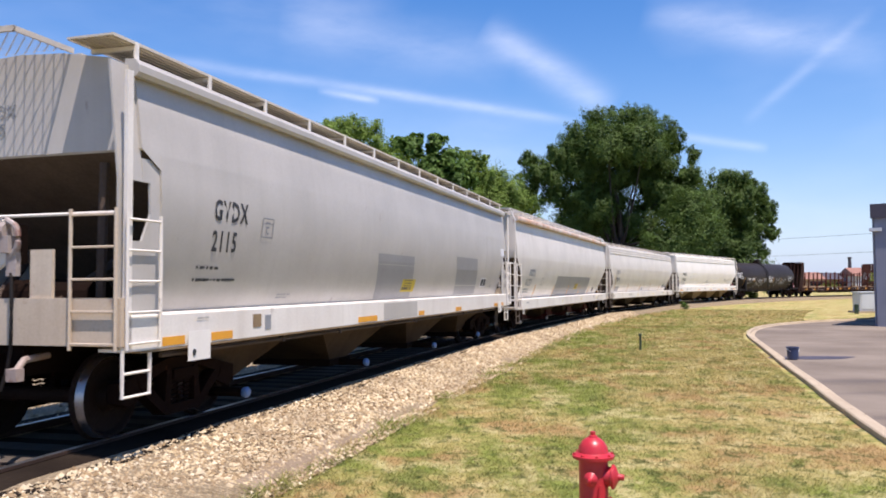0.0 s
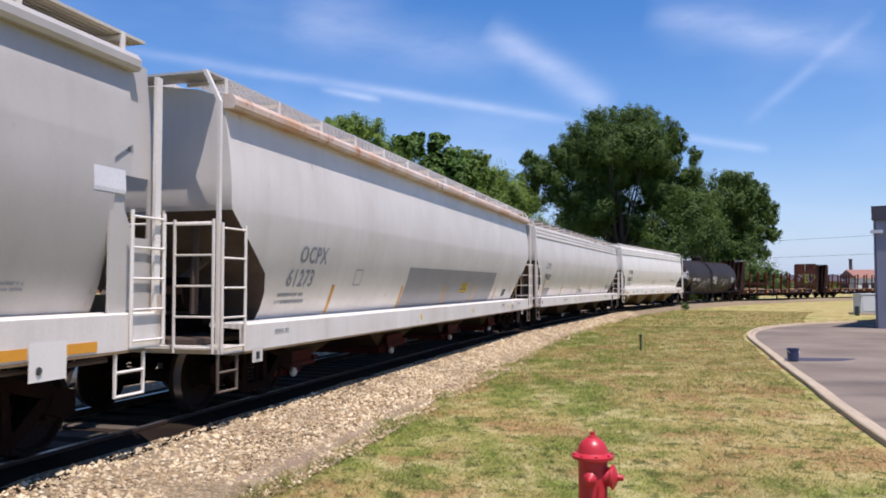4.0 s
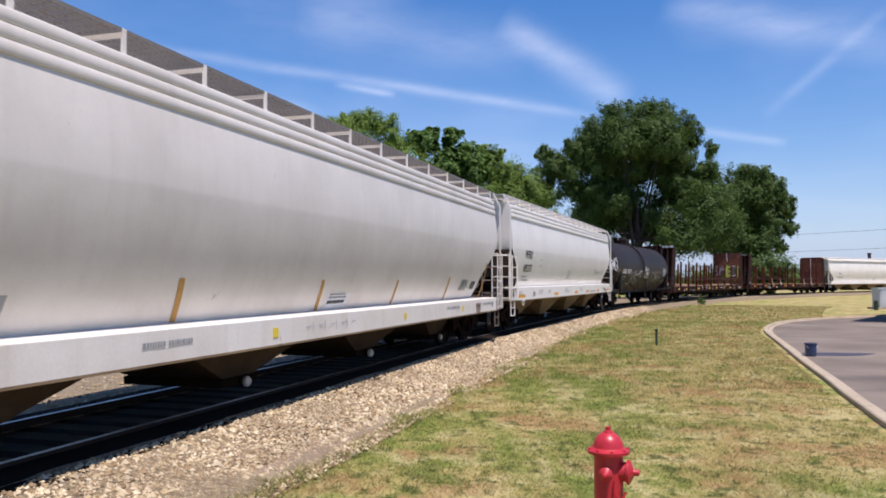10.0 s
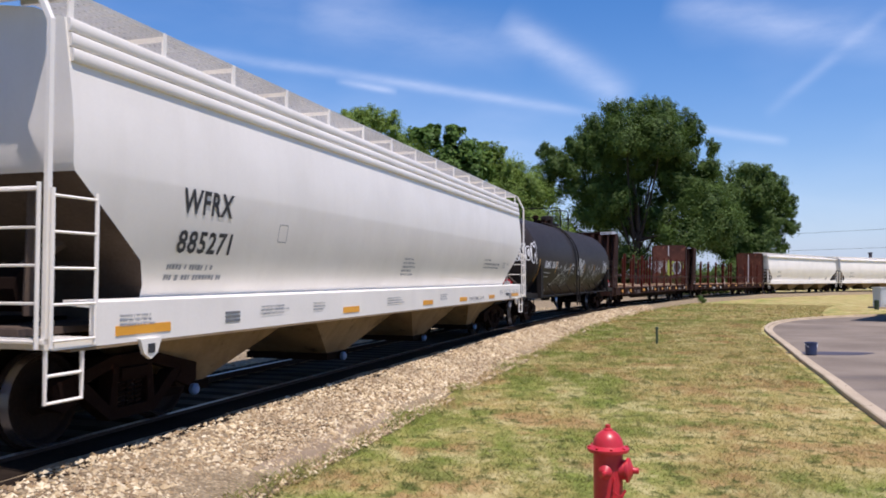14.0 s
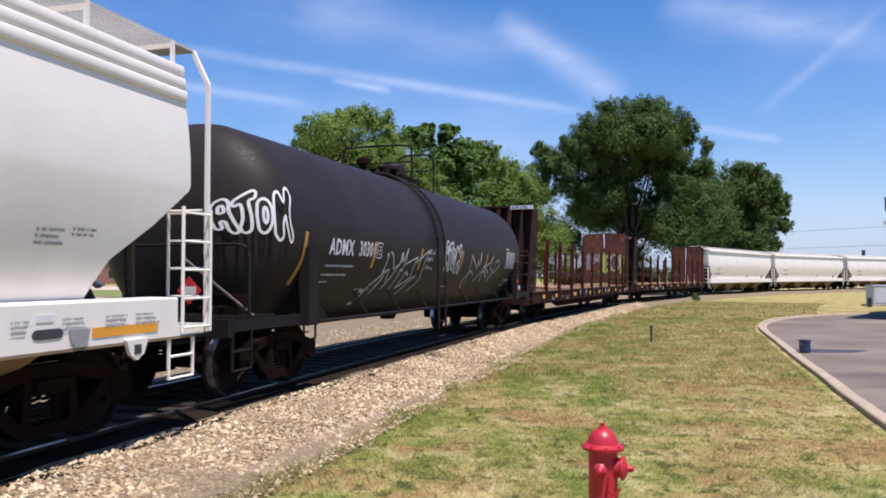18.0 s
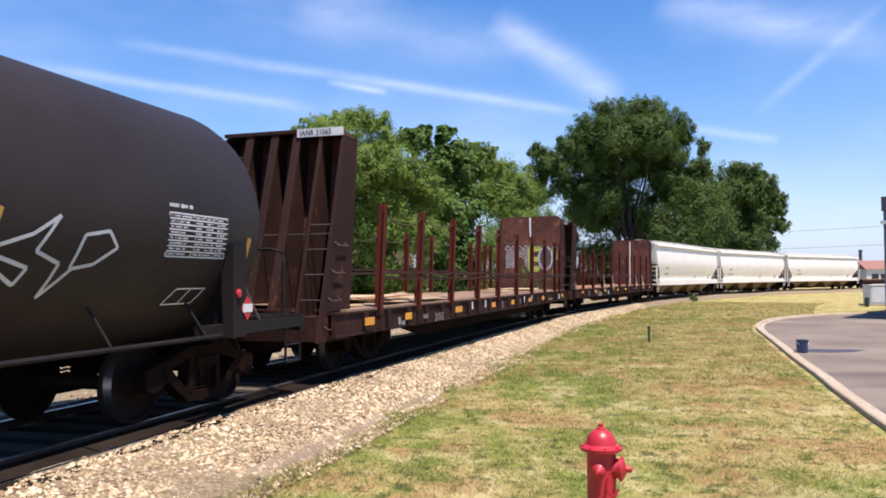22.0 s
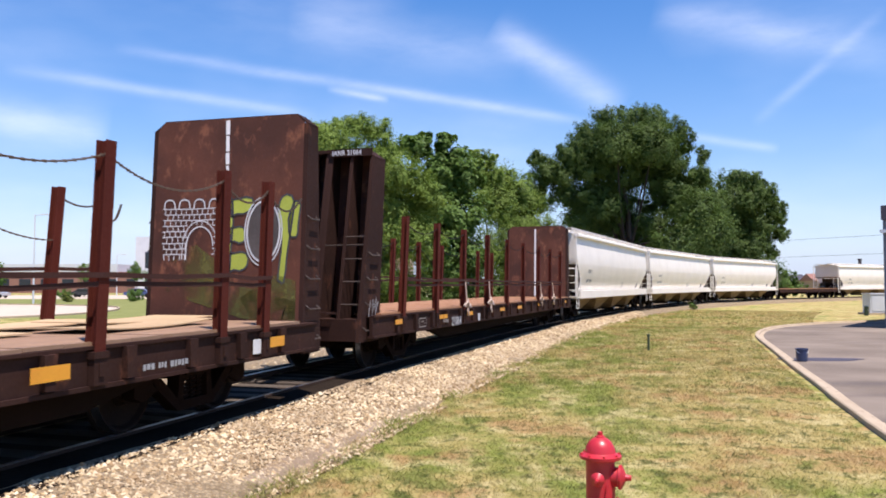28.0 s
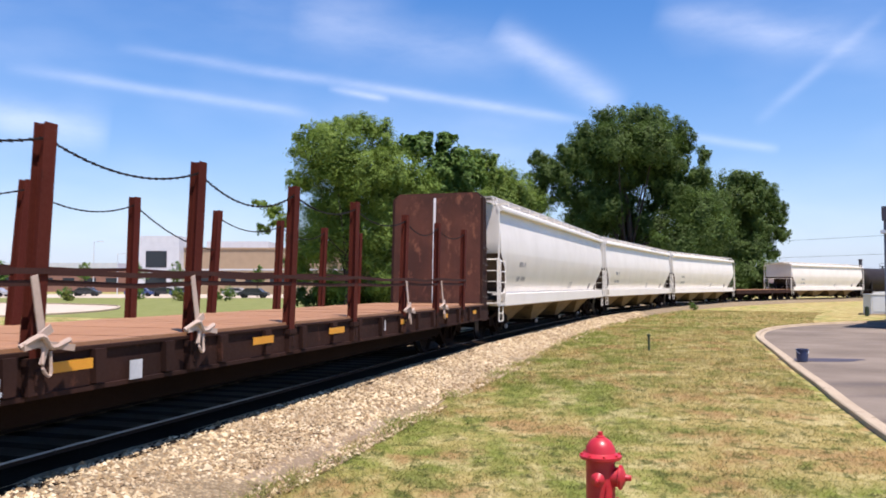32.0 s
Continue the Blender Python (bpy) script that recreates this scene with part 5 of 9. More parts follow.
def build_car_b():
    a0, a1 = -52.85, -33.1
    c = (a0 + a1) / 2
    car, tr, wh, half = hopper("white covered hopper car with rust-streaked roof edge and grey patch", a1 - a0, "rusty", 3.86, WHITE, 4.37, None, GRATE, group="hopper cars of the train", sill=(0.79, 1.12), steps=GRIMYSTEP)
    L = lambda a: a - c
    wall_text(car, "OCPX", 0.24, L(-50.55), 1.92, FADED)
    wall_text(car, "61273", 0.24, L(-50.78), 1.58, FADED)
    wall_print(car, L(-50.9), 1.48, 0.9, 0.2, 2, FADED, seed=11)
    wall_patch(car, "paint_patch", L(-45.7), L(-37.95), 1.14, 1.95, PATCH, "long overpainted grey patch")
    frame_box(car, L(-48.4), L(-48.1), 1.6, 1.85, FADED)
    stripes(car, [(L(-45.9), 1.14, 1.58, 0.12), (L(-42.9), 1.14, 1.58, 0.14), (L(-40.14), 1.14, 1.57, 0.16), (L(-49.2), 1.14, 1.6, 0.08), (L(-37.56), 1.14, 1.55, 0.14), (L(-34.65), 1.15, 1.96, 0.30)], material=ORANGESTRIP)
    p = wall_patch(car, "label", L(-41.46), L(-40.78), 1.40, 1.65, OLDYELLOW, "yellow warning label with dark print")
    p.location.y = -0.004
    for k, (z, h) in enumerate(((1.63, 0.05), (1.57, 0.05), (1.51, 0.09), (1.42, 0.04))):
        part("small_print", bars(Geo(), 0, 0, 0.60, h, 1, wall_put(L(-41.43), z), seed=90 + k), BLACKPAINT, car).location.y = -0.005
    wall_patch(car, "data_panel", L(-36.45), L(-36.0), 1.2, 1.48, WHITEPAINT, "black and white data panel")
    for k in (0, 1):
        wall_patch(car, "data_block", L(-36.435 + 0.215 * k), L(-36.235 + 0.215 * k), 1.25, 1.465, BLACKPAINT).location.y = -0.004
    wall_print(car, L(-35.5), 1.57, 0.32, 0.22, 5, FADED, seed=12)
    wall_print(car, L(-37.3), 1.27, 0.3, 0.06, 2, FADED, seed=13)
    for u in (-45.4, -41.2, -37.0):
        part("sticker", Geo().lathe([(0.055, 0.0), (0.052, 0.003)], 18, pose(L(u), -1.606, 0.95, 90, 0, 0)), YELLOW, car, "round yellow sticker")
    part("jack_bracket", Geo().box(L(-36.5), L(-36.16), -1.645, -1.6, 1.16, 1.22).box(L(-36.46), L(-36.2), -1.62, -1.6, 1.04, 1.16), SILLWHITE, car)
    mark(car, "19 FT", 0.06, L(-37.95), -1.605, 1.15, BLACKPAINT, 1.1, 0.9)
    print_lines(car, L(-37.7), -1.605, 1.205, 0.18, 0.07, 1, BLACKPAINT)
    print_lines(car, L(-51.5), -1.605, 1.2, 0.5, 0.08, 1)
    print_lines(car, L(-35.6), -1.605, 1.2, 0.55, 0.09, 1, FADED)
    for u in (-52.1, -35.05):
        plate(car, "jacking_plate", L(u), L(u + 0.24), 0.82, 1.0, -1.63, WHITE, "white plate with a round hole")
        plate(car, "jacking_hole", L(u + 0.08), L(u + 0.16), 0.86, 0.95, -1.637, BLACKPAINT)
    lower(car, 0.18)
    enter("b", car, a0, a1, tr, wh, half)


def build_car_c():
    a0, a1 = -32.05, -12.3
    c = (a0 + a1) / 2
    car, tr, wh, half = hopper("grey-white covered hopper car with three eave ribs and worn black lettering", a1 - a0, "round", 3.74, WHITE, 4.37, None, DARKGRATE, True, group="hopper cars of the train", worn=RUSTTRIM, sill=(0.79, 1.12), steps=GRIMYSTEP)
    L = lambda a: a - c
    wall_text(car, "UCPX", 0.21, L(-30.18), 2.23, FADED, 1.2, 0.88)
    wall_text(car, "70829", 0.22, L(-30.1), 1.79, WORNBLACK, 1.2, 0.98)
    stripes(car, [(L(-30.22), 1.3, 2.04, 0.38), (L(-26.6), 1.14, 1.62, 0.12), (L(-23.12), 1.14, 1.6, 0.14), (L(-19.92), 1.14, 1.6, 0.1), (L(-16.6), 1.14, 1.66, 0.12), (L(-13.57), 1.16, 2.03, 0.31)])
    wall_patch(car, "paint_patch", L(-29.7), L(-28.8), 1.2, 1.48, PATCH, "smeared grey patch")
    wall_patch(car, "paint_patch", L(-15.5), L(-14.9), 1.34, 1.59, PATCH)
    g = Geo()
    put = wall_put(L(-15.48), 1.36)
    g.ribbon(spread([(0.0, 0.02), (0.1, 0.06), (0.16, 0.24), (0.25, 0.04), (0.33, 0.25)], 5), 0.035, put)
    g.ribbon(spread([(0.35, 0.10), (0.5, 0.15), (0.66, 0.06), (0.82, 0.07), (0.92, 0.16)], 4), 0.022, put)
    part("scrawl", g, TEAL, car, "dark green scrawl on a grey patch")
    wall_patch(car, "data_panel", L(-14.57), L(-14.16), 1.29, 1.58, WHITEPAINT, "black and white data panel")
    for k in (0, 1):
        wall_patch(car, "data_block", L(-14.55 + 0.20 * k), L(-14.375 + 0.20 * k), 1.36, 1.56, BLACKPAINT).location.y = -0.004
    part("jack_bracket", Geo().box(L(-15.06), L(-14.7), -1.64, -1.6, 1.17, 1.21).box(L(-15.0), L(-14.76), -1.618, -1.6, 0.98, 1.17).box(L(-15.02), L(-14.99), -1.63, -1.6, 0.98, 1.2).box(L(-14.77), L(-14.74), -1.63, -1.6, 0.98, 1.2), RUSTTRIM, car, "rust-edged jacking bracket")
    for u in (-31.2, -13.42):
        plate(car, "sill_hole", L(u), L(u + 0.08), 1.08, 1.2, -1.607, BLACKPAINT, "oval slot in the sill")
    wall_patch(car, "label", L(-22.7), L(-21.9), 1.17, 1.40, WHITEPAINT, "worn white label with dark print").location.y = -0.002
    for k, (z, h) in enumerate(((1.385, 0.04), (1.34, 0.05), (1.28, 0.1))):
        part("small_print", bars(Geo(), 0, 0, 0.68, h, 1, wall_put(L(-22.65), z), seed=25 + k), BLACKPAINT, car).location.y = -0.004
    for k in range(9):
        u = -24.1 + 0.19 * k
        g = Geo().ribbon([(0, 0.02), (0.02, 0.09), (0.0, 0.17)] if k % 2 else [(0, 0.1), (0.07, 0.1), (0.14, 0.11)], 0.012, on_side(L(u), -1.605, 1.04))
        part("worn_mark", g, FADED, car)
    print_lines(car, L(-17.5), -1.605, 1.2, 1.2, 0.1, 1, FADED, 21)
    print_lines(car, L(-14.4), -1.605, 1.2, 0.9, 0.1, 1, FADED, 22)
    print_lines(car, L(-27.5), -1.605, 1.18, 0.8, 0.1, 1, FADED, 23)
    for u in (-25.0, -20.2, -16.3):
        plate(car, "label", L(u), L(u + 0.13), 1.06, 1.18, -1.607, YELLOW, "round yellow sticker")
    print_end = bars(Geo(), 0, 0, 0.62, 0.13, 1, end_put(L(a0) + 0.34, -0.5, 3.72), seed=50)
    bars(print_end, 0, 0, 0.56, 0.5, 7, end_put(L(a0) + 0.34, -0.3, 3.18), seed=52)
    part("small_print", print_end, FADED, car)
    lower(car, 0.18)
    enter("c", car, a0, a1, tr, wh, half)


def build_car_d():
    a0, a1 = -11.0, 8.2
    c = (a0 + a1) / 2
    car, tr, wh, half = hopper("clean white covered hopper car with eave ribs and black lettering", a1 - a0, "round", 3.84, CLEANWHITE, 4.3, {"blue": 1}, GRATE, True, group="hopper cars of the train", trim=DWHITE, sill=(0.98, 1.375))
    L = lambda a: a - c
    wall_text(car, "WFRX", 0.25, L(-9.08), 2.27, BLACKPAINT, 1.12, 0.86)
    wall_text(car, "885271", 0.23, L(-9.08), 1.85, BLACKPAINT, 1.1, 1.0)
    wall_print(car, L(-9.15), 1.72, 1.1, 0.22, 2, FADED, seed=31)
    frame_box(car, L(-7.02), L(-6.8), 2.04, 2.26, FADED, width=0.012)
    wall_print(car, L(-2.2), 1.95, 0.7, 0.36, 5, FADED, seed=32)
    wall_print(car, L(3.72), 2.06, 0.75, 0.09, 1, FADED, seed=33)
    wall_print(car, L(3.72), 1.96, 1.9, 0.18, 2, FADED, seed=34)
    for u0, u1 in ((-10.15, -9.35), (-5.2, -4.6), (-1.5, -0.9), (1.05, 1.64), (3.72, 4.3), (6.33, 7.26)):
        plate(car, "reflector", L(u0), L(u1), 1.05, 1.14, -1.607, ORANGE, "orange reflector strip")
    for i, (u, w) in enumerate(((-10.1, 0.5), (-7.6, 0.7), (-6.2, 0.4), (-3.4, 0.9), (-0.4, 0.6), (4.85, 0.45), (5.42, 0.19), (5.97, 0.3), (6.5, 0.34), (6.92, 0.36))):
        print_lines(car, L(u), -1.605, 1.24, w, 0.13, 3, FADED, 40 + i)
    for k in range(3):
        plate(car, "stencil_block", L(-8.36), L(-8.06), 1.08 + 0.045 * k, 1.11 + 0.045 * k, -1.606, WORNBLACK, "dark stencilled block")
    g = Geo().prism([(L(5.7) + 0.06 * math.cos(q) - (0.0 if math.cos(q) < 0 else -0.22), 1.12 + 0.042 * math.sin(q)) for q in (radians(d) for d in range(9, 360, 18))], -1.6075, -1.602, "y")
    part("sill_hole", g, BLACKPAINT, car, "dark oval slot in the sill")
    g = Geo().prism([(L(6.04), 1.14), (L(6.29), 1.14), (L(6.27), 1.04), (L(6.22), 0.995), (L(6.11), 0.995), (L(6.06), 1.04)], -1.618, -1.602, "y")
    part("cup_plate", g, PATCH, car, "grey cup-shaped plate on the sill")
    plate(car, "sticker", L(5.68), L(5.87), 1.22, 1.28, -1.607, WHITEPAINT, "plain white sticker")
    wall_print(car, L(5.8), 2.0, 0.36, 0.17, 3, FADED, seed=35)
    wall_print(car, L(6.21), 2.02, 0.36, 0.1, 2, FADED, seed=36)
    mark(car, "DO NOT HAMMER ON CAR", 0.08, L(1.84), -1.605, 1.05, FADED, 1.1, 0.86)
    for u in (-9.85, 6.75):
        g = Geo().prism([(L(u), 1.0), (L(u + 0.06), 0.86), (L(u + 0.16), 0.80), (L(u + 0.26), 0.86), (L(u + 0.32), 1.0)], -1.64, -1.6, "y")
        b = part("lift_bracket", g, CLEANWHITE, car, "rounded lifting bracket")
        plate(b, "bracket_hole", L(u + 0.11), L(u + 0.21), 0.86, 0.95, -1.647, BLACKPAINT)
    end_text(car, L(a0) + 0.34, (("WFRX", 3.52, 0.12), ("885271", 3.32, 0.12)), 0.7)
    print_end = bars(Geo(), 0, 0, 0.5, 0.5, 7, end_put(L(a0) + 0.34, 0.7, 3.22), seed=52)
    part("small_print", print_end, FADED, car)
    enter("d", car, a0, a1, tr, wh, half)


def build_far_hoppers():
    made = hopper("white covered hopper car with a grey grating roof walkway", 19.7, "round", 3.86, CLEANWHITE, 4.3, None, GRATE, False, group="hopper cars of the train", trim=DWHITE)
    car, tr, wh, half = made
    L = lambda a: a - (74.6 + 94.3) / 2
    wall_print(car, L(77.2), 2.3, 0.9, 0.3, 1, FADED, seed=61)
    wall_print(car, L(77.2), 1.85, 1.1, 0.3, 1, FADED, seed=62)
    wall_print(car, L(86), 1.7, 0.8, 0.3, 3, FADED, seed=63)
    wall_patch(car, "data_panel", L(91), L(91.4), 1.4, 1.65, BLACKPAINT)
    spots = {"h": (74.6, 94.3), "i": (94.95, 114.95), "j": (115.5, 135.4), "l": (153.2, 171.8)}
    enter("h", car, *spots["h"], tr, wh, half)
    for key in ("i", "j", "l"):
        twin = copy_thing(car, pose(0, 0, 0))
        t2 = [o for o in twin.children if o.name.startswith("truck")]
        enter(key, twin, *spots[key], t2, [w for t in t2 for w in t.children if w.name.startswith("wheelset")], half)


TANK_R, TANK_Z = 1.53, 2.25


def tank_put(x, z):
    """u along the tank, v up its curved side."""
    start = math.asin(max(-1, min(1, (z - TANK_Z) / TANK_R)))
    def put(u, v, lift):
        p = start + v / TANK_R
        r = TANK_R + lift
        return (x + u, -r * math.cos(p), TANK_Z + r * math.sin(p))
    return put


def head_put(x, z, depth, sign=-1):
    """u runs from the joint of the head out to its tip, v up."""
    start = math.asin((z - TANK_Z) / TANK_R)
    def put(u, v, lift):
        al = u / 1.12
        p = start + v / TANK_R
        r = (TANK_R + lift) * math.cos(al) if al > 0 else TANK_R + lift
        return (x + sign * ((depth + lift) * math.sin(al) if al > 0 else u), -r * math.cos(p), TANK_Z + r * math.sin(p))
    return put


ATOM = [  # outlines of four bubble letters, in a box 4 wide and 2 high
    [(0.10, 0.55), (0.02, 1.2), (0.18, 1.85), (0.52, 2.0), (0.70, 1.75), (0.66, 1.2), (0.80, 0.6), (0.98, 0.12), (0.80, -0.02), (0.62, 0.2), (0.52, 0.6), (0.36, 0.62), (0.42, 0.2), (0.22, 0.15), (0.10, 0.55)],
    [(0.30, 1.15), (0.34, 1.55), (0.48, 1.6), (0.50, 1.2), (0.30, 1.15)],
    [(0.78, 1.55), (0.95, 1.75), (1.55, 1.95), (1.75, 1.85), (1.62, 1.6), (1.38, 1.5), (1.42, 0.7), (1.40, 0.2), (1.18, 0.05), (1.02, 0.25), (1.10, 0.8), (1.08, 1.45), (0.86, 1.4), (0.78, 1.55)],
    [(1.62, 0.85), (1.72, 1.4), (2.05, 1.5), (2.28, 1.15), (2.25, 0.5), (1.98, 0.12), (1.70, 0.25), (1.62, 0.85)],
    [(1.88, 0.7), (1.92, 1.1), (2.04, 1.12), (2.08, 0.75), (1.98, 0.5), (1.88, 0.7)],
    [(2.42, 0.1), (2.38, 0.9), (2.52, 1.6), (2.80, 1.7), (3.02, 1.3), (3.25, 1.75), (3.58, 1.85), (3.70, 1.5), (3.45, 1.05), (3.42, 0.6), (3.72, 0.05), (3.62, -0.15), (3.40, 0.0), (3.12, 0.5), (3.05, 0.8), (2.88, 0.5), (2.92, 0.05), (2.70, -0.12), (2.42, 0.1)],
]


SCRAWL = [  # two lines of spiky spray letters: place along the train, height
    [(13.40, 1.20), (13.57, 1.44), (14.11, 1.71), (14.18, 1.71), (14.23, 1.50)],
    [(13.91, 1.64), (14.03, 2.02)], [(14.05, 1.61), (13.78, 1.29)],
    [(14.09, 2.04), (14.24, 1.97), (14.39, 1.73), (14.67, 1.83), (14.21, 1.37)],
    [(14.65, 1.83), (14.70, 2.04), (14.83, 1.86), (15.00, 2.13), (14.89, 1.68), (14.79, 1.74), (14.65, 1.33)],
    [(14.99, 1.83), (15.60, 1.97), (15.45, 1.76), (15.51, 1.57), (14.94, 1.37), (15.13, 1.69), (15.31, 1.60)],
    [(15.58, 1.87), (16.24, 2.12), (16.02, 1.78), (16.09, 1.51), (15.72, 1.29)], [(15.78, 1.61), (15.54, 1.51), (15.17, 1.24)],
]
SCRAWL_TWO = [
    [(19.64, 1.29), (19.42, 1.39), (19.36, 1.49), (19.61, 1.67), (19.84, 1.73), (20.10, 1.61)],
    [(19.65, 1.41), (19.62, 1.73), (19.64, 2.12), (19.93, 1.94), (20.26, 1.79)],
    [(20.26, 1.79), (20.26, 2.01), (20.39, 1.86), (20.57, 2.22), (20.55, 1.96), (20.44, 1.87)],
    [(20.40, 1.46), (20.65, 1.62), (21.03, 1.92), (21.01, 1.75), (20.83, 1.65)],
    [(21.07, 1.42), (20.90, 1.68), (21.13, 1.72), (21.47, 1.55), (21.56, 1.69), (21.07, 1.82)],
    [(21.07, 1.82), (21.55, 1.97), (21.83, 2.14), (21.61, 1.83), (21.90, 1.73), (21.79, 1.44)],
    [(21.79, 1.44), (22.07, 1.69), (22.32, 1.73), (22.60, 1.89), (22.46, 2.04), (22.15, 1.99), (22.04, 1.69)],
]


def scribble(seed, width, height, strokes):
    """Spiky spray-can scrawl."""
    rnd = random.Random(seed)
    out = []
    for k in range(strokes):
        x = width * k / strokes + rnd.uniform(-0.1, 0.1)
        pts = [(x, rnd.uniform(0, 0.4) * height)]
        for j in range(rnd.randint(3, 5)):
            pts.append((x + width / strokes * (j * 0.45 + rnd.uniform(0, 0.5)), rnd.uniform(0.55, 1.0) * height if j % 2 == 0 else rnd.uniform(0.05, 0.5) * height))
        out.append(spread(pts, 3))
    return out


def tank_car(label, length, painted=True, group=""):
    half = length / 2
    car = thing("tank_car", label, "tank car", group)
    cyl, depth = half - 1.55, 0.78
    prof = [(0.02, -cyl - depth)] + [(TANK_R * math.cos(a), -cyl - depth * math.sin(a)) for a in (radians(d) for d in (80, 68, 56, 44, 33, 22, 11))] + [(TANK_R, -cyl), (TANK_R, -cyl / 2), (TANK_R, 0.0), (TANK_R, cyl / 2), (TANK_R, cyl)]
    prof += [(TANK_R * math.cos(a), cyl + depth * math.sin(a)) for a in (radians(d) for d in (11, 22, 33, 44, 56, 68, 80))] + [(0.02, cyl + depth)]
    g = Geo().lathe(prof, 64, pose(0, 0, TANK_Z, 0, 90, 0))
    g.round = True
    part("tank", g, BLACK, car, "satin black cylindrical tank")
    for sign in (-1, 1):
        x = sign * half
        e = Geo().box(*sorted((x, x - sign * 0.12)), -1.45, 1.45, 0.86, 1.08).box(*sorted((x - sign * 0.12, x - sign * 2.9)), -0.4, 0.4, 0.72, 1.08)
        e.box(*sorted((x - sign * 0.1, x - sign * 2.6)), -1.45, -1.35, 0.92, 1.06).box(*sorted((x - sign * 0.1, x - sign * 2.6)), 1.35, 1.45, 0.92, 1.06)
        part("end_sill", e, DARK, car)
        part("platform", grating(Geo(), *sorted((x - sign * 0.12, x - sign * 1.2)), -1.4, 1.4, 1.10, 0.08), DARK, car)
        for side in (-1, 1):
            rail = Geo().tube([(x - sign * 0.55, 0, 2.0), (x - sign * 0.55, side * 1.22, 2.0), (x - sign * 0.55, side * 1.36, 1.96), (x - sign * 0.55, side * 1.4, 1.84), (x - sign * 0.55, side * 1.4, 1.08)], 0.024, 6)
            part("hand_rail", rail, DARK, car)
            saddle = Geo().prism([(side * 1.44, 0.9), (side * 1.40, 1.75), (side * 1.47, 2.0), (side * 1.57, 2.0), (side * 1.57, 0.9)], *sorted((x - sign * 1.85, x - sign * 2.15)), "x")
            saddle.prism([(side * 0.4, 0.9), (side * 1.44, 0.9), (side * 1.42, 1.65), (side * 1.0, 1.2), (side * 0.4, 0.92)], *sorted((x - sign * 1.95, x - sign * 2.05)), "x")
            part("saddle", saddle, DARK, car, "dark steel saddle bracket")
            part("stirrup_step", stirrup(*sorted((x - sign * 0.12, x - sign * 0.55)), side * 1.43, 0.92, 0.45), DARK, car)
        part("brace", Geo().tube([(x - sign * 0.2, -0.7, 1.8), (x - sign * 0.75, -1.35, 1.08)] if sign < 0 else [(x - 1.59, -1.38, 1.51), (x - 1.18, -1.4, 1.0)], 0.022, 6), GRIMYSTEP, car)
    part("valve_box", Geo().box(-half + 0.7, -half + 1.05, -1.1, -0.7, 1.1, 1.36).box(-half + 1.0, -half + 1.25, -1.0, -0.75, 1.1, 1.28).tube([(-half + 0.2, -0.9, 1.2), (-half + 1.5, -0.95, 1.18)], 0.025, 6), TRUCKMAT, car, "rusty brake valve gear")
    # top fittings
    x0 = 0.35
    top = TANK_Z + TANK_R
    deck = grating(Geo(), -0.52, 0.88, -0.55, 0.55, top + 0.08, 0.12)
    d = part("top_platform", deck, DARK, car, "open platform with railing")
    for x, far in ((-0.6, 0.85), (0.95, 0.1)):
        r = Geo()
        r.tube(spread([(x, -0.8, top - 0.2), (x, -0.8, top + 0.55), (x, -0.7, top + 0.70), (x, (far - 0.8) / 2, top + 0.73), (x, far - 0.12, top + 0.70), (x, far, top + 0.55), (x, far, top - 0.2)], 3), 0.024, 6)
        r.tube([(x, -0.8, top + 0.34), (x, far, top + 0.34)], 0.016, 6)
        part("platform_rail", r, DARK, d)
    part("manway", Geo().lathe([(0.30, top - 0.05), (0.30, top + 0.06), (0.27, top + 0.08), (0.27, top + 0.38), (0.24, top + 0.45), (0.1, top + 0.47), (0.02, top + 0.47)], 20, pose(0.38, 0, 0)), BLACK, car, "domed manway cover")
    part("relief_valve", Geo().lathe([(0.08, top - 0.05), (0.08, top + 0.22), (0.13, top + 0.24), (0.13, top + 0.34), (0.10, top + 0.38), (0.04, top + 0.39)], 14, pose(-1.25, 0.1, 0)), TRUCKMAT, car, "rusty relief valve")
    for k, (vx, vy) in enumerate(((-0.55, -0.1), (-0.3, 0.2), (-0.1, -0.25), (0.1, 0.15))):
        part("valve", Geo().lathe([(0.09, top - 0.04), (0.09, top + 0.10), (0.05, top + 0.12), (0.05, top + 0.2), (0.10, top + 0.21), (0.10, top + 0.25), (0.02, top + 0.26)], 10, pose(vx - 0.12, vy, 0)), TRUCKMAT, car, "rusty valve")
    part("valve_cluster", Geo().box(x0 + 0.38, x0 + 0.68, -0.15, 0.2, top, top + 0.22).tube([(x0 + 0.48, 0, top), (x0 + 0.48, 0, top + 0.35)], 0.07, 8).box(x0 - 0.72, x0 - 0.52, -0.2, 0.2, top, top + 0.2), TRUCKMAT, car)
    # curved side ladder that reaches down past the tank
    for y_side in (-1, 1):
        lad = Geo()
        for dx in (-0.24, 0.24):
            arc = [(x0 - 1.33 + dx, y_side * (TANK_R + 0.07) * math.cos(a), TANK_Z + (TANK_R + 0.07) * math.sin(a)) for a in (radians(d) for d in range(84, -6, -10))]
            arc += [(x0 - 1.33 + dx, y_side * (TANK_R + 0.09), 1.6), (x0 - 1.33 + dx, y_side * (TANK_R + 0.1), 0.48)]
            lad.tube(arc, 0.028, 6)
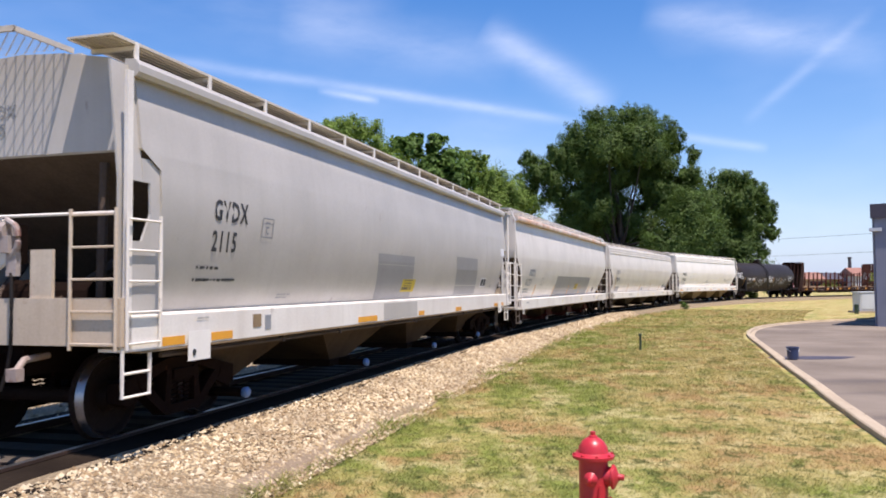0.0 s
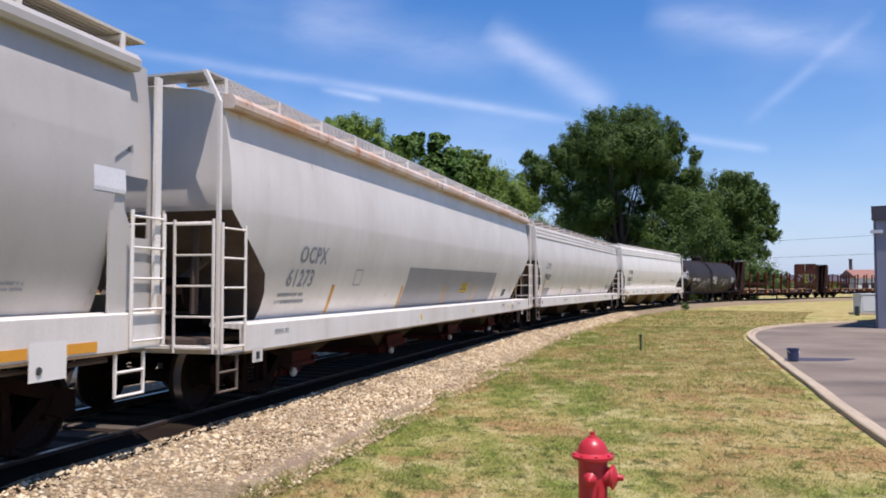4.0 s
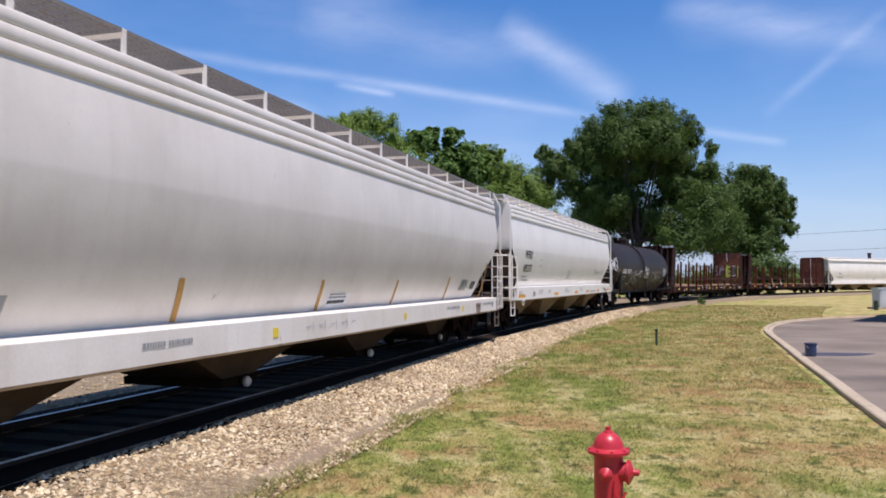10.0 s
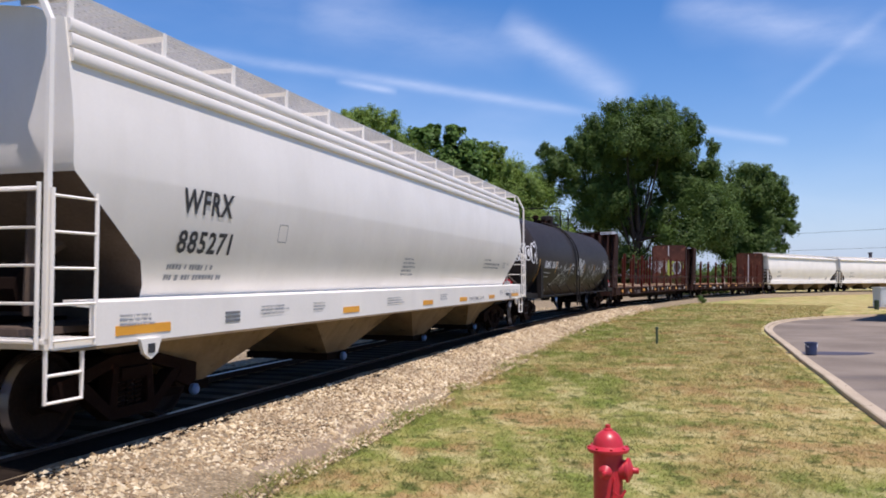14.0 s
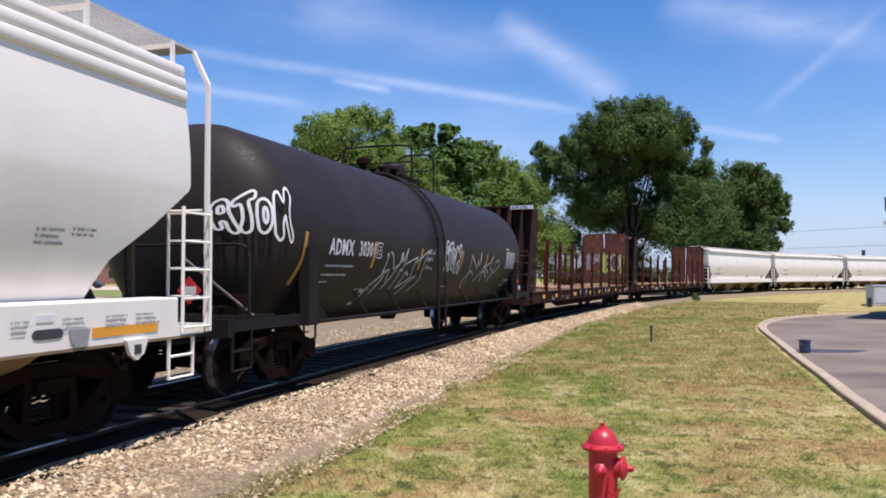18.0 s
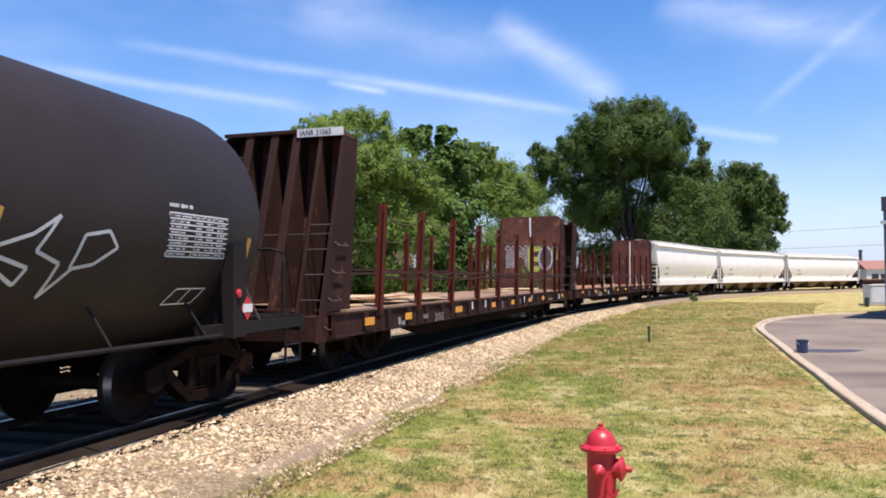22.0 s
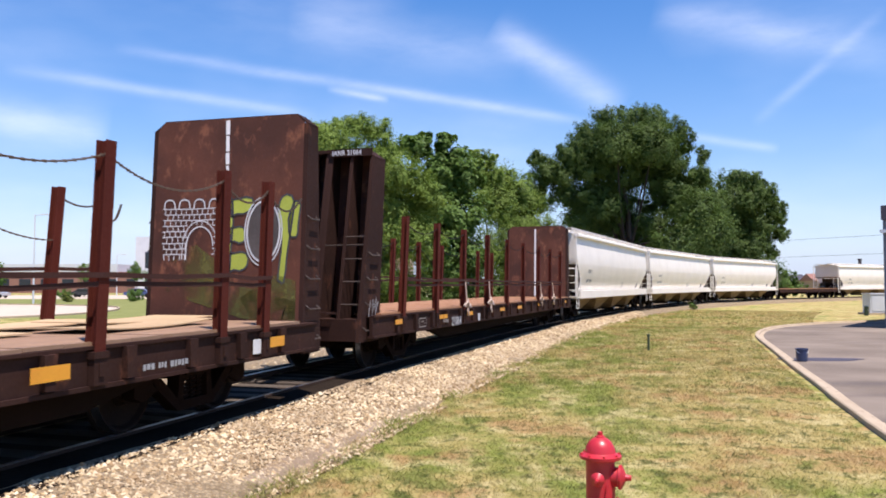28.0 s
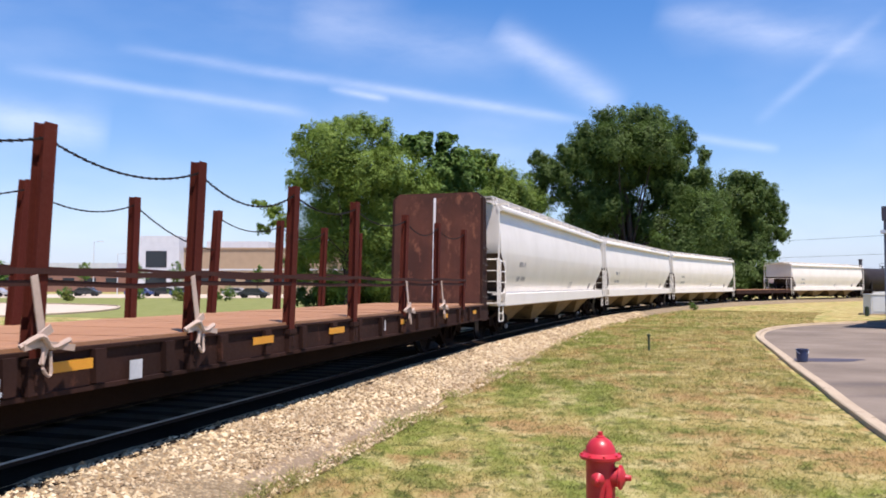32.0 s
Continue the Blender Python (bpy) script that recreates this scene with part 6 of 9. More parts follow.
        for k in range(15):
            if k < 9:
                a = radians(80 - k * 10)
                y, z = (TANK_R + 0.07) * math.cos(a), TANK_Z + (TANK_R + 0.07) * math.sin(a)
            else:
                y, z = TANK_R + 0.09, TANK_Z - 0.05 - (k - 8) * 0.31
            lad.tube([(x0 - 1.57, y_side * y, z), (x0 - 1.09, y_side * y, z)], 0.016, 5)
        part("side_ladder", lad, DARK, car)
        pipe = Geo().tube([(-half + 2.3, y_side * 1.50, 0.94), (half - 2.3, y_side * 1.50, 0.94)], 0.026, 6)
        n = 9
        for k in range(n):
            x = -half + 2.6 + (length - 5.2) * k / (n - 1)
            pipe.tube([(x, y_side * 1.50, 0.94), (x, y_side * 1.2, 1.36)], 0.014, 5)
        part("grab_pipe", pipe, DARK, car, "long grab pipe under the tank")
    part("bottom_outlet", Geo().lathe([(0.16, 0.62), (0.2, 0.7), (0.2, 1.1)], 14).box(-0.5, 0.5, -0.12, 0.12, 0.8, 1.06), DARK, car)
    part("piping", Geo().tube([(-half + 2.4, -0.9, 0.86), (-2, -0.85, 0.84), (-1.9, -0.6, 0.8), (half - 3, -0.6, 0.86)], 0.03, 6).tube([(-half + 3.0, -0.9, 0.86), (-half + 3.0, -0.9, 0.6), (-half + 3.4, -0.9, 0.6), (-half + 3.4, -0.9, 0.86)], 0.02, 5), DARK, car)
    couplers(car, half)
    if painted:
        c = (8.9 + 26.7) / 2
        L = lambda a: a - c
        part("lettering", letters("ADMX", 0.24, tank_put(L(11.55), 1.93), 1.1, 0.84), WHITEPAINT, car, "white stencilled lettering")
        part("lettering", letters("30301", 0.24, tank_put(L(12.66), 1.93), 1.1, 0.78), WHITEPAINT, car, "white stencilled lettering")
        g = Geo()
        put = tank_put(L(13.46), 1.91)
        for a, b in (((0, 0), (0.2, 0)), ((0.2, 0), (0.2, 0.26)), ((0.2, 0.26), (0, 0.26)), ((0, 0.26), (0, 0)), ((0.07, 0.06), (0.13, 0.06)), ((0.07, 0.06), (0.07, 0.13)), ((0.07, 0.13), (0.13, 0.13)), ((0.05, 0.19), (0.15, 0.19))):
            g.ribbon([a, b], 0.018, put)
        part("stencil_box", g, WHITEPAINT, car)
        g = bars(Geo(), 0, 0, 1.3, 0.07, 1, tank_put(L(11.5), 1.77), seed=71)
        bars(g, 0, 0, 1.2, 0.06, 1, tank_put(L(11.48), 1.63), seed=72)
        bars(g, 0, 0, 0.4, 0.05, 1, tank_put(L(11.46), 1.52), seed=73)
        bars(g, 0, 0, 0.66, 0.022, 1, tank_put(L(13.0), 1.38), 0.95, seed=74)
        bars(g, 0, 0, 0.62, 0.024, 1, tank_put(L(17.85), 1.37), 0.95, seed=76)
        part("small_print", g, CHALK, car)
        put = head_put(L(10.3), 2.11, depth)
        for path in ATOM:
            g = Geo()
            g.ribbon([(1.23 - 0.345 * u, v * 0.37) for u, v in spread([(a, b) for a, b in path], 3)], 0.045, put, 0.006)
            part("graffiti", g, WHITEPAINT, car, "white outlined bubble letter")
        put = tank_put(L(17.42), 1.70)
        for path in ATOM:
            g = Geo()
            g.ribbon([(0.335 * u, v * 0.34) for u, v in spread([(a, b) for a, b in path], 3)], 0.045, put, 0.006)
            part("graffiti", g, WHITEPAINT, car, "white outlined bubble letter")
        for seed, a, z, w, h, k in ((4, 16.16, 1.7, 0.36, 0.14, 4), (5, 16.16, 1.86, 0.4, 0.14, 4), (6, 16.16, 2.02, 0.4, 0.14, 4)):
            for path in scribble(seed, w, h, k):
                g = Geo()
                g.ribbon(path, 0.018, tank_put(L(a), z), 0.006)
                part("graffiti", g, CHALK, car, "thin grey-white spray scrawl")
        spot = lambda a, z, lift: tank_put(L(a), z)(0, 0, lift)
        for path in SCRAWL + SCRAWL_TWO:
            g, fine = Geo(), [path[0]]
            for p, q in zip(path, path[1:]):
                fine += [((p[0] + q[0]) / 2, (p[1] + q[1]) / 2), q]
            for p, q in zip(fine[::2], fine[2::2]):
                g.ribbon([p, ((p[0] + q[0]) / 2, (p[1] + q[1]) / 2), q], 0.034, spot, 0.006)
            part("graffiti", g, CHALK, car, "thin grey-white spray scrawl")
        for a, z, w, h in ((13.9, 1.66, 0.08, 0.34), (13.25, 1.1, 0.16, 0.26), (14.68, 1.84, 0.06, 0.2)):
            p = Geo().add([spot(a, z, 0.004), spot(a + w, z, 0.004), spot(a + w + 0.05, z + h, 0.004), spot(a + 0.05, z + h, 0.004)], [(0, 1, 2, 3)])
            part("graffiti", p, CHALK, car, "filled grey-white spray stroke")
        for a, z0, h in ((13.3, 1.74, 0.46), (15.75, 1.72, 0.44), (18.72, 1.76, 0.42), (21.07, 1.76, 0.42)):
            g = Geo()
            g.ribbon([(0, 0), (0.05, h * 0.5), (0.1, h)], 0.1, tank_put(L(a), z0), 0.004)
            part("reflector_strip", g, OCHRE, car, "upright orange reflector strip")
        g = Geo()
        g.ribbon(spread([(0.0, 0.0), (0.14, 0.36), (0.2, 0.78)], 4), 0.09, tank_put(L(10.56), 1.48), 0.006)
        part("reflector_strip", g, OCHRE, car, "curved orange reflector strip")
        g = Geo().add([(-half - 0.03, -0.75, 1.42), (-half - 0.03, -0.92, 1.25), (-half - 0.03, -1.09, 1.42), (-half - 0.03, -0.92, 1.59), (-half - 0.02, -0.75, 1.42), (-half - 0.02, -0.92, 1.25), (-half - 0.02, -1.09, 1.42), (-half - 0.02, -0.92, 1.59)], [(0, 1, 2, 3), (7, 6, 5, 4), (0, 4, 5, 1), (1, 5, 6, 2), (2, 6, 7, 3), (3, 7, 4, 0)])
        h = part("placard", g, REDSIGN, car, "red and white diamond hazard placard")
        part("placard_bar", Geo().box(-half - 0.036, -half - 0.03, -1.02, -0.82, 1.37, 1.47), WHITEPAINT, h)
        part("placard", Geo().add([(half - 1.99, -1.58, 1.24), (half - 1.84, -1.58, 1.09), (half - 1.69, -1.58, 1.24), (half - 1.84, -1.58, 1.39)], [(0, 1, 2, 3)]), REDSIGN, car, "red and white diamond hazard placard")
        part("placard_bar", Geo().box(half - 1.95, half - 1.73, -1.586, -1.581, 1.19, 1.29), WHITEPAINT, car)
        part("marker_lamp", Geo().lathe([(0.05, 0), (0.05, 0.02), (0.03, 0.03)], 12, pose(half - 2.05, -1.575, 1.42, 90, 0, 0)), REDSIGN, car, "round red marker")
        # ruled table of small print and a slanted data panel
        g, put = Geo(), tank_put(L(23.36), 1.83)
        for k in range(9):
            g.ribbon([(0, 0.46 * k / 8), (1.12, 0.46 * k / 8)], 0.016, put, 0.004)
        for u in (0, 0.45, 0.66, 0.88, 1.12):
            g.ribbon([(u, 0), (u, 0.46)], 0.016, put, 0.004)
        part("data_table", g, CHALK, car, "white ruled table of small print")
        g = bars(Geo(), 0.03, 0.44, 0.38, 0.46, 8, put, 0.35, seed=77)
        for u in (0.48, 0.69, 0.91):
            bars(g, u, 0.44, 0.15, 0.46, 8, put, 0.35, seed=int(u * 100))
        bars(g, 0, 0.56, 0.45, 0.07, 1, put, 0.6, seed=78)
        part("small_print", g, CHALK, car)
        g, put = Geo(), tank_put(L(23.65), 1.32)
        for e in (((0, 0), (0.55, 0)), ((0.55, 0), (0.68, 0.2)), ((0.68, 0.2), (0.13, 0.2)), ((0.13, 0.2), (0, 0)), ((0.28, 0), (0.41, 0.2))):
            g.ribbon(list(e), 0.018, put)
        part("data_panel", g, WHITEPAINT, car, "slanted white-edged data panel")
        g = Geo().ribbon([(0.0, 0.0), (0.07, 0.2), (0.1, 0.42)], 0.09, tank_put(L(24.9), 1.68), 0.006)
        part("reflector_strip", g, OCHRE, car, "upright orange reflector strip")
    tr, wh = trucks(car, half - 1.95)
    return car, tr, wh, half - 1.95


WIDE = 1.32


def bulkhead(car, half, sign, painted):
    """A leaning steel end wall with ribs behind; sign -1 is the end that leads."""
    X = lambda d: sign * (half - d)
    g = Geo()
    outer_b, outer_t, inner_b, inner_t, top = ((0.22, 1.16, 1.26, 1.66, 4.08) if painted else (0.22, 0.86, 1.06, 1.40, 4.06)) if sign < 0 else (0.03, 0.14, 0.64, 0.46, 4.13)
    far = WIDE if sign < 0 else 1.17
    shape = [(-WIDE, 1.0), (far, 1.0), (far, top - 0.14), (far - 0.12, top), (-WIDE + 0.12, top), (-WIDE, top - 0.14)]
    depth_at = lambda z: inner_b + (inner_t - inner_b) * (z - 1.0) / (top - 1.0)
    g.add([(X(depth_at(z)), y, z) for y, z in shape] + [(X(depth_at(z) - 0.05), y, z) for y, z in shape], [tuple(range(6)), tuple(range(6, 12))[::-1]] + [(k, (k + 1) % 6, 6 + (k + 1) % 6, 6 + k) for k in range(6)])
    wall = part("bulkhead", g, BROWN, car, "tall rusty brown steel end bulkhead")
    outer_at = lambda z: outer_b + (outer_t - outer_b) * (z - 0.6) / (top - 0.74)
    for side in (-1, 1):
        # at the end that leads, the far gusset stands in from the edge
        edge = WIDE if side < 0 else 0.86 if sign < 0 else far
        y0, y1 = sorted((side * edge, side * (edge + 0.07)))
        g = Geo().prism([(X(outer_b), 0.60), (X(inner_b + 0.02), 0.60), (X(depth_at(top - 0.14) + 0.004), top - 0.14), (X(outer_t), top - 0.14)], y0, y1, "y")
        part("side_plate", g, DARKBROWN, wall)
        # sloped shoulder that closes the corner
        y = side * edge
        g = Geo().add([(X(d), y + side * b, z) for d in (depth_at(top), outer_t) for b, z in ((0.07, top - 0.14), (-0.12, top + 0.004), (-0.12, top - 0.03), (0.07, top - 0.17))], [(0, 1, 2, 3), (7, 6, 5, 4), (0, 4, 5, 1), (1, 5, 6, 2), (2, 6, 7, 3), (3, 7, 4, 0)])
        part("corner_shoulder", g, DARKBROWN, wall)
        for k in range(4 if sign < 0 else 5):
            z = 0.80 + 0.44 * k
            d0 = outer_at(z) + 0.12
            wide = min(0.36, depth_at(z) - d0 - 0.06)
            step = Geo().tube([(X(d0), side * (edge + 0.07), z + 0.05), (X(d0), side * (edge + 0.13), z), (X(d0 + wide), side * (edge + 0.13), z), (X(d0 + wide), side * (edge + 0.07), z + 0.05)], 0.013, 6)
            part("grab_iron", step, GRABGREY, wall, "worn grey grab iron")
        if sign < 0:
            g = Geo()
            for k in range(26):
                z = 1.15 + k * (top - 1.5) / 25
                x = X(depth_at(z) + 0.04)
                g.tube([(x, y + side * 0.05, z), (x + sign * -0.03, y + side * 0.09, z - 0.03), (x, y + side * 0.05, z - 0.06)], 0.008, 5)
            part("edge_chain", g, DARK, wall, "dark chain hung down the bulkhead edge")
    for y in (-0.95, -0.5, -0.08, 0.40) if sign < 0 else (-0.86, -0.38, 0.08, 0.52, 0.94):
        g = Geo().prism([(X(outer_b + 0.08), 1.0), (X(inner_b - 0.05), 1.0), (X(inner_t - 0.05), top - 0.02), (X(outer_t + 0.04), top - 0.02)], y - 0.012, y + 0.012, "y")
        g.prism([(X(outer_b + 0.08), 1.0), (X(outer_b + 0.11), 1.0), (X(outer_t + 0.07), top - 0.02), (X(outer_t + 0.04), top - 0.02)], y - (0.03 if y < -0.8 else 0.07), y + (0.03 if y < -0.8 else 0.07), "y")
        part("rib", g, DARKBROWN, wall)
    g = Geo().prism([(X(outer_t), top - 0.05), (X(inner_t), top - 0.05), (X(inner_t), top + 0.01), (X(outer_t), top + 0.01)], -WIDE + 0.12, 0.90 if sign < 0 else far - 0.12, "y")
    part("cap", g, DARKBROWN, wall)
    part("base_plate", Geo().box(*sorted((X(outer_b), X(inner_b))), -WIDE, WIDE, 0.62, 1.0), DARKBROWN, wall)
    for side in (-1, 1):
        for k in range(7 if sign < 0 and side > 0 else 4):
            z = 1.25 + 0.4 * k
            d = outer_at(z) + 0.02
            r0, r1 = (0.42, 0.85) if sign < 0 and side > 0 else (0.93, 1.33)
            part("rung", Geo().tube([(X(d + 0.06), side * r0, z), (X(d), side * (r0 + 0.02), z), (X(d), side * (r1 - 0.02), z), (X(d + 0.06), side * r1, z)], 0.013, 6), GRABGREY, wall, "worn grey ladder rung")
    part("cross_rail", Geo().tube([(X(outer_at(2.3) + 0.03), -1.3, 2.3), (X(outer_at(2.3) + 0.03), 0.88, 2.3)], 0.012, 5), GRABGREY, wall)
    if sign < 0:
        sign_g = Geo().box(*sorted((X(outer_t - 0.03), X(outer_t - 0.005))), -1.36, -0.52, top - 0.13, top + 0.005)
        p = part("number_board", sign_g, WHITEPAINT if painted else DARKBROWN, wall, "white board with black lettering" if painted else "")
        part("lettering", letters("IANR 21065" if painted else "IANR 21064", 0.09, lambda u, v, lift: (X(outer_t - 0.03) - lift, -0.57 - u, top - 0.105 + v), 1.1, 0.82), BLACKPAINT if painted else WHITEPAINT, p)
        part("reservoir_box", Geo().box(*sorted((X(0.0), X(-0.28))), 0.3, 0.95, 1.0, 1.3), UNDER, wall)
        part("brake_step", grating(Geo(), *sorted((X(0.30), X(-0.05))), -0.9, 0.3, 1.12, 0.07), DARKBROWN, wall)
    return wall


def flat_car(label, a0, a1, stakes, number, painted):
    length = a1 - a0
    half, c = length / 2, (a0 + a1) / 2
    L = lambda a: a - c
    car = thing("bulkhead_flat_car", label, "flat car", "bulkhead flat cars")
    for side in (-1, 1):
        y0, y1 = sorted((side * 1.46, side * 1.52))
        g = Geo().prism([(-half + 0.5, 0.70), (half - 0.5, 0.70), (half - 0.5, 1.04), (-half + 0.5, 1.04)], y0, y1, "y")
        f0, f1 = sorted((side * 1.36, side * 1.55))
        sill = part("side_sill", g, DARKBROWN, car, "dark brown channel side sill")
        part("lower_flange", Geo().box(-half + 0.5, half - 0.5, f0, f1, 0.66, 0.70), DARKBROWN, sill)
        part("upper_flange", Geo().box(-half + 0.5, half - 0.5, f0, f1, 1.02, 1.05), DARKBROWN, sill)
        rnd = random.Random(number)
        n = int(length / 1.1)
        for k in range(n):
            x = -half + 1.6 + (length - 3.2) * k / (n - 1)
            part("sill_bracket", Geo().prism([(x - 0.06, 0.72), (x + 0.06, 0.72), (x + 0.075, 1.02), (x - 0.075, 1.02)], *sorted((side * 1.52, side * 1.585)), "y"), DARKBROWN, car)
    g = Geo().box(-half + 0.5, half - 0.5, -0.3, 0.3, 0.45, 1.0)
    g.prism([(-half + 3.6, 0.70), (half - 3.6, 0.70), (half - 5.0, 0.42), (-half + 5.0, 0.42)], -1.3, -1.22, "y")
    part("under_frame", g, UNDER, car)
    for k in range(14):
        x = -half + 1.2 + (length - 2.4) * k / 13
        part("cross_bearer", Geo().box(x - 0.06, x + 0.06, -1.46, 1.46, 0.72, 1.0), UNDER, car)
    board = Geo().box(-0.225, 0.225, -1.5, 1.5, 1.05, 1.085).mesh("deck_board", DECKOLD if painted else DECK)
    n = int((length - 1.9) / 0.455)
    for k in range(n):
        part("deck_board", board, None, car, at=pose(-half + 1.18 + k * (length - 2.36) / (n - 1), 0, random.uniform(-0.004, 0.004)))
    for sign in (-1, 1):
        bulkhead(car, half, sign, painted)
    posts = []
    row_at = {-1: -1.53, 1: 1.43}  # stakes stand in the outer pockets on the near side
    tilt = random.Random(number)
    for a, slant in stakes:
        for side in (-1, 1):
            x, y = L(a) + (0.62 if side > 0 else 0.0), row_at[side]
            if x > half - 1.1:
                continue
            g = Geo()
            lean = slant if side < 0 else tilt.uniform(0.03, 0.10)
            web = [(-0.068, -0.058), (0.068, -0.058), (0.068, -0.046), (0.008, -0.046), (0.008, 0.046), (0.068, 0.046), (0.068, 0.058), (-0.068, 0.058), (-0.068, 0.046), (-0.008, 0.046), (-0.008, -0.046), (-0.068, -0.046)]
            q = [(x + bx + (z - 1.0) * lean, y + by, z) for z in (0.97, 2.92) for bx, by in web]
            g.add(q, [(k, (k + 1) % 12, 12 + (k + 1) % 12, 12 + k) for k in range(12)] + [tuple(range(12))[::-1], tuple(range(12, 24))])
            part("stake", g, STAKE, car, "rusty steel stake")
            pocket = Geo().box(x - 0.10, x + 0.10, *sorted((side * 1.455, side * 1.605)), 0.94, 1.0).prism([(x - 0.085, 0.70), (x + 0.085, 0.70), (x + 0.085, 0.94), (x - 0.085, 0.94)], *sorted((side * 1.525, side * 1.595)), "y")
            pocket.box(x - 0.03, x + 0.03, *sorted((side * 1.595, side * 1.61)), 0.78, 0.9)
            part("stake_pocket", pocket, DARKBROWN, car, "cast stake pocket with a worn rim")
            posts.append((x + lean * 1.9, y))
    # chains slung between stake tops, straps round the stakes
    rnd = random.Random(number * 3)
    for side in (-1, 1):
        row = sorted(x for x, y in posts if y * side > 0)
        ends = row + ([half - 1.0] if painted else [])
        for i, (x0, x1) in enumerate(zip(ends, ends[1:])):
            sag = rnd.uniform(0.1, 0.26)
            z0, z1 = 2.80, 2.80
            if side > 0 and i % 3 == 1:
                z1 = 2.2
            pts = [(x0 + (x1 - x0) * t, row_at[side], z0 + (z1 - z0) * t - sag * 4 * t * (1 - t)) for t in np.linspace(0, 1, 10)]
            g = Geo().tube(pts, 0.008, 5)
            for j in range(0, 40):
                t = j / 39
                px, pz = x0 + (x1 - x0) * t, z0 + (z1 - z0) * t - sag * 4 * t * (1 - t)
                g.box(px - 0.02, px + 0.02, row_at[side] - (0.013 if j % 2 else 0.006), row_at[side] + (0.013 if j % 2 else 0.006), pz - (0.006 if j % 2 else 0.012), pz + (0.006 if j % 2 else 0.012))
            part("chain", g, DARK if not painted else CHAINMAT, car, "dark slack chain")
        for z, off in ((1.70, 0.07), (1.60, 0.05)) if side < 0 else ((1.82, 0.07), (1.73, 0.05)):
            pts = []
            for i, x in enumerate(row):
                pts.append((x, row_at[side] + side * off, z + rnd.uniform(-0.015, 0.015)))
                if i + 1 < len(row):
                    pts.append(((x + row[i + 1]) / 2, row_at[side] + side * off, z - rnd.uniform(0.0, 0.035)))
            for p, q in zip(pts, pts[1:]):
                g = Geo()
                g.add([(p[0], p[1] - 0.004, p[2] - 0.024), (q[0], q[1] - 0.004, q[2] - 0.024), (q[0], q[1] + 0.004, q[2] - 0.024), (p[0], p[1] + 0.004, p[2] - 0.024), (p[0], p[1] - 0.004, p[2] + 0.024), (q[0], q[1] - 0.004, q[2] + 0.024), (q[0], q[1] + 0.004, q[2] + 0.024), (p[0], p[1] + 0.004, p[2] + 0.024)], [(0, 1, 5, 4), (3, 7, 6, 2), (4, 5, 6, 7), (0, 3, 2, 1)])
                part("load_strap", g, STRAP, car, "brown load strap round the stakes")
    if painted:
        rb = random.Random(12)
        for k, (a, y) in enumerate(((29.6, -0.55), (30.4, 0.5), (31.6, -0.75), (32.6, 0.3), (33.4, -0.8), (35.2, 0.55), (28.9, 0.1), (31.0, -0.2), (44.3, 0.2), (47.0, -0.35), (48.0, 0.4), (46.2, 0.6))):
            n, bend = 6, rb.uniform(0.01, 0.05)
            g, w = Geo(), rb.uniform(0.42, 0.6)
            for z0 in (0.0, 0.014):
                g.v += [(-1.2 + 2.4 * i / n, v, z0 + bend * (abs(2 * i / n - 1) ** 2)) for i in range(n + 1) for v in (-w, w)]
            o = 2 * (n + 1)
            g.f = [(2 * i, 2 * i + 1, 2 * i + 3, 2 * i + 2) for i in range(n)] + [(o + 2 * i, o + 2 * i + 2, o + 2 * i + 3, o + 2 * i + 1) for i in range(n)]
            g.f += [(2 * i, 2 * i + 2, o + 2 * i + 2, o + 2 * i) for i in range(n)] + [(2 * i + 1, o + 2 * i + 1, o + 2 * i + 3, 2 * i + 3) for i in range(n)] + [(0, o, o + 1, 1), (2 * n, 2 * n + 1, o + 2 * n + 1, o + 2 * n)]
            part("plywood_sheet", g, PLYWOOD, car, "loose warped plywood sheet on the deck", at=pose(L(a), y, 1.092 + 0.011 * (k % 8), 0, rb.uniform(-0.4, 0.4), rb.uniform(-7, 7)))
        for k in range(9):
            m = pose(L(29.3 + 0.62 * k), rb.uniform(-0.9, 0.9), 1.19 + 0.004 * k, rb.uniform(-1, 1), rb.uniform(-0.8, 0.8), rb.uniform(-14, 14))
            part("loose_board", Geo().box(-1.0, 1.0, -0.06, 0.06, 0, 0.02, m), PLANK if k % 3 else DECK, car, "grey weathered dunnage board")
        for u0, u1 in ((28.75, 29.15), (30.65, 31.0), (33.87, 34.12), (34.14, 34.4), (37.16, 37.55), (39.45, 39.84), (41.9, 42.2), (44.13, 44.57), (48.1, 48.5)):
            plate(car, "reflector", L(u0), L(u1), 0.80, 0.93, -1.595, ORANGE, "orange reflector plate")
        print_lines(car, L(31.67), -1.59, 0.86, 0.3, 0.18, 1, DULLMARK, 83)
        for u0, u1, z0, z1 in ((30.44, 30.56, 0.72, 0.86), (30.62, 30.8, 0.70, 0.78), (35.0, 35.1, 0.74, 0.9), (38.6, 38.66, 0.72, 0.92), (40.9, 40.98, 0.78, 0.95)):
            plate(car, "peeled_patch", L(u0), L(u1), z0, z1, -1.527, FADED, "peeling pale paint", 0.03)
        for u in (35.24, 36.48, 41.2, 42.35):
            plate(car, "white_tag", L(u), L(u + 0.09), 0.82, 1.0, -1.595, WHITEPAINT, "small white tag on a stake pocket")
        mark(car, "21065", 0.165, L(32.41), -1.59, 0.69, DULLMARK, 1.1, 0.93)
        plate(car, "white_panel", L(47.75), L(47.95), 0.74, 0.92, -1.556, WHITEPAINT)
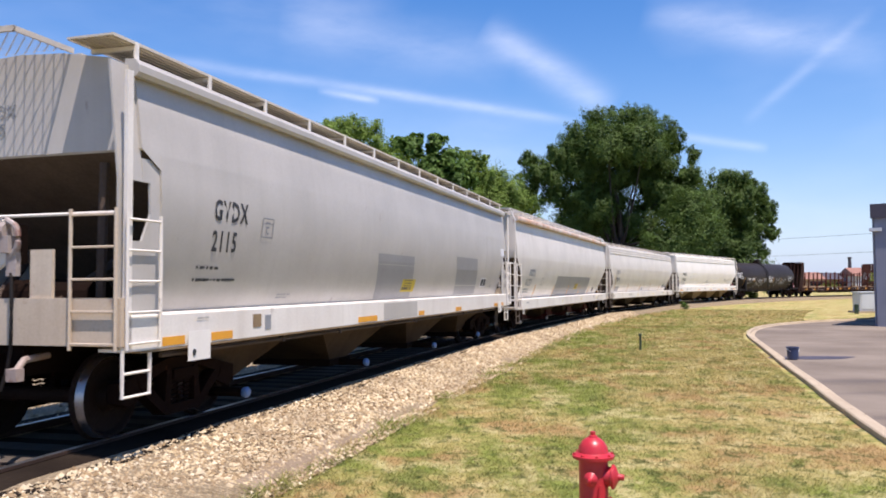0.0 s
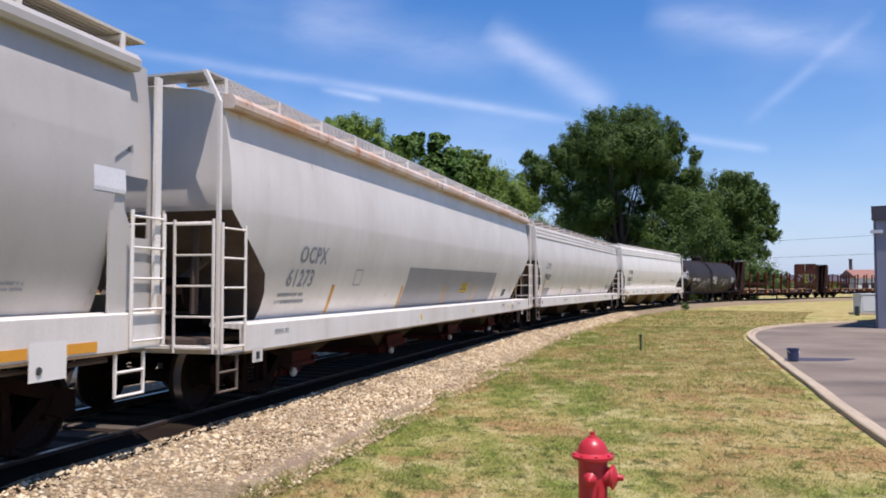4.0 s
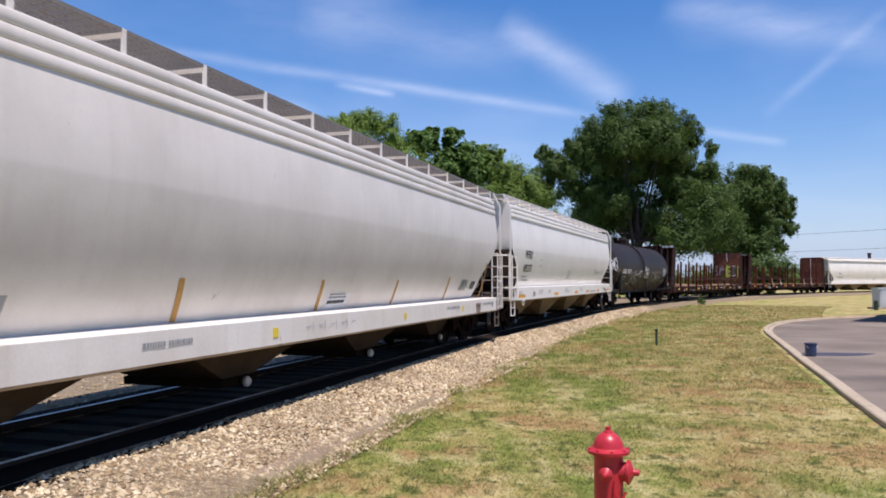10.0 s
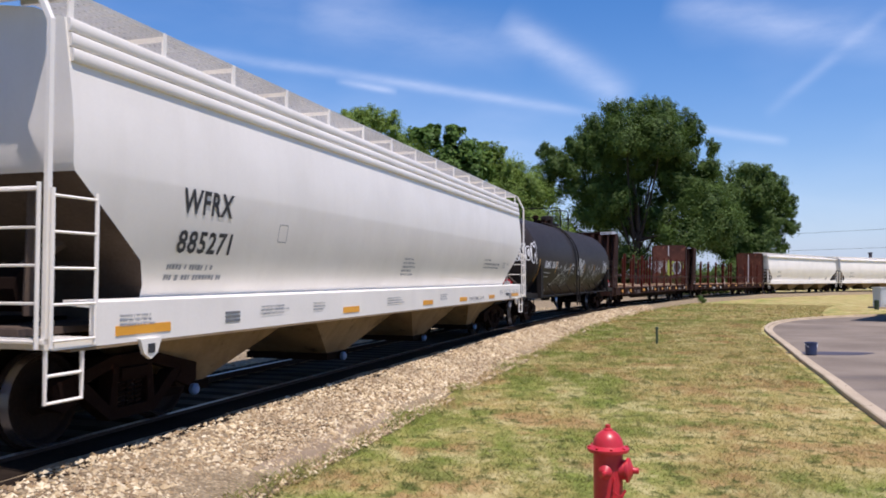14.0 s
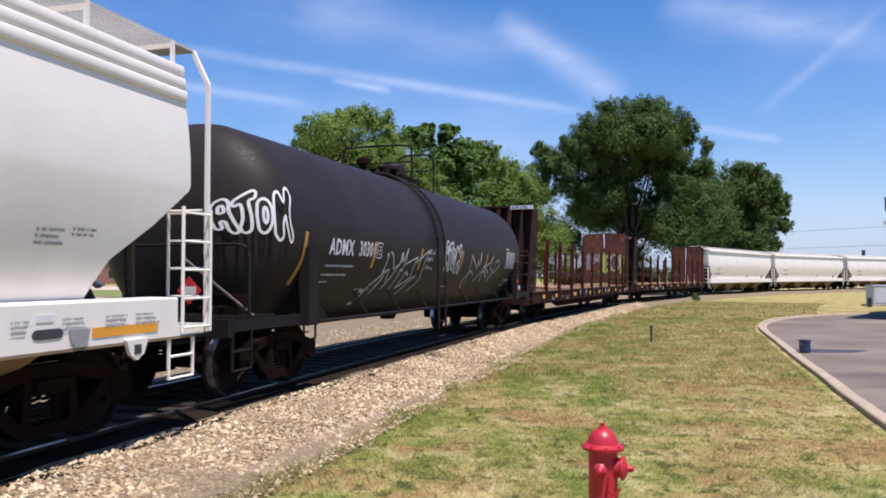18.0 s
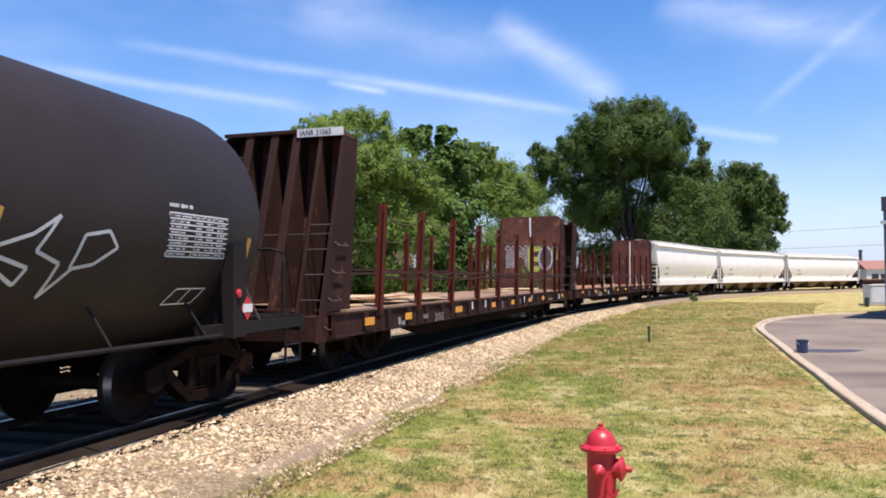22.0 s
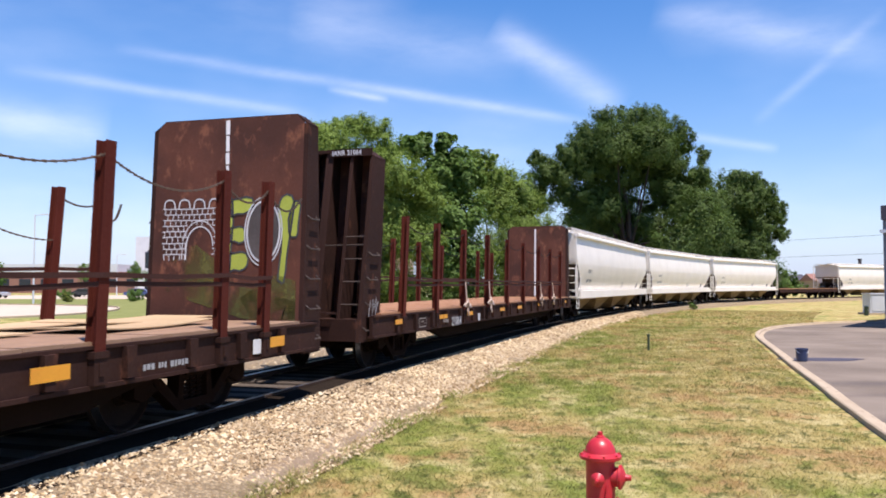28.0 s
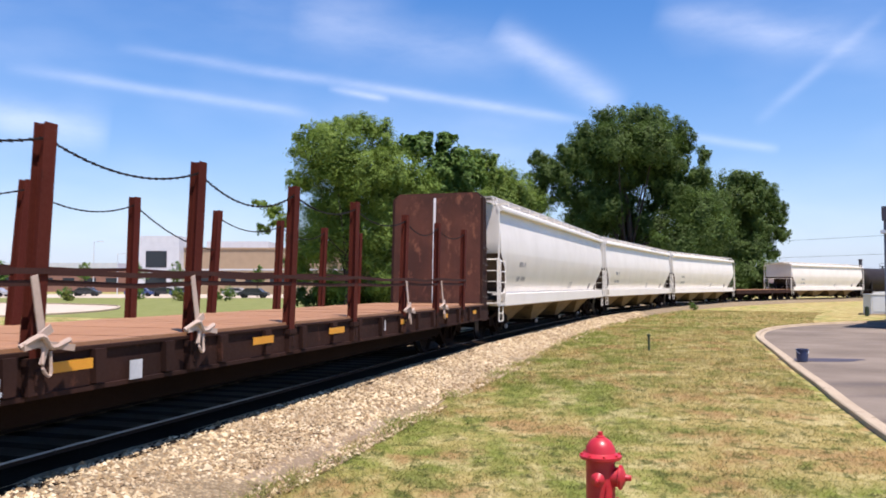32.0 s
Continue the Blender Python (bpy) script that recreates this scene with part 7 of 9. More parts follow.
        print_lines(car, L(45.6), -1.556, 0.82, 1.0, 0.12, 1, FADED, 81)
    else:
        for u0, u1 in ((52.95, 53.3), (55.52, 55.78), (55.81, 56.07), (57.62, 58.1), (60.86, 61.36), (63.05, 63.6), (66.2, 66.5), (69.0, 69.3), (71.6, 71.9)):
            plate(car, "reflector", L(u0), L(u1), 0.86, 0.95, -1.595, ORANGE, "orange reflector plate")
        print_lines(car, L(55.78), -1.59, 0.84, 0.4, 0.15, 1, DULLMARK, 84)
        mark(car, "21064", 0.19, L(56.40), -1.59, 0.68, CHALK, 1.1, 0.98)
        frame = Geo()
        for e in (((0, 0), (0.42, 0)), ((0.42, 0), (0.42, 0.17)), ((0.42, 0.17), (0, 0.17)), ((0, 0.17), (0, 0))):
            frame.ribbon(list(e), 0.02, on_side(L(54.42), -1.525, 0.74))
        frame.ribbon([(0.1, 0.05), (0.14, 0.11), (0.28, 0.11), (0.32, 0.05)], 0.02, on_side(L(54.42), -1.525, 0.74))
        part("stencil_box", frame, DULLMARK, car, "faint stencilled box")
        plate(car, "white_panel", L(58.6), L(58.78), 0.70, 0.88, -1.592, CHALK, "worn white tag")
        plate(car, "white_panel", L(65.3), L(65.5), 0.78, 0.96, -1.556, WHITEPAINT)
        g = Geo()
        put = lambda u, v, lift: (L(51.9) + u, -1.506 - lift, 1.05 + v)
        for path in ([(0, 0), (0.08, 0.28), (0.16, 0.02), (0.2, 0.3)], [(0.22, 0.1), (0.34, 0.32), (0.3, 0.02), (0.42, 0.25)]):
            g.ribbon(path, 0.02, put)
        part("scrawl", g, CHALK, car, "chalk scrawl on the side plate")
    for a, z in (((57.46, 1.1), (59.62, 1.12), (66.5, 1.1), (68.8, 1.1)) if not painted else ()):
        x, y = L(a), -1.60
        g = Geo()
        g.tube(spread([(x - 0.22, y - 0.03, z + 0.0), (x - 0.05, y - 0.08, z + 0.08), (x + 0.08, y - 0.06, z - 0.02), (x + 0.3, y - 0.04, z + 0.03)], 4), 0.024, 6)
        g.tube(spread([(x, y - 0.05, z), (x - 0.03, y - 0.08, z - 0.18), (x + 0.06, y - 0.07, z - 0.24), (x + 0.08, y - 0.05, z - 0.05)], 4), 0.014, 6)
        g.add([(x - 0.03, y - 0.05, z - 0.02), (x + 0.05, y - 0.05, z - 0.02), (x + 0.05, y - 0.04, z - 0.02), (x - 0.03, y - 0.04, z - 0.02), (x - 0.12, y - 0.03, z + 0.55), (x - 0.05, y - 0.03, z + 0.57), (x - 0.05, y - 0.02, z + 0.57), (x - 0.12, y - 0.02, z + 0.55)], [(0, 1, 5, 4), (1, 2, 6, 5), (2, 3, 7, 6), (3, 0, 4, 7), (4, 5, 6, 7), (3, 2, 1, 0)])
        for dx, dz, w, h, tilt in ((-0.2, -0.03, 0.24, 0.06, 8), (0.04, -0.02, 0.3, 0.055, -9), (-0.06, 0.02, 0.18, 0.07, 30), (0.0, -0.16, 0.16, 0.05, 70)):
            g.box(0, w, -0.012, 0.0, 0, h, pose(x + dx, y - 0.05, z + dz, 0, -tilt, 0))
        part("webbing_knot", g, CLOTH, car, "dirty white webbing tied round a stake")
    couplers(car, half)
    tr, wh = trucks(car, half - 2.85)
    return car, tr, wh, half - 2.85


def bulkhead_art(car, half):
    """Faded spray painting on the inner face of the trailing bulkhead."""
    face = lambda u, v, lift: (half - 0.64 + 0.18 * (v - 0.10) / 3.13 - lift - 0.005, -u * 0.96 - 0.02, 0.90 + v)
    def blob(pts, m, name, label=""):
        g = Geo()
        n = len(pts)
        g.add([face(u, v, 0.0) for u, v in pts], [tuple(range(n))[::-1]])
        part(name, g, m, car, label)
    # worn strip, then castle lines, block letters and an oval
    for k, (v0, v1, w) in enumerate(((3.2, 2.98, 0.07), (2.96, 2.72, 0.06), (2.70, 2.52, 0.065), (2.5, 2.4, 0.05))):
        part("painted_stripe", Geo().ribbon([(0.03 + 0.006 * k, v0), (0.04 + 0.006 * k, v1)], w, face), WHITEPAINT, car, "worn white upright stripe")
    blob([(-1.0, 0.8), (-0.85, 1.15), (-0.45, 1.3), (-0.05, 1.05), (0.3, 0.7), (1.3, 0.45), (1.3, 0.12), (0.4, 0.2), (-0.5, 0.45), (-0.95, 0.6)], SPRAYFADE, "spray_paint", "faded green spray")
    blob([(0.35, 0.5), (0.95, 0.85), (1.3, 0.75), (1.3, 0.2), (0.6, 0.15)], SPRAYFADE, "spray_paint", "faded green spray")
    g, rnd = Geo(), random.Random(31)
    for k in range(9):
        v = 1.86 - 0.088 * k
        for u0, u1 in ((-1.06, -0.62 if v < 1.62 else -0.05), (-0.16, -0.05)):
            g.ribbon([(u0 + rnd.uniform(-0.02, 0.02), v), ((u0 + u1) / 2, v + rnd.uniform(-0.012, 0.012)), (u1, v)], 0.014, face, 0.003)
        for j in range(11):
            u = -1.03 + 0.096 * j + (0.048 if k % 2 else 0)
            if not (-0.62 < u < -0.16 and v < 1.66):
                g.ribbon([(u, v), (u + rnd.uniform(-0.01, 0.01), v - 0.085)], 0.013, face, 0.003)
    for k in range(4):
        u = -1.06 + 0.27 * k
        g.ribbon(spread([(u, 1.86), (u + 0.02, 1.97), (u + 0.1, 2.0), (u + 0.18, 1.96), (u + 0.2, 1.86)], 3), 0.022, face, 0.003)
    for r, w in ((0.24, 0.022), (0.31, 0.016)):
        g.ribbon([(-0.39 + r * math.cos(t), 1.28 + r * 1.25 * math.sin(t)) for t in np.linspace(0, math.pi, 14)] + [(-0.39 - r, 1.08)], w, face, 0.003)
    part("castle_drawing", g, CHALK, car, "white spray lines like a castle wall")
    for pts in ([(-0.06, 0.93), (0.16, 0.90), (0.16, 1.97), (-0.06, 1.93)], [(0.15, 1.72), (0.46, 1.80), (0.50, 1.98), (0.15, 1.97)], [(0.15, 1.34), (0.38, 1.34), (0.38, 1.53), (0.15, 1.55)], [(0.15, 0.90), (0.42, 0.94), (0.44, 1.15), (0.15, 1.16)],
                [(0.98, 0.76), (1.10, 0.74), (1.16, 1.30), (1.22, 1.92), (1.02, 2.0), (0.94, 1.66), (1.04, 1.36)], [(1.18, 1.40), (1.30, 1.44), (1.33, 1.86), (1.22, 1.92), (1.14, 1.64)]):
        wob = random.Random(int(pts[0][0] * 100) + 7)
        soft = [(u + wob.uniform(-0.015, 0.015), v + wob.uniform(-0.015, 0.015)) for u, v in spread([p for p in pts + pts[:1]], 3)][:-1]
        blob(soft, LIME, "spray_letter", "lime green block letter")
        part("spray_outline", Geo().ribbon(soft + soft[:1], 0.03, face, 0.003), BLACKPAINT, car, "dark sprayed outline")
    blob([(0.72 + 0.27 * math.cos(t), 1.49 + 0.44 * math.sin(t)) for t in np.linspace(0, 6.283, 25)[:-1]], GREYSPRAY, "spray_oval", "dark grey oval")
    for r, w in ((1.0, 0.03), (1.14, 0.02)):
        part("spray_ring", Geo().ribbon([(0.72 + 0.28 * r * math.cos(t), 1.49 + 0.45 * r * math.sin(t)) for t in np.linspace(0, 6.283, 34)], w, face, 0.005), CHALK, car, "white ring round the oval")


def build_tail():
    """The low flat car and the last tank car, far round the bend."""
    a0, a1 = 136.2, 152.4
    half = (a1 - a0) / 2
    car = thing("flat_car", "low rusty flat car with an empty deck", "flat car")
    for side in (-1, 1):
        y0, y1 = sorted((side * 1.44, side * 1.52))
        part("side_sill", Geo().prism([(-half, 0.72), (half, 0.72), (half, 1.08), (-half, 1.08)], y0, y1, "y"), DARKBROWN, car)
    part("under_frame", Geo().box(-half, half, -0.3, 0.3, 0.5, 1.0), UNDER, car)
    board = Geo().box(-0.22, 0.22, -1.5, 1.5, 1.08, 1.13).mesh("deck_board", DECK)
    for k in range(35):
        part("deck_board", board, None, car, at=pose(-half + 0.24 + k * (2 * half - 0.48) / 34, 0, 0))
    part("end_stanchion", Geo().tube([(-half + 0.05, -1.3, 1.1), (-half + 0.05, -1.3, 1.55), (-half + 0.05, -0.7, 1.55), (-half + 0.05, -0.7, 1.1)], 0.03, 6), DARKBROWN, car)
    couplers(car, half)
    tr, wh = trucks(car, half - 2.2)
    enter("k", car, a0, a1, tr, wh, half - 2.2)


def build_train():
    build_car_a()
    build_car_b()
    build_car_c()
    build_car_d()
    car, tr, wh, half = tank_car("satin black tank car with white graffiti and stencilled lettering", 26.7 - 8.9, True, "tank cars")
    enter("e", car, 8.9, 26.7, tr, wh, half)
    stakes_f = ((29.49, 0.11), (31.50, 0.147), (33.71, 0.115), (35.92, 0.12), (38.05, 0.12), (40.35, 0.10), (42.66, 0.07), (44.95, 0.055), (47.02, 0.03), (48.03, 0.06))
    car, tr, wh, half = flat_car("rusty brown bulkhead flat car with steel stakes and loose plywood", 27.25, 50.1, stakes_f, 65, True)
    bulkhead_art(car, (50.1 - 27.25) / 2)
    enter("f", car, 27.25, 50.1, tr, wh, half)
    stakes_g = ((53.44, 0.106), (55.43, 0.065), (57.46, 0.055), (59.64, 0.065), (61.88, 0.07), (64.05, 0.05), (66.45, 0.09), (68.6, 0.07), (70.75, 0.09))
    car, tr, wh, half = flat_car("rusty brown bulkhead flat car with steel stakes and tied webbing", 51.55, 74.0, stakes_g, 64, False)
    g = Geo().ribbon([(0, 0), (0, 2.9)], 0.07, lambda u, v, lift: (11.225 - 0.64 + 0.18 * (v + 0.1) / 3.13 - lift - 0.005, 0.0 - u, 1.1 + v))
    part("painted_stripe", g, WHITEPAINT, car, "worn white upright stripe")
    enter("g", car, 51.55, 74.0, tr, wh, half)
    build_far_hoppers()
    build_tail()
    car, tr, wh, half = tank_car("black tank car at the far end of the visible train", 17.8, False, "tank cars")
    enter("m", car, 172.5, 190.3, tr, wh, half)


# ---- round about ----
def build_hydrant():
    h = thing("fire_hydrant", "red cast-iron fire hydrant with chipped paint standing in the grass", "fire hydrant", at=pose(1.31, 6.86, GROUND))
    g = Geo().lathe([(0.13, 0.0), (0.19, 0.02), (0.19, 0.06), (0.125, 0.07), (0.122, 0.10), (0.122, 0.535), (0.13, 0.545)], 28)
    g.round = True
    part("barrel", g, REDPAINT, h)
    g = Geo().lathe([(0.20, 0.04), (0.20, 0.075), (0.13, 0.08)], 28)
    part("base_flange", g, REDPAINT, h)
    g = Geo().lathe([(0.12, 0.545), (0.175, 0.55), (0.178, 0.575), (0.15, 0.585), (0.128, 0.60), (0.118, 0.645), (0.095, 0.685), (0.062, 0.712), (0.04, 0.722), (0.036, 0.735), (0.022, 0.74), (0.022, 0.768), (0.01, 0.772)], 28)
    g.round = True
    bonnet = part("bonnet", g, REDPAINT, h, "domed red bonnet with a pentagon nut")
    for k in range(8):
        a = k * math.pi / 4
        part("flange_bolt", Geo().lathe([(0.014, 0.57), (0.014, 0.592), (0.004, 0.594)], 6, pose(0.158 * math.cos(a), 0.158 * math.sin(a), 0)), REDPAINT, bonnet)
    def nozzle(m, r, length, label):
        g = Geo().lathe([(r * 0.95, 0.08), (r * 0.95, 0.15), (r * 1.2, 0.155), (r * 1.2, 0.155 + length), (r * 1.0, 0.165 + length), (r * 0.35, 0.19 + length), (r * 0.3, 0.21 + length), (r * 0.28, 0.235 + length), (0.004, 0.237 + length)], 18, m)
        g.round = True
        part("nozzle_cap", g, REDPAINT, h, label)
    nozzle(pose(0, 0, 0.40, 90, 0, 70), 0.085, 0.02, "large pumper nozzle cap")
    nozzle(pose(0, 0, 0.40, 90, 0, -20), 0.05, 0.0, "hose nozzle cap")
    nozzle(pose(0, 0, 0.40, 90, 0, 160), 0.05, 0.0, "hose nozzle cap")
    links = Geo()
    pts = spread([(0.03, -0.135, 0.34), (0.02, -0.15, 0.24), (0.08, -0.14, 0.2), (0.12, -0.1, 0.24)], 8)
    for i, p in enumerate(pts):
        links.box(p[0] - 0.008, p[0] + 0.008, p[1] - 0.006, p[1] + 0.006, p[2] - 0.008, p[2] + 0.008)
    part("chain", links, REDPAINT, h)
    for k in range(6):
        a = k * 1.047
        part("paint_chip", Geo().lathe([(0.006, 0), (0.004, 0.002)], 6, pose(0, 0, 0.40, 90, 0, -20) @ pose(0.03 * math.cos(a), 0.03 * math.sin(a), 0.168)), WHITE, h)


def canopy(blobs, count, size, seed, long=0.55):
    """Small leaves set along short plumes that grow outwards and up from uneven lobes."""
    rng = np.random.default_rng(seed)
    vol = np.array([b[3] * b[4] * b[5] for b in blobs]) ** 0.67
    share = (vol / vol.sum() * count).astype(int)
    up = np.array([0, 0, 1.0])
    P, N = [], []
    for (bx, by, bz, rx, ry, rz), n in zip(blobs, share):
        plumes = max(12, n // 105)
        d = rng.normal(size=(plumes, 3))
        d /= np.linalg.norm(d, axis=1)[:, None]
        r = rng.uniform(0.06, 1.0, plumes) ** 0.36 * rng.uniform(0.72, 0.98, plumes)
        way = d * 0.9 + up * rng.uniform(0.1, 1.0, plumes)[:, None] + rng.normal(size=(plumes, 3)) * 0.25
        way /= np.linalg.norm(way, axis=1)[:, None]
        span = long * (rx * ry * rz) ** (1 / 3) * rng.uniform(0.45, 1.1, plumes)
        k = rng.integers(0, plumes, n)
        t = rng.uniform(-0.7, 0.5, n)
        off = np.clip(rng.normal(size=(n, 3)), -1.6, 1.6) * (span[k] * (0.30 - 0.30 * t))[:, None]
        P.append(d[k] * r[k][:, None] * np.array([rx, ry, rz]) + way[k] * (span[k] * t)[:, None] + off + np.array([bx, by, bz]))
        N.append(way[k] * 0.55 + d[k] * 0.45 + off / span[k][:, None] * 0.9 + rng.normal(size=(n, 3)) * 0.36 + up * 0.35)
    P, N = np.concatenate(P), np.concatenate(N)
    N /= np.linalg.norm(N, axis=1)[:, None]
    U = np.cross(N, rng.normal(size=P.shape))
    U /= np.linalg.norm(U, axis=1)[:, None]
    W = np.cross(N, U)
    s = (size * rng.uniform(0.6, 1.2, len(P)))[:, None]
    quad = np.stack([P - U * s, P - W * s * 0.55 + N * s * 0.12, P + U * s, P + W * s * 0.55 + N * s * 0.12], 1).reshape(-1, 3)
    return quad, np.arange(len(quad)).reshape(-1, 4)


def tree(label, base, height, blobs, count, size, leaf, seed, trunk_r=0.3, limbs=9, name="tree", plume=0.6):
    """Tapered trunk, limbs to the lobes, and a leafy crown; blobs are places relative to the base."""
    t = thing(name, label, "tree", at=pose(*base))
    rnd = random.Random(seed)
    g = Geo()
    top = (rnd.uniform(-0.4, 0.4), rnd.uniform(-0.4, 0.4), height * 0.62)
    path = spread([(0, 0, -0.1), (rnd.uniform(-0.15, 0.15), 0, height * 0.18), (rnd.uniform(-0.3, 0.3), rnd.uniform(-0.3, 0.3), height * 0.4), top], 4)
    g.tube(path, trunk_r, 10, trunk_r * 0.35)
    g.round = True
    part("trunk", g, BARK, t)
    order = sorted(blobs, key=lambda b: -b[3])[:limbs]
    for b in order:
        f = rnd.uniform(0.18, 0.45)
        s = Vector(path[int(f * (len(path) - 1) * 1.4) % len(path)])
        e = Vector(b[:3])
        mid = s.lerp(e, 0.5) + Vector((rnd.uniform(-0.3, 0.3), rnd.uniform(-0.3, 0.3), rnd.uniform(0.1, 0.6)))
        lg = Geo().tube(spread([tuple(s), tuple(mid), tuple(e)], 4), trunk_r * 0.36, 7, trunk_r * 0.08)
        for k in range(4):
            q = Vector((rnd.gauss(0, 1) * b[3], rnd.gauss(0, 1) * b[4], rnd.gauss(0, 0.8) * b[5])) * 0.3
            lg.tube([tuple(mid.lerp(e, 0.6)), tuple(mid.lerp(e, 0.8) + q * 0.5 + Vector((0, 0, 0.2))), tuple(e + q)], trunk_r * 0.12, 5, 0.015)
        part("limb", lg, BARK, t)
    v, f = canopy(blobs, count, size, seed, plume)
    me = bpy.data.meshes.new("crown")
    me.from_pydata(v.tolist(), [], f.tolist())
    me.materials.append(leaf)
    part("crown", me, None, t)
    return t


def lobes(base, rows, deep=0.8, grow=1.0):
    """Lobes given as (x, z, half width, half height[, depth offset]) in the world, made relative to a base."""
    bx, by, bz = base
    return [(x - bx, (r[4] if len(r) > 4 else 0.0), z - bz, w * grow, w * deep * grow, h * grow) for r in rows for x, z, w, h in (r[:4],)]


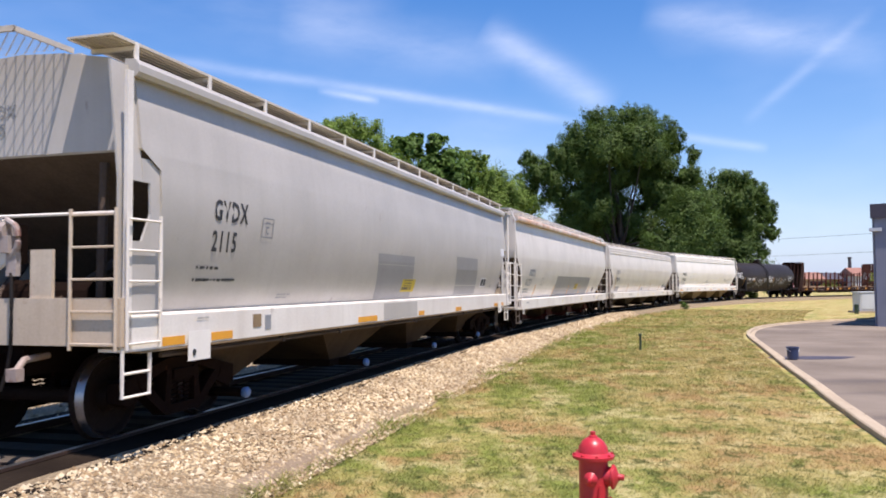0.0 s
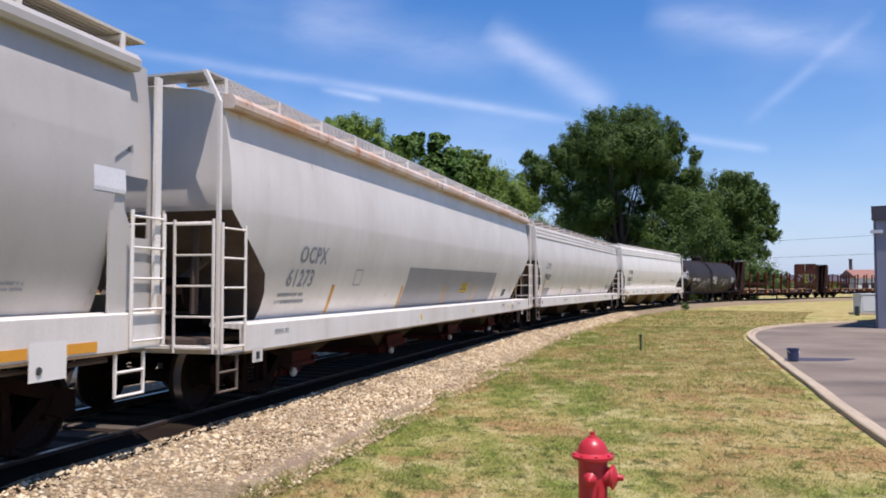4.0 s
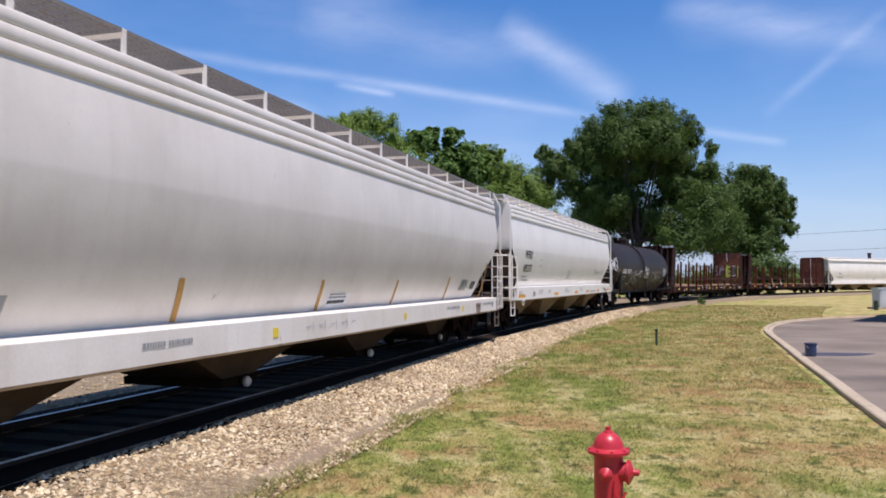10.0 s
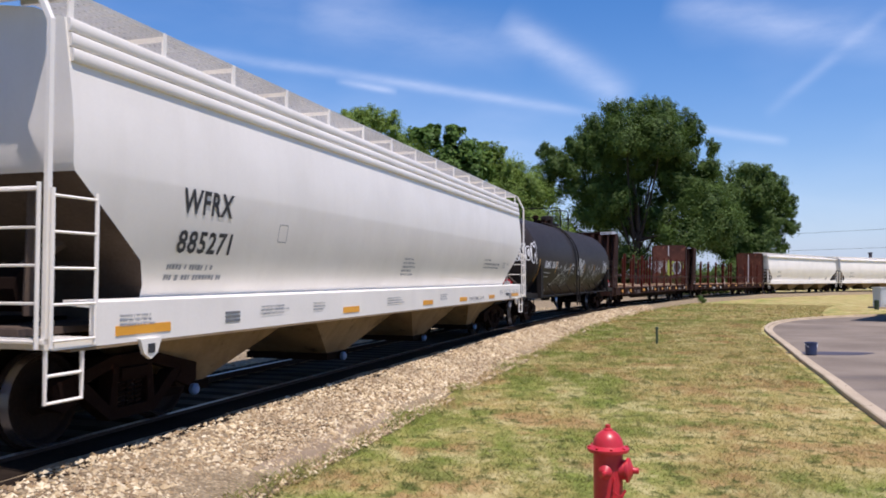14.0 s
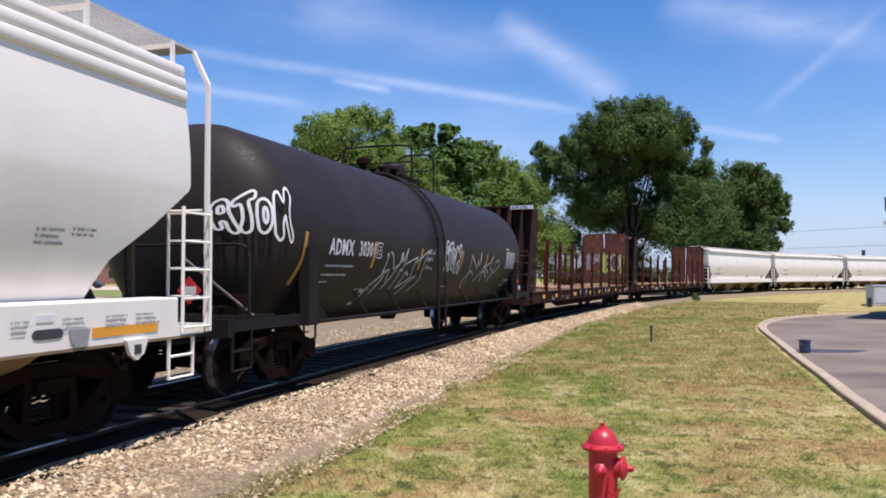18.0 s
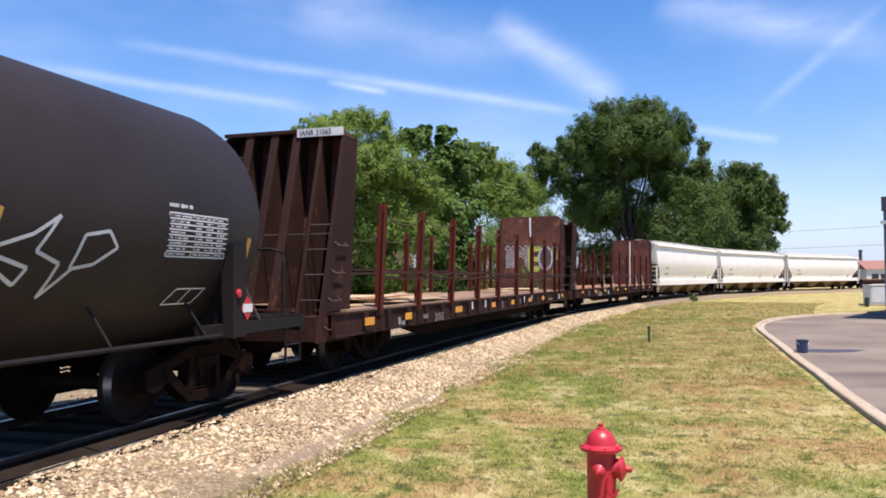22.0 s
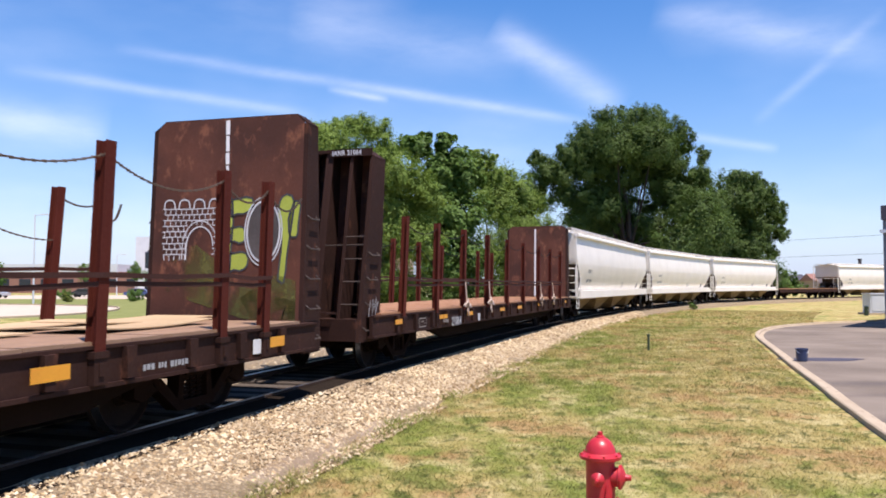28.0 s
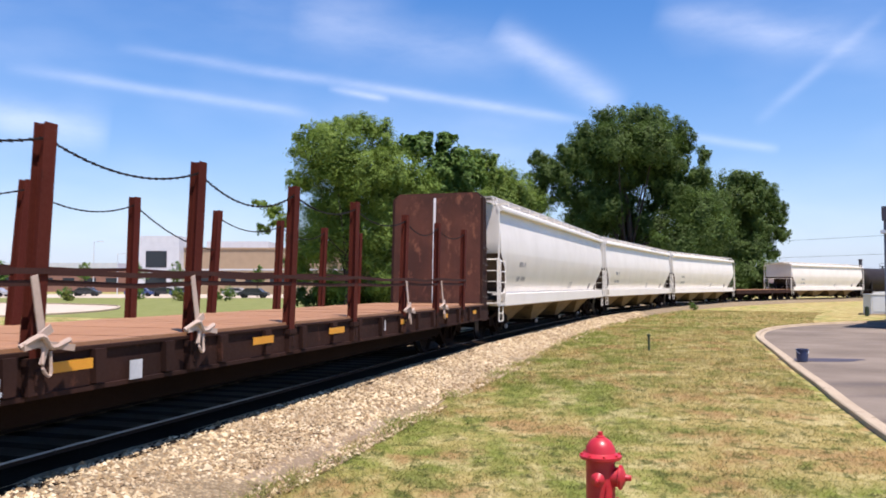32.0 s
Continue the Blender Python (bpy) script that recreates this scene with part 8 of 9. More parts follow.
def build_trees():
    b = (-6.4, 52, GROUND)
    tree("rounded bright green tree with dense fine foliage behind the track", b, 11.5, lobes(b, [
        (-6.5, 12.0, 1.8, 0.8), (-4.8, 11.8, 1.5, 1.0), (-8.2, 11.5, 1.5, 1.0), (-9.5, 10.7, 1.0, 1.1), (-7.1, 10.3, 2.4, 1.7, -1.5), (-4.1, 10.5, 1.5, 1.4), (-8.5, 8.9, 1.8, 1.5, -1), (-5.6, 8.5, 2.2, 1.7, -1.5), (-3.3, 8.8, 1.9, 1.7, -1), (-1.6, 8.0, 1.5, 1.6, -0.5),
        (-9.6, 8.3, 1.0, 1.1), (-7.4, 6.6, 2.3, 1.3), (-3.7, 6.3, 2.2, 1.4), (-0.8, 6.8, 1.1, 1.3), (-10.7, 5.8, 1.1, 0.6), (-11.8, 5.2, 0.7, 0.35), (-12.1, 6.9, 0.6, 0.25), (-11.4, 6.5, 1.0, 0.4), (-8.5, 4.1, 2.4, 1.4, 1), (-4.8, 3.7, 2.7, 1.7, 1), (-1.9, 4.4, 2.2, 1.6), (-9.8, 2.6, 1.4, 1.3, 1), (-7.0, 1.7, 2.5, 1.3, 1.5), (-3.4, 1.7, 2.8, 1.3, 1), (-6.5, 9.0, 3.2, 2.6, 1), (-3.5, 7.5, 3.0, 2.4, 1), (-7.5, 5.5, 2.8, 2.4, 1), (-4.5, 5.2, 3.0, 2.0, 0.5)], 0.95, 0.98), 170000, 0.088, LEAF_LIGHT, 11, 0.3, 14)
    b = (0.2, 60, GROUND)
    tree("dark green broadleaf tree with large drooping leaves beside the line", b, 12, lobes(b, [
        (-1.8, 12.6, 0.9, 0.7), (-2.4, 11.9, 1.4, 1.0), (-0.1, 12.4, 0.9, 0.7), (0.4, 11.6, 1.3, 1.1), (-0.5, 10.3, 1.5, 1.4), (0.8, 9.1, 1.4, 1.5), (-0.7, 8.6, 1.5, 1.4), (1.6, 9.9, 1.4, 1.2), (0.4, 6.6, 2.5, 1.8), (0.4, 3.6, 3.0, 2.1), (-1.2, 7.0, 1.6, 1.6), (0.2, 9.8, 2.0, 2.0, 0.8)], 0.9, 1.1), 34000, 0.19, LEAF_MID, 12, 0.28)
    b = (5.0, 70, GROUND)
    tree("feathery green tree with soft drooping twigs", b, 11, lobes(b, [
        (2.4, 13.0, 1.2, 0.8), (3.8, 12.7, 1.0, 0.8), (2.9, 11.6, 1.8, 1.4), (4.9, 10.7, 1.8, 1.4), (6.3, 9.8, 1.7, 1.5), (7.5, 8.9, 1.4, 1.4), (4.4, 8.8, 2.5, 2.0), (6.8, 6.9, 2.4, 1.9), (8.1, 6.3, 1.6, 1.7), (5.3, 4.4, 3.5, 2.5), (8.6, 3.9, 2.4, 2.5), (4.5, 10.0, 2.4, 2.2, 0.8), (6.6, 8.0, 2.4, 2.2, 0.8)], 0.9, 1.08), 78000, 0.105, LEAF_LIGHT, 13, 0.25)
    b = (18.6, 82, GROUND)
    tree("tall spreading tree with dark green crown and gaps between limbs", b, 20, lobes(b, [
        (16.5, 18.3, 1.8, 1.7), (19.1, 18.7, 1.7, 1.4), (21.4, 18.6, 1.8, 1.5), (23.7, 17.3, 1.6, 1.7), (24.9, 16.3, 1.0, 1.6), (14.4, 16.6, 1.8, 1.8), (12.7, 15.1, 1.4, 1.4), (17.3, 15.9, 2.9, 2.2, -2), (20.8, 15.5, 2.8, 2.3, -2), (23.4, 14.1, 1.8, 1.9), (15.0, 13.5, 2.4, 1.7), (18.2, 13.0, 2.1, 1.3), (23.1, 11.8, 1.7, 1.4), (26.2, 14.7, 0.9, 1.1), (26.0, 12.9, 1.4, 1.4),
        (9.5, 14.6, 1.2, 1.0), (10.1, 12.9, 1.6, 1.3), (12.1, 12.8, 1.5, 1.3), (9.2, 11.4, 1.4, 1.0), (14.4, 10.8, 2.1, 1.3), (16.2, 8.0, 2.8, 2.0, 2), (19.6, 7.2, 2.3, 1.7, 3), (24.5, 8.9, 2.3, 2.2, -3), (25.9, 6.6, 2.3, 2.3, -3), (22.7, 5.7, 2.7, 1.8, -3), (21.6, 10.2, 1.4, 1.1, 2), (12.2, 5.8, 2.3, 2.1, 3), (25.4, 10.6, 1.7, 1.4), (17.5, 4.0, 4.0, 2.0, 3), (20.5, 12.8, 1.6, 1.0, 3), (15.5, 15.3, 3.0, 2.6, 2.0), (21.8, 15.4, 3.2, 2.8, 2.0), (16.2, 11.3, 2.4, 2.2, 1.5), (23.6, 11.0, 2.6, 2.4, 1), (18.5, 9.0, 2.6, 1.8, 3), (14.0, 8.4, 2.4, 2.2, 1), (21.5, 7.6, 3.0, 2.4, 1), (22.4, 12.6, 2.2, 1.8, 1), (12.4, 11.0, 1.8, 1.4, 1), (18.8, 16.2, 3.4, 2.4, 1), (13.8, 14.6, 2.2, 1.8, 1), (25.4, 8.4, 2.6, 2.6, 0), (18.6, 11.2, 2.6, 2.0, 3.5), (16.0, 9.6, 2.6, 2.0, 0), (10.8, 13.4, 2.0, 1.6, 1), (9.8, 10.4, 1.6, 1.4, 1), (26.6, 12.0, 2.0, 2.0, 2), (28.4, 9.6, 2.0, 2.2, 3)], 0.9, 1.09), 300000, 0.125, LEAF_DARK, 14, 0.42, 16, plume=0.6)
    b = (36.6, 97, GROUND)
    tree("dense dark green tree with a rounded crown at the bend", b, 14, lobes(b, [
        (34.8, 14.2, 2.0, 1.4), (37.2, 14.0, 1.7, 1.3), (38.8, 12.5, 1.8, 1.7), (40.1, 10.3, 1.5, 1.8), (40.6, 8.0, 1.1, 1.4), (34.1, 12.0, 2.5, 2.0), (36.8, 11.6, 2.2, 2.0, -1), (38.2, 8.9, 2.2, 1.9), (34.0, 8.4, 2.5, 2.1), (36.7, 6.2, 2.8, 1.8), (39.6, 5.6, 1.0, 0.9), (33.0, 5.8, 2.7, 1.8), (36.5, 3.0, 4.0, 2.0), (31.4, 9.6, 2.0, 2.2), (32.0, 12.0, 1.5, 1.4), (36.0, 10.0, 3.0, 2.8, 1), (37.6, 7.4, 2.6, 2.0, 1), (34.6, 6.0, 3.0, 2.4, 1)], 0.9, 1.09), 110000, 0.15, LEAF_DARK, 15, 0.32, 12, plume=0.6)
    # shady undergrowth below the trees
    rnd = random.Random(21)
    for k in range(8):
        x, y, w, h = -8.6 + 1.75 * k + rnd.uniform(-0.4, 0.4), 54.5 + 0.9 * k + rnd.uniform(-0.8, 0.8), rnd.uniform(1.3, 1.8), rnd.uniform(1.2, 1.8)
        b = (x, y, GROUND)
        tree("dark green undergrowth in the shade of the trees", b, h * 1.6, lobes(b, [(x, h * 0.7, w, h), (x - w * 0.6, h * 0.5, w * 0.7, h * 0.7), (x + w * 0.6, h * 0.5, w * 0.7, h * 0.8)]), 3600, 0.12, LEAF_DARK, 150 + k, 0.1, 3, "bush")
    for k in range(9):
        x, y, w, h = 13.0 + 2.9 * k + rnd.uniform(-0.5, 0.5), 85.5 + 1.3 * k + rnd.uniform(-1, 1), rnd.uniform(1.9, 2.6), rnd.uniform(1.5, 2.3)
        b = (x, y, GROUND)
        tree("dark green undergrowth in the shade of the trees", b, h * 1.6, lobes(b, [(x, h * 0.7, w, h), (x - w * 0.6, h * 0.5, w * 0.7, h * 0.7), (x + w * 0.6, h * 0.5, w * 0.7, h * 0.8)]), 3600, 0.17, LEAF_DARK, 130 + k, 0.1, 3, "bush")
    for k, (x, y, w, h, leaf) in enumerate(((47.5, 112, 2.6, 1.8, LEAF_MID), (90.8, 184, 2.4, 1.2, LEAF_YELLOW), (60, 165, 3.5, 2.4, LEAF_MID), (44, 130, 3.2, 3.0, LEAF_DARK))):
        b = (x, y, GROUND)
        tree("low green bush beyond the bend", b, h * 1.6, lobes(b, [(x, h, w, h), (x - w * 0.5, h * 0.7, w * 0.6, h * 0.7), (x + w * 0.6, h * 0.6, w * 0.6, h * 0.6)]), 1800, 0.24, leaf, 30 + k, 0.12, 3, "bush")
    # shrubs and young trees before the offices
    rnd = random.Random(4)
    for k in range(11):
        x, y, r = -57 + 3.1 * k + rnd.uniform(-0.8, 0.8), 100 + rnd.uniform(-6, 8), rnd.uniform(0.6, 1.3)
        b = (x, y, GROUND)
        tree("small clipped shrub on the far lawn", b, r * 1.5, lobes(b, [(x, GROUND + r * 0.8, r, r * 0.8), (x + r * 0.5, GROUND + r * 0.6, r * 0.7, r * 0.6)]), 500, 0.14, LEAF_YELLOW if k % 4 == 0 else LEAF_MID, 50 + k, 0.06, 2, "shrub")
    for k, (x, y, h) in enumerate(((-52, 93, 4.5), (-80, 140, 6), (-63, 140, 6), (-57, 148, 7), (-46.5, 138, 6), (-38, 120, 4.5), (-30, 128, 5))):
        b = (x, y, GROUND)
        tree("young street tree on the far lawn", b, h, lobes(b, [(x, h * 0.7, h * 0.24, h * 0.27), (x + 0.4, h * 0.5, h * 0.26, h * 0.2), (x - 0.5, h * 0.55, h * 0.2, h * 0.2)]), 900, 0.2, LEAF_MID, 70 + k, 0.1, 3)
    # small bush at the gravel's edge
    x, y, _ = line(58.5, -2.3)
    b = (x, y, GROUND)
    tree("small weed bush at the edge of the gravel", b, 0.5, lobes(b, [(x, 0.0, 0.35, 0.32), (x + 0.2, -0.15, 0.3, 0.2)]), 300, 0.07, LEAF_MID, 90, 0.02, 2, "weed")


def window_unit(parent, x0, x1, y, z0, z1):
    """A window in a wall that faces -y: glass set back in a frame."""
    w = part("window", Geo().box(x0, x1, y - 0.05, y + 0.03, z0, z1), ROOFDARK, parent)
    part("pane", Geo().box(x0 + 0.08, x1 - 0.08, y - 0.07, y - 0.04, z0 + 0.08, z1 - 0.08), GLASS, w)


def build_offices():
    o = thing("office_building", "low tan office building with a pale glazed entrance tower", "building")
    y = 162
    part("wall", Geo().box(-54.5, -8, y, y + 40, GROUND, 8.7), TANWALL, o)
    part("parapet", Geo().box(-54.7, -7.8, y - 0.2, y + 40.2, 8.7, 9.0), TANWALL, o)
    part("tower", Geo().box(-61.5, -53.0, y - 3, y + 12, GROUND, 11.2), PALEWALL, o, "pale grey entrance tower")
    part("roof_box", Geo().box(-52, -38.5, y + 12, y + 26, 9.0, 10.9), PALEWALL, o, "white rooftop plant screen")
    window_unit(o, -59.6, -55.4, y - 3, 4.9, 8.2)
    window_unit(o, -59.6, -55.4, y - 3, 0.2, 3.6)
    for k in range(9):
        window_unit(o, -50.5 + 5.0 * k, -47.4 + 5.0 * k, y, 1.6, 3.8)
    part("band", Geo().box(-54.6, -8, y - 0.06, y, 4.4, 4.7), PALEWALL, o)
    s = thing("shop_building", "long low brick building with a pale upper band", "building")
    part("wall", Geo().box(-140, -78, 205, 240, GROUND, 5.0), BRICKFAR, s)
    part("upper_band", Geo().box(-128, -84, 204.6, 240, 5.0, 7.0), PALEWALL, s)
    for k in range(8):
        window_unit(s, -120 + 5.5 * k, -117 + 5.5 * k, 205, 1.2, 3.2)
    lot = Geo()
    pts = spread([(-62, 40, 0), (-36, 42, 0), (-27.5, 48, 0), (-25.2, 56, 0), (-27, 66, 0), (-33, 76, 0), (-50, 84, 0), (-85, 88, 0)], 5)
    lot.add([(p[0], p[1], GROUND + 0.012) for p in pts] + [(-120, 88, GROUND + 0.012), (-120, 40, GROUND + 0.012)], [tuple(range(len(pts) + 2))])
    solid("side_road", lot, PALEGROUND, "pale concrete road turning behind the railway", "road", "structure")
    k = Geo()
    for p, q in zip(pts, pts[1:]):
        d = (Vector(q) - Vector(p)).normalized()
        n = Vector((-d.y, d.x, 0)) * 0.16
        a, b = Vector(p), Vector(q)
        k.add([(v.x, v.y, z) for z in (GROUND, GROUND + 0.12) for v in (a, b, b - n, a - n)], [(4, 5, 6, 7), (0, 1, 5, 4), (3, 7, 6, 2)])
    solid("side_road_kerb", k, CONCRETE, "pale concrete kerb of the side road", "kerb", "structure")
    far = Geo()
    ring = [(-120, 112), (-60, 66), (-30, 50), (-12, 46), (6, 60), (6, 117.9), (-120, 117.9)]
    far.add([(x, y, GROUND + 0.004) for x, y in ring], [tuple(range(len(ring)))])
    solid("far_lawn", far, FARLAWN, "watered green lawn before the offices", "lawn", "structure")
    solid("office_car_park", Geo().box(-130, 4, 118, 160, GROUND - 0.2, GROUND + 0.01), PALEGROUND, "pale concrete car park before the offices", "pavement", "structure")


def parked_car(label, at, colour):
    c = thing("parked_car", label, "car", "parked cars", at=at)
    g = Geo().prism([(-2.2, 0.35), (2.2, 0.35), (2.2, 0.75), (1.5, 0.9), (0.8, 1.42), (-1.0, 1.46), (-1.7, 0.98), (-2.25, 0.85)], -0.88, 0.88, "y")
    part("body", g, colour, c)
    part("side_glass", Geo().prism([(1.25, 0.92), (0.72, 1.34), (-0.92, 1.38), (-1.45, 0.96)], -0.89, 0.89, "y"), GLASS, c)
    for x in (-1.4, 1.35):
        for y in (-0.8, 0.8):
            part("wheel", Geo().lathe([(0.2, -0.1), (0.33, -0.1), (0.33, 0.1), (0.2, 0.1)], 14, pose(x, y, 0.33, 90, 0, 0)), DARK, c)


def lamp_post(at, h):
    p = thing("street_lamp", "tall grey car park lamp post", "street lamp", "lamp posts", at=at)
    part("pole", Geo().tube([(0, 0, 0), (0, 0, h)], 0.11, 8, 0.07), CABINET, p)
    part("arm", Geo().tube([(0, 0, h - 0.1), (1.0, 0, h)], 0.05, 6), CABINET, p)
    part("lamp_head", Geo().box(0.7, 1.6, -0.18, 0.18, h - 0.06, h + 0.08), CABINET, p)


def build_surroundings():
    build_offices()
    for k, (x, y, col, rz) in enumerate(((-50, 131, CARBLUE, 10), (-46.5, 133, CARDARK, 8), (-43, 132, CARBLUE, 5), (-72, 128, CARSILVER, 0), (-28.2, 118, CARDARK, 0), (-60, 134, CARDARK, 4), (-35, 134, CARSILVER, 0))):
        parked_car(("dark blue", "black", "blue", "silver", "black", "dark grey", "silver")[k] + " car parked before the offices", pose(x, y, GROUND + 0.01, 0, 0, rz), col)
    lamp_post(pose(-45.2, 88, GROUND), 9.8)
    lamp_post(pose(-62, 141, GROUND + 0.01), 9.5)
    lamp_post(pose(-59, 144, GROUND + 0.01), 7.5)
    # building at the car park's far edge, only its corner comes into view
    b = thing("workshop_building", "grey painted building with a dark roof edge beside the car park", "building", at=pose(20.15, 36.7, 0, 0, 0, -38))
    part("wall", Geo().box(0, 26, 0, 14, GROUND, 4.55), GREYWALL, b)
    part("roof_edge", Geo().box(-0.15, 26.2, -0.15, 14.2, 4.55, 5.2), ROOFDARK, b)
    part("wall_cap", Geo().box(-0.2, 0.3, -0.2, 0.2, 3.95, 4.1), PALEWALL, b)
    part("down_pipe", Geo().tube([(-0.08, 0.3, GROUND), (-0.08, 0.3, 4.55)], 0.07, 8), GREYWALL, b)
    c = thing("utility_cabinet", "pale grey utility cabinet standing on the grass", "cabinet", at=pose(28.9, 54, GROUND))
    part("body", Geo().box(-0.65, 0.65, -0.5, 0.5, 0.12, 1.35), CABINET, c)
    part("door", Geo().box(-0.56, 0.56, -0.53, -0.5, 0.25, 1.25), CABINET, c)
    part("plinth", Geo().box(-0.9, 0.9, -0.65, 0.65, 0, 0.12), CONCRETE, c)
    part("lid", Geo().box(-0.7, 0.7, -0.56, 0.56, 1.35, 1.42), CABINET, c)
    solid("marker_post", Geo().tube([(0, 0, 0), (0, 0, 0.55)], 0.14, 8).lathe([(0.14, 0.55), (0.16, 0.58), (0.05, 0.64)], 8), GREENPOST, "dark green marker post by the cabinet", "post", at=pose(27.2, 52, GROUND))
    solid("survey_post", Geo().tube([(0, 0, 0), (0, 0, 0.42)], 0.035, 8).lathe([(0.035, 0.42), (0.05, 0.44), (0.05, 0.5), (0.01, 0.52)], 8), GREENPOST, "short dark green marker post in the grass", "post", at=pose(6.2, 24.6, GROUND))
    g = Geo().lathe([(0.12, 0.0), (0.135, 0.02), (0.15, 0.30), (0.165, 0.31), (0.165, 0.33), (0.14, 0.335), (0.13, 0.06)], 18)
    p = thing("bucket", "dark blue plastic bucket standing by the kerb", "bucket", at=pose(9.32, 21.1, GROUND + 0.01))
    part("pail", g, BLUEPLASTIC, p)
    part("handle", Geo().tube(spread([(-0.16, 0, 0.3), (-0.1, -0.1, 0.22), (0.1, -0.1, 0.22), (0.16, 0, 0.3)], 4), 0.008, 5), CABINET, p)
    solid("drain_stain", Geo().add([(10.1 + 1.1 * math.cos(t) * (1 + 0.2 * math.sin(3 * t)), 21.6 + 0.5 * math.sin(t), GROUND + 0.011) for t in np.linspace(0, 6.28, 20)[:-1]], [tuple(range(19))]), ROOFDARK, "dark uneven patch on the asphalt beside the bucket", "stain", "structure")
    # distant houses, chimney and wires to the right of the trees
    for k, (x, y, w, d, h, m) in enumerate(((89.6, 190, 4.6, 7, 4.2, TANWALL), (95.0, 192, 4.4, 7, 4.1, BRICKFAR), (101.6, 188, 6.4, 8, 5.2, PALEWALL), (99, 235, 14, 9, 4.6, BRICKFAR), (84, 240, 9, 8, 4.8, TANWALL))):
        hs = thing("house", ("small tan house", "brick house with a pitched roof", "pale house with a dark roof", "long brick house", "tan house")[k] + " far behind the railway", "house")
        part("wall", Geo().box(x - w / 2, x + w / 2, y, y + d, GROUND, h * 0.6), m, hs)
        part("roof", Geo().prism([(y - 0.5, h * 0.6), (y + d + 0.5, h * 0.6), (y + d / 2, h)], x - w / 2 - 0.4, x + w / 2 + 0.4, "x"), ROOFDARK if k % 2 else BRICKFAR, hs)
        for j in range(3):
            window_unit(hs, x - w / 2 + 1.2 + j * w / 3, x - w / 2 + 2.8 + j * w / 3, y, 0.8, 2.0)
    ch = thing("chimney", "thin dark factory chimney on the horizon", "chimney", at=pose(111, 215, GROUND))
    part("stack", Geo().tube([(0, 0, 0), (0, 0, 8.6)], 0.5, 12, 0.42), ROOFDARK, ch)
    part("rim", Geo().tube([(0, 0, 8.6), (0, 0, 8.9)], 0.55, 12), ROOFDARK, ch)
    ends = []
    for x, y, h in ((30, 260, 13), (118, 150, 13.4)):
        p = thing("utility_pole", "timber pole carrying power lines", "pole", "power poles", at=pose(x, y, GROUND))
        part("mast", Geo().tube([(0, 0, 0), (0, 0, h + 1.2)], 0.17, 8, 0.11), BARK, p)
        part("cross_arm", Geo().box(-1.2, 1.2, -0.07, 0.07, h - 0.1, h + 0.1), BARK, p)
        ends.append((x, y, h))
    (x0, y0, h0), (x1, y1, h1) = ends
    for k, (dz, dx) in enumerate(((0.0, -1.0), (-4.0, 1.0))):
        pts = [(x0 + dx + (x1 - x0) * t, y0 + (y1 - y0) * t, GROUND + h0 + dz + (h1 - h0) * t - 2.4 * t * (1 - t)) for t in np.linspace(0, 1, 24)]
        solid("power_line", Geo().tube(pts, 0.032, 5), DARK, "thin dark power line sagging between poles", "cable", group="power lines")
    # dark woods on the far horizon
    rng = np.random.default_rng(21)
    blobs = [(float(x), 420.0 + float(rng.uniform(-20, 20)), GROUND + 3.0, float(rng.uniform(7, 12)), 6.0, float(rng.uniform(3, 6))) for x in np.arange(-330, 400, 11)]
    v, f = canopy(blobs, 15000, 0.9, 22)
    me = bpy.data.meshes.new("far_woods")
    me.from_pydata(v.tolist(), [], f.tolist())
    me.materials.append(LEAF_MID)
    tagged(new("far_woods", me), "low line of woods on the horizon", "woods", kind="stuff")


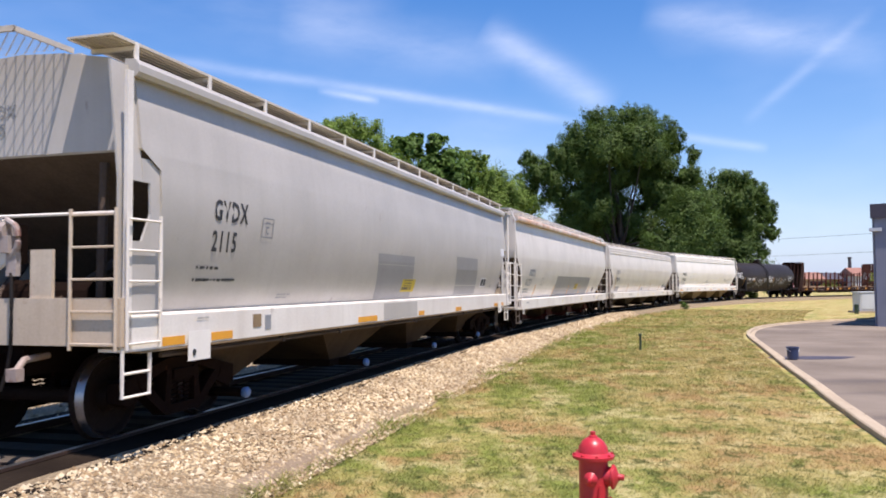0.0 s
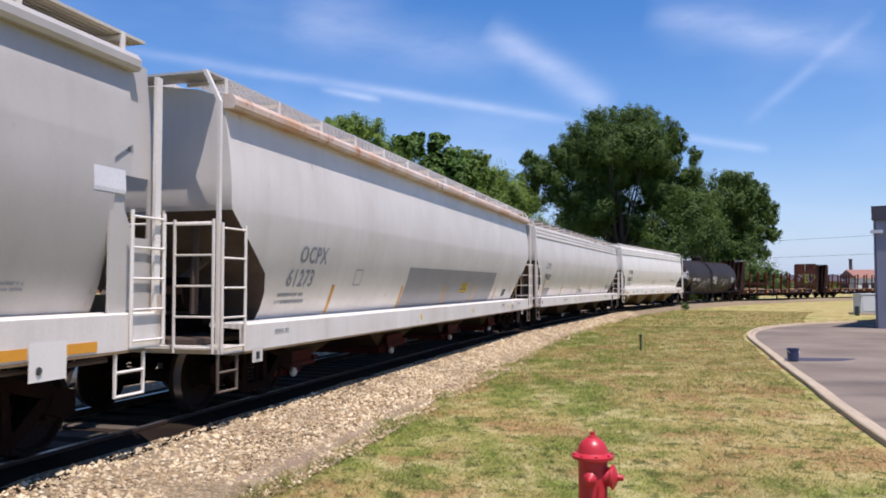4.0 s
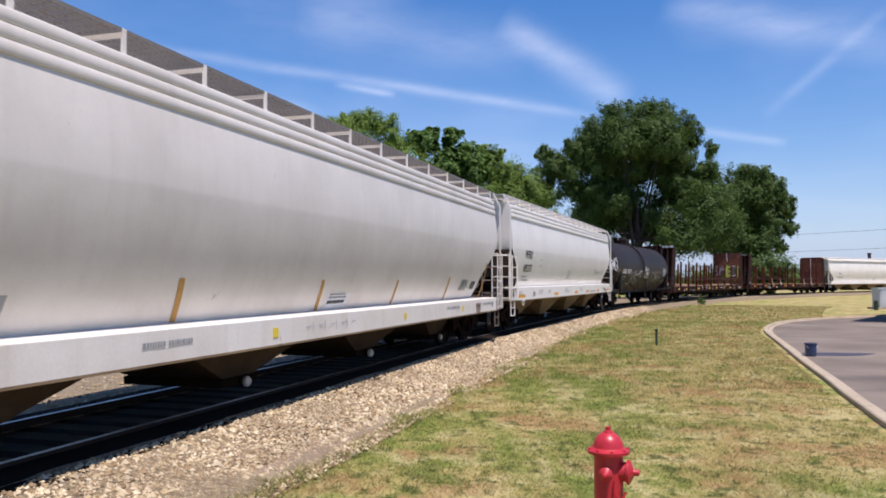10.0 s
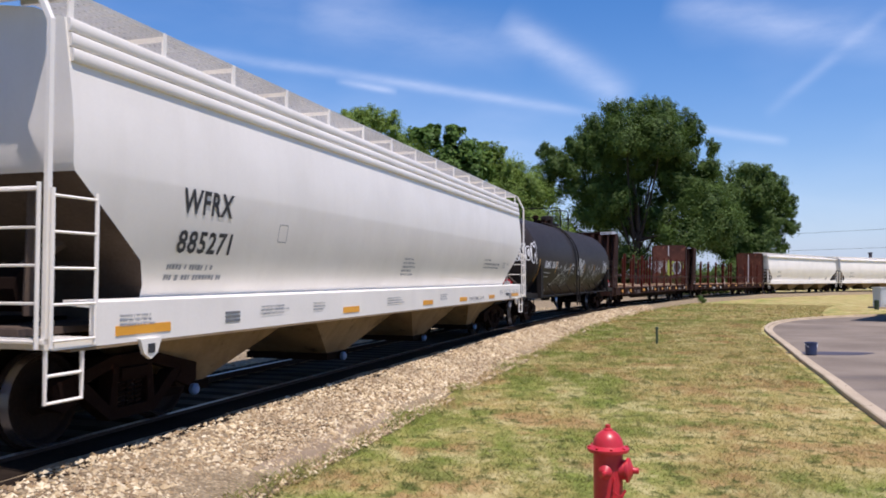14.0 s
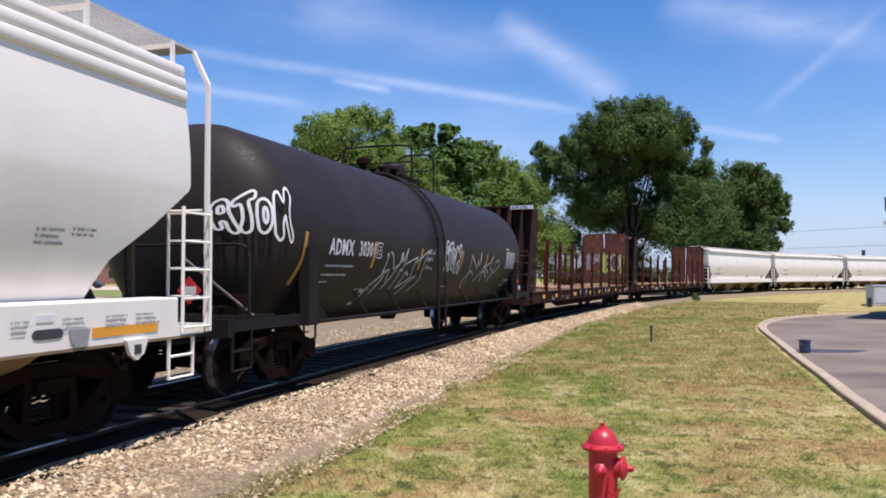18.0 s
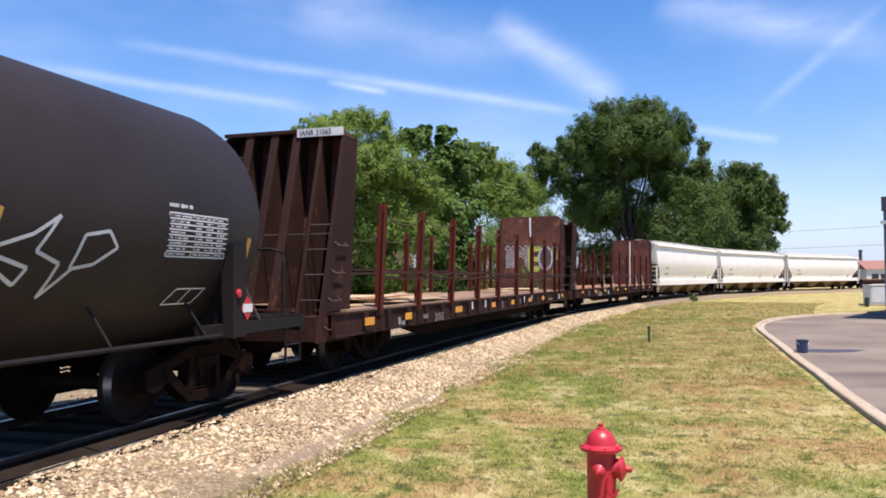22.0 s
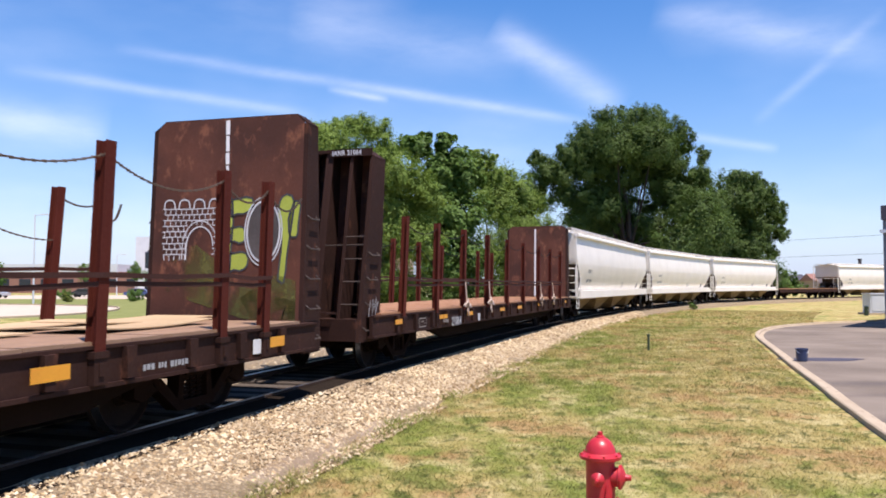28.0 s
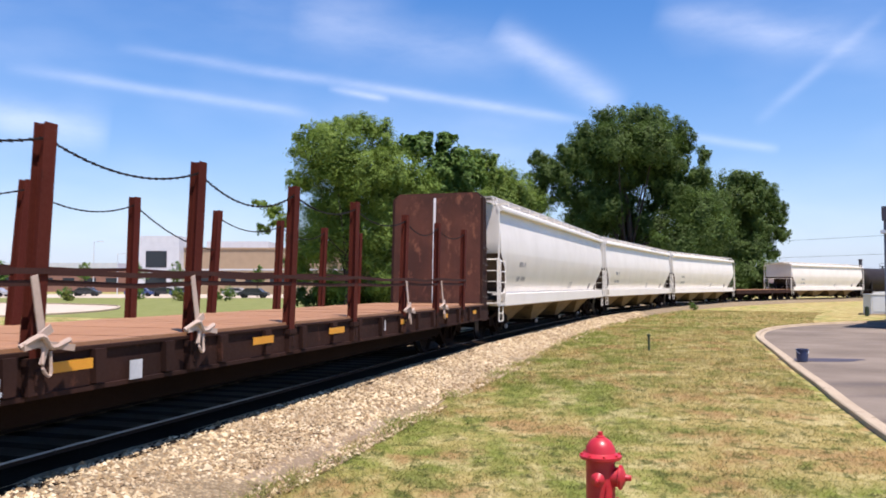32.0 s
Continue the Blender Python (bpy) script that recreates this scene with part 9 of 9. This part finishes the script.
# ---- movement ----
TRAVEL = [-68.1881038, -59.7542967, -51.2652384, -42.6223866, -33.8110794, -25.2218468, -16.8125498, -8.2321085, 0.0, 7.8773862, 15.5259370, 23.0489507, 30.6113592, 37.9497646, 44.8521746, 51.4269452, 57.61]


def travel_curve():
    y = np.array(TRAVEL) * SCALE
    n = len(y)
    A, b = np.zeros((n, n)), np.zeros(n)
    A[0, 0] = A[-1, -1] = 1
    for i in range(1, n - 1):
        A[i, i - 1:i + 2] = 1, 4, 1
        b[i] = 6 * (y[i - 1] - 2 * y[i] + y[i + 1]) / 4
    return y, np.linalg.solve(A, b)


TY, TM = travel_curve()


def travelled(t):
    """Metres that the train has gone at t seconds, from the middle of the clip."""
    i = min(int(t / 2), len(TY) - 2)
    u = t / 2 - i
    return float(TY[i] * (1 - u) + TY[i + 1] * u + 4 / 6 * (((1 - u) ** 3 - (1 - u)) * TM[i] + (u ** 3 - u) * TM[i + 1]))


def car_pose(centre, half, t):
    s = centre - travelled(t)
    x0, y0, _ = line(s - half)
    x1, y1, _ = line(s + half)
    return pose((x0 + x1) / 2, (y0 + y1) / 2, 0, 0, 0, math.degrees(math.atan2(y1 - y0, x1 - x0))), s


def motions():
    times = [0.0, 0.1, 0.25] + [i * 0.5 for i in range(1, 64)] + [31.75, 31.9, 32.0]
    spin = [i * 4 / 30 for i in range(241)]
    for key, (car, centre, half, tr, wh) in TRAIN.items():
        walk(car, [(t, car_pose(centre, half, t)[0]) for t in times])
        for k, truck in enumerate(tr):
            rows = []
            for t in [i * 2.0 for i in range(17)]:
                m, s = car_pose(centre, half, t)
                at = s + (half if k else -half)
                turn = math.degrees(heading(at)) - math.degrees(m.to_euler().z)
                rows.append((t, pose(half if k else -half, 0, 0, 0, 0, turn)))
            walk(truck, rows)
        for w in wh:
            home = w.matrix_basis.translation.copy()
            walk(w, [(t, pose(home.x, 0, WHEEL_R, 0, -math.degrees((travelled(min(t, 32.0)) - TY[0]) / WHEEL_R), 0)) for t in spin])


build_ground()
build_pavement()
build_track()
build_train()
build_hydrant()
build_trees()
build_surroundings()
build_stones()
build_grass()
motions()
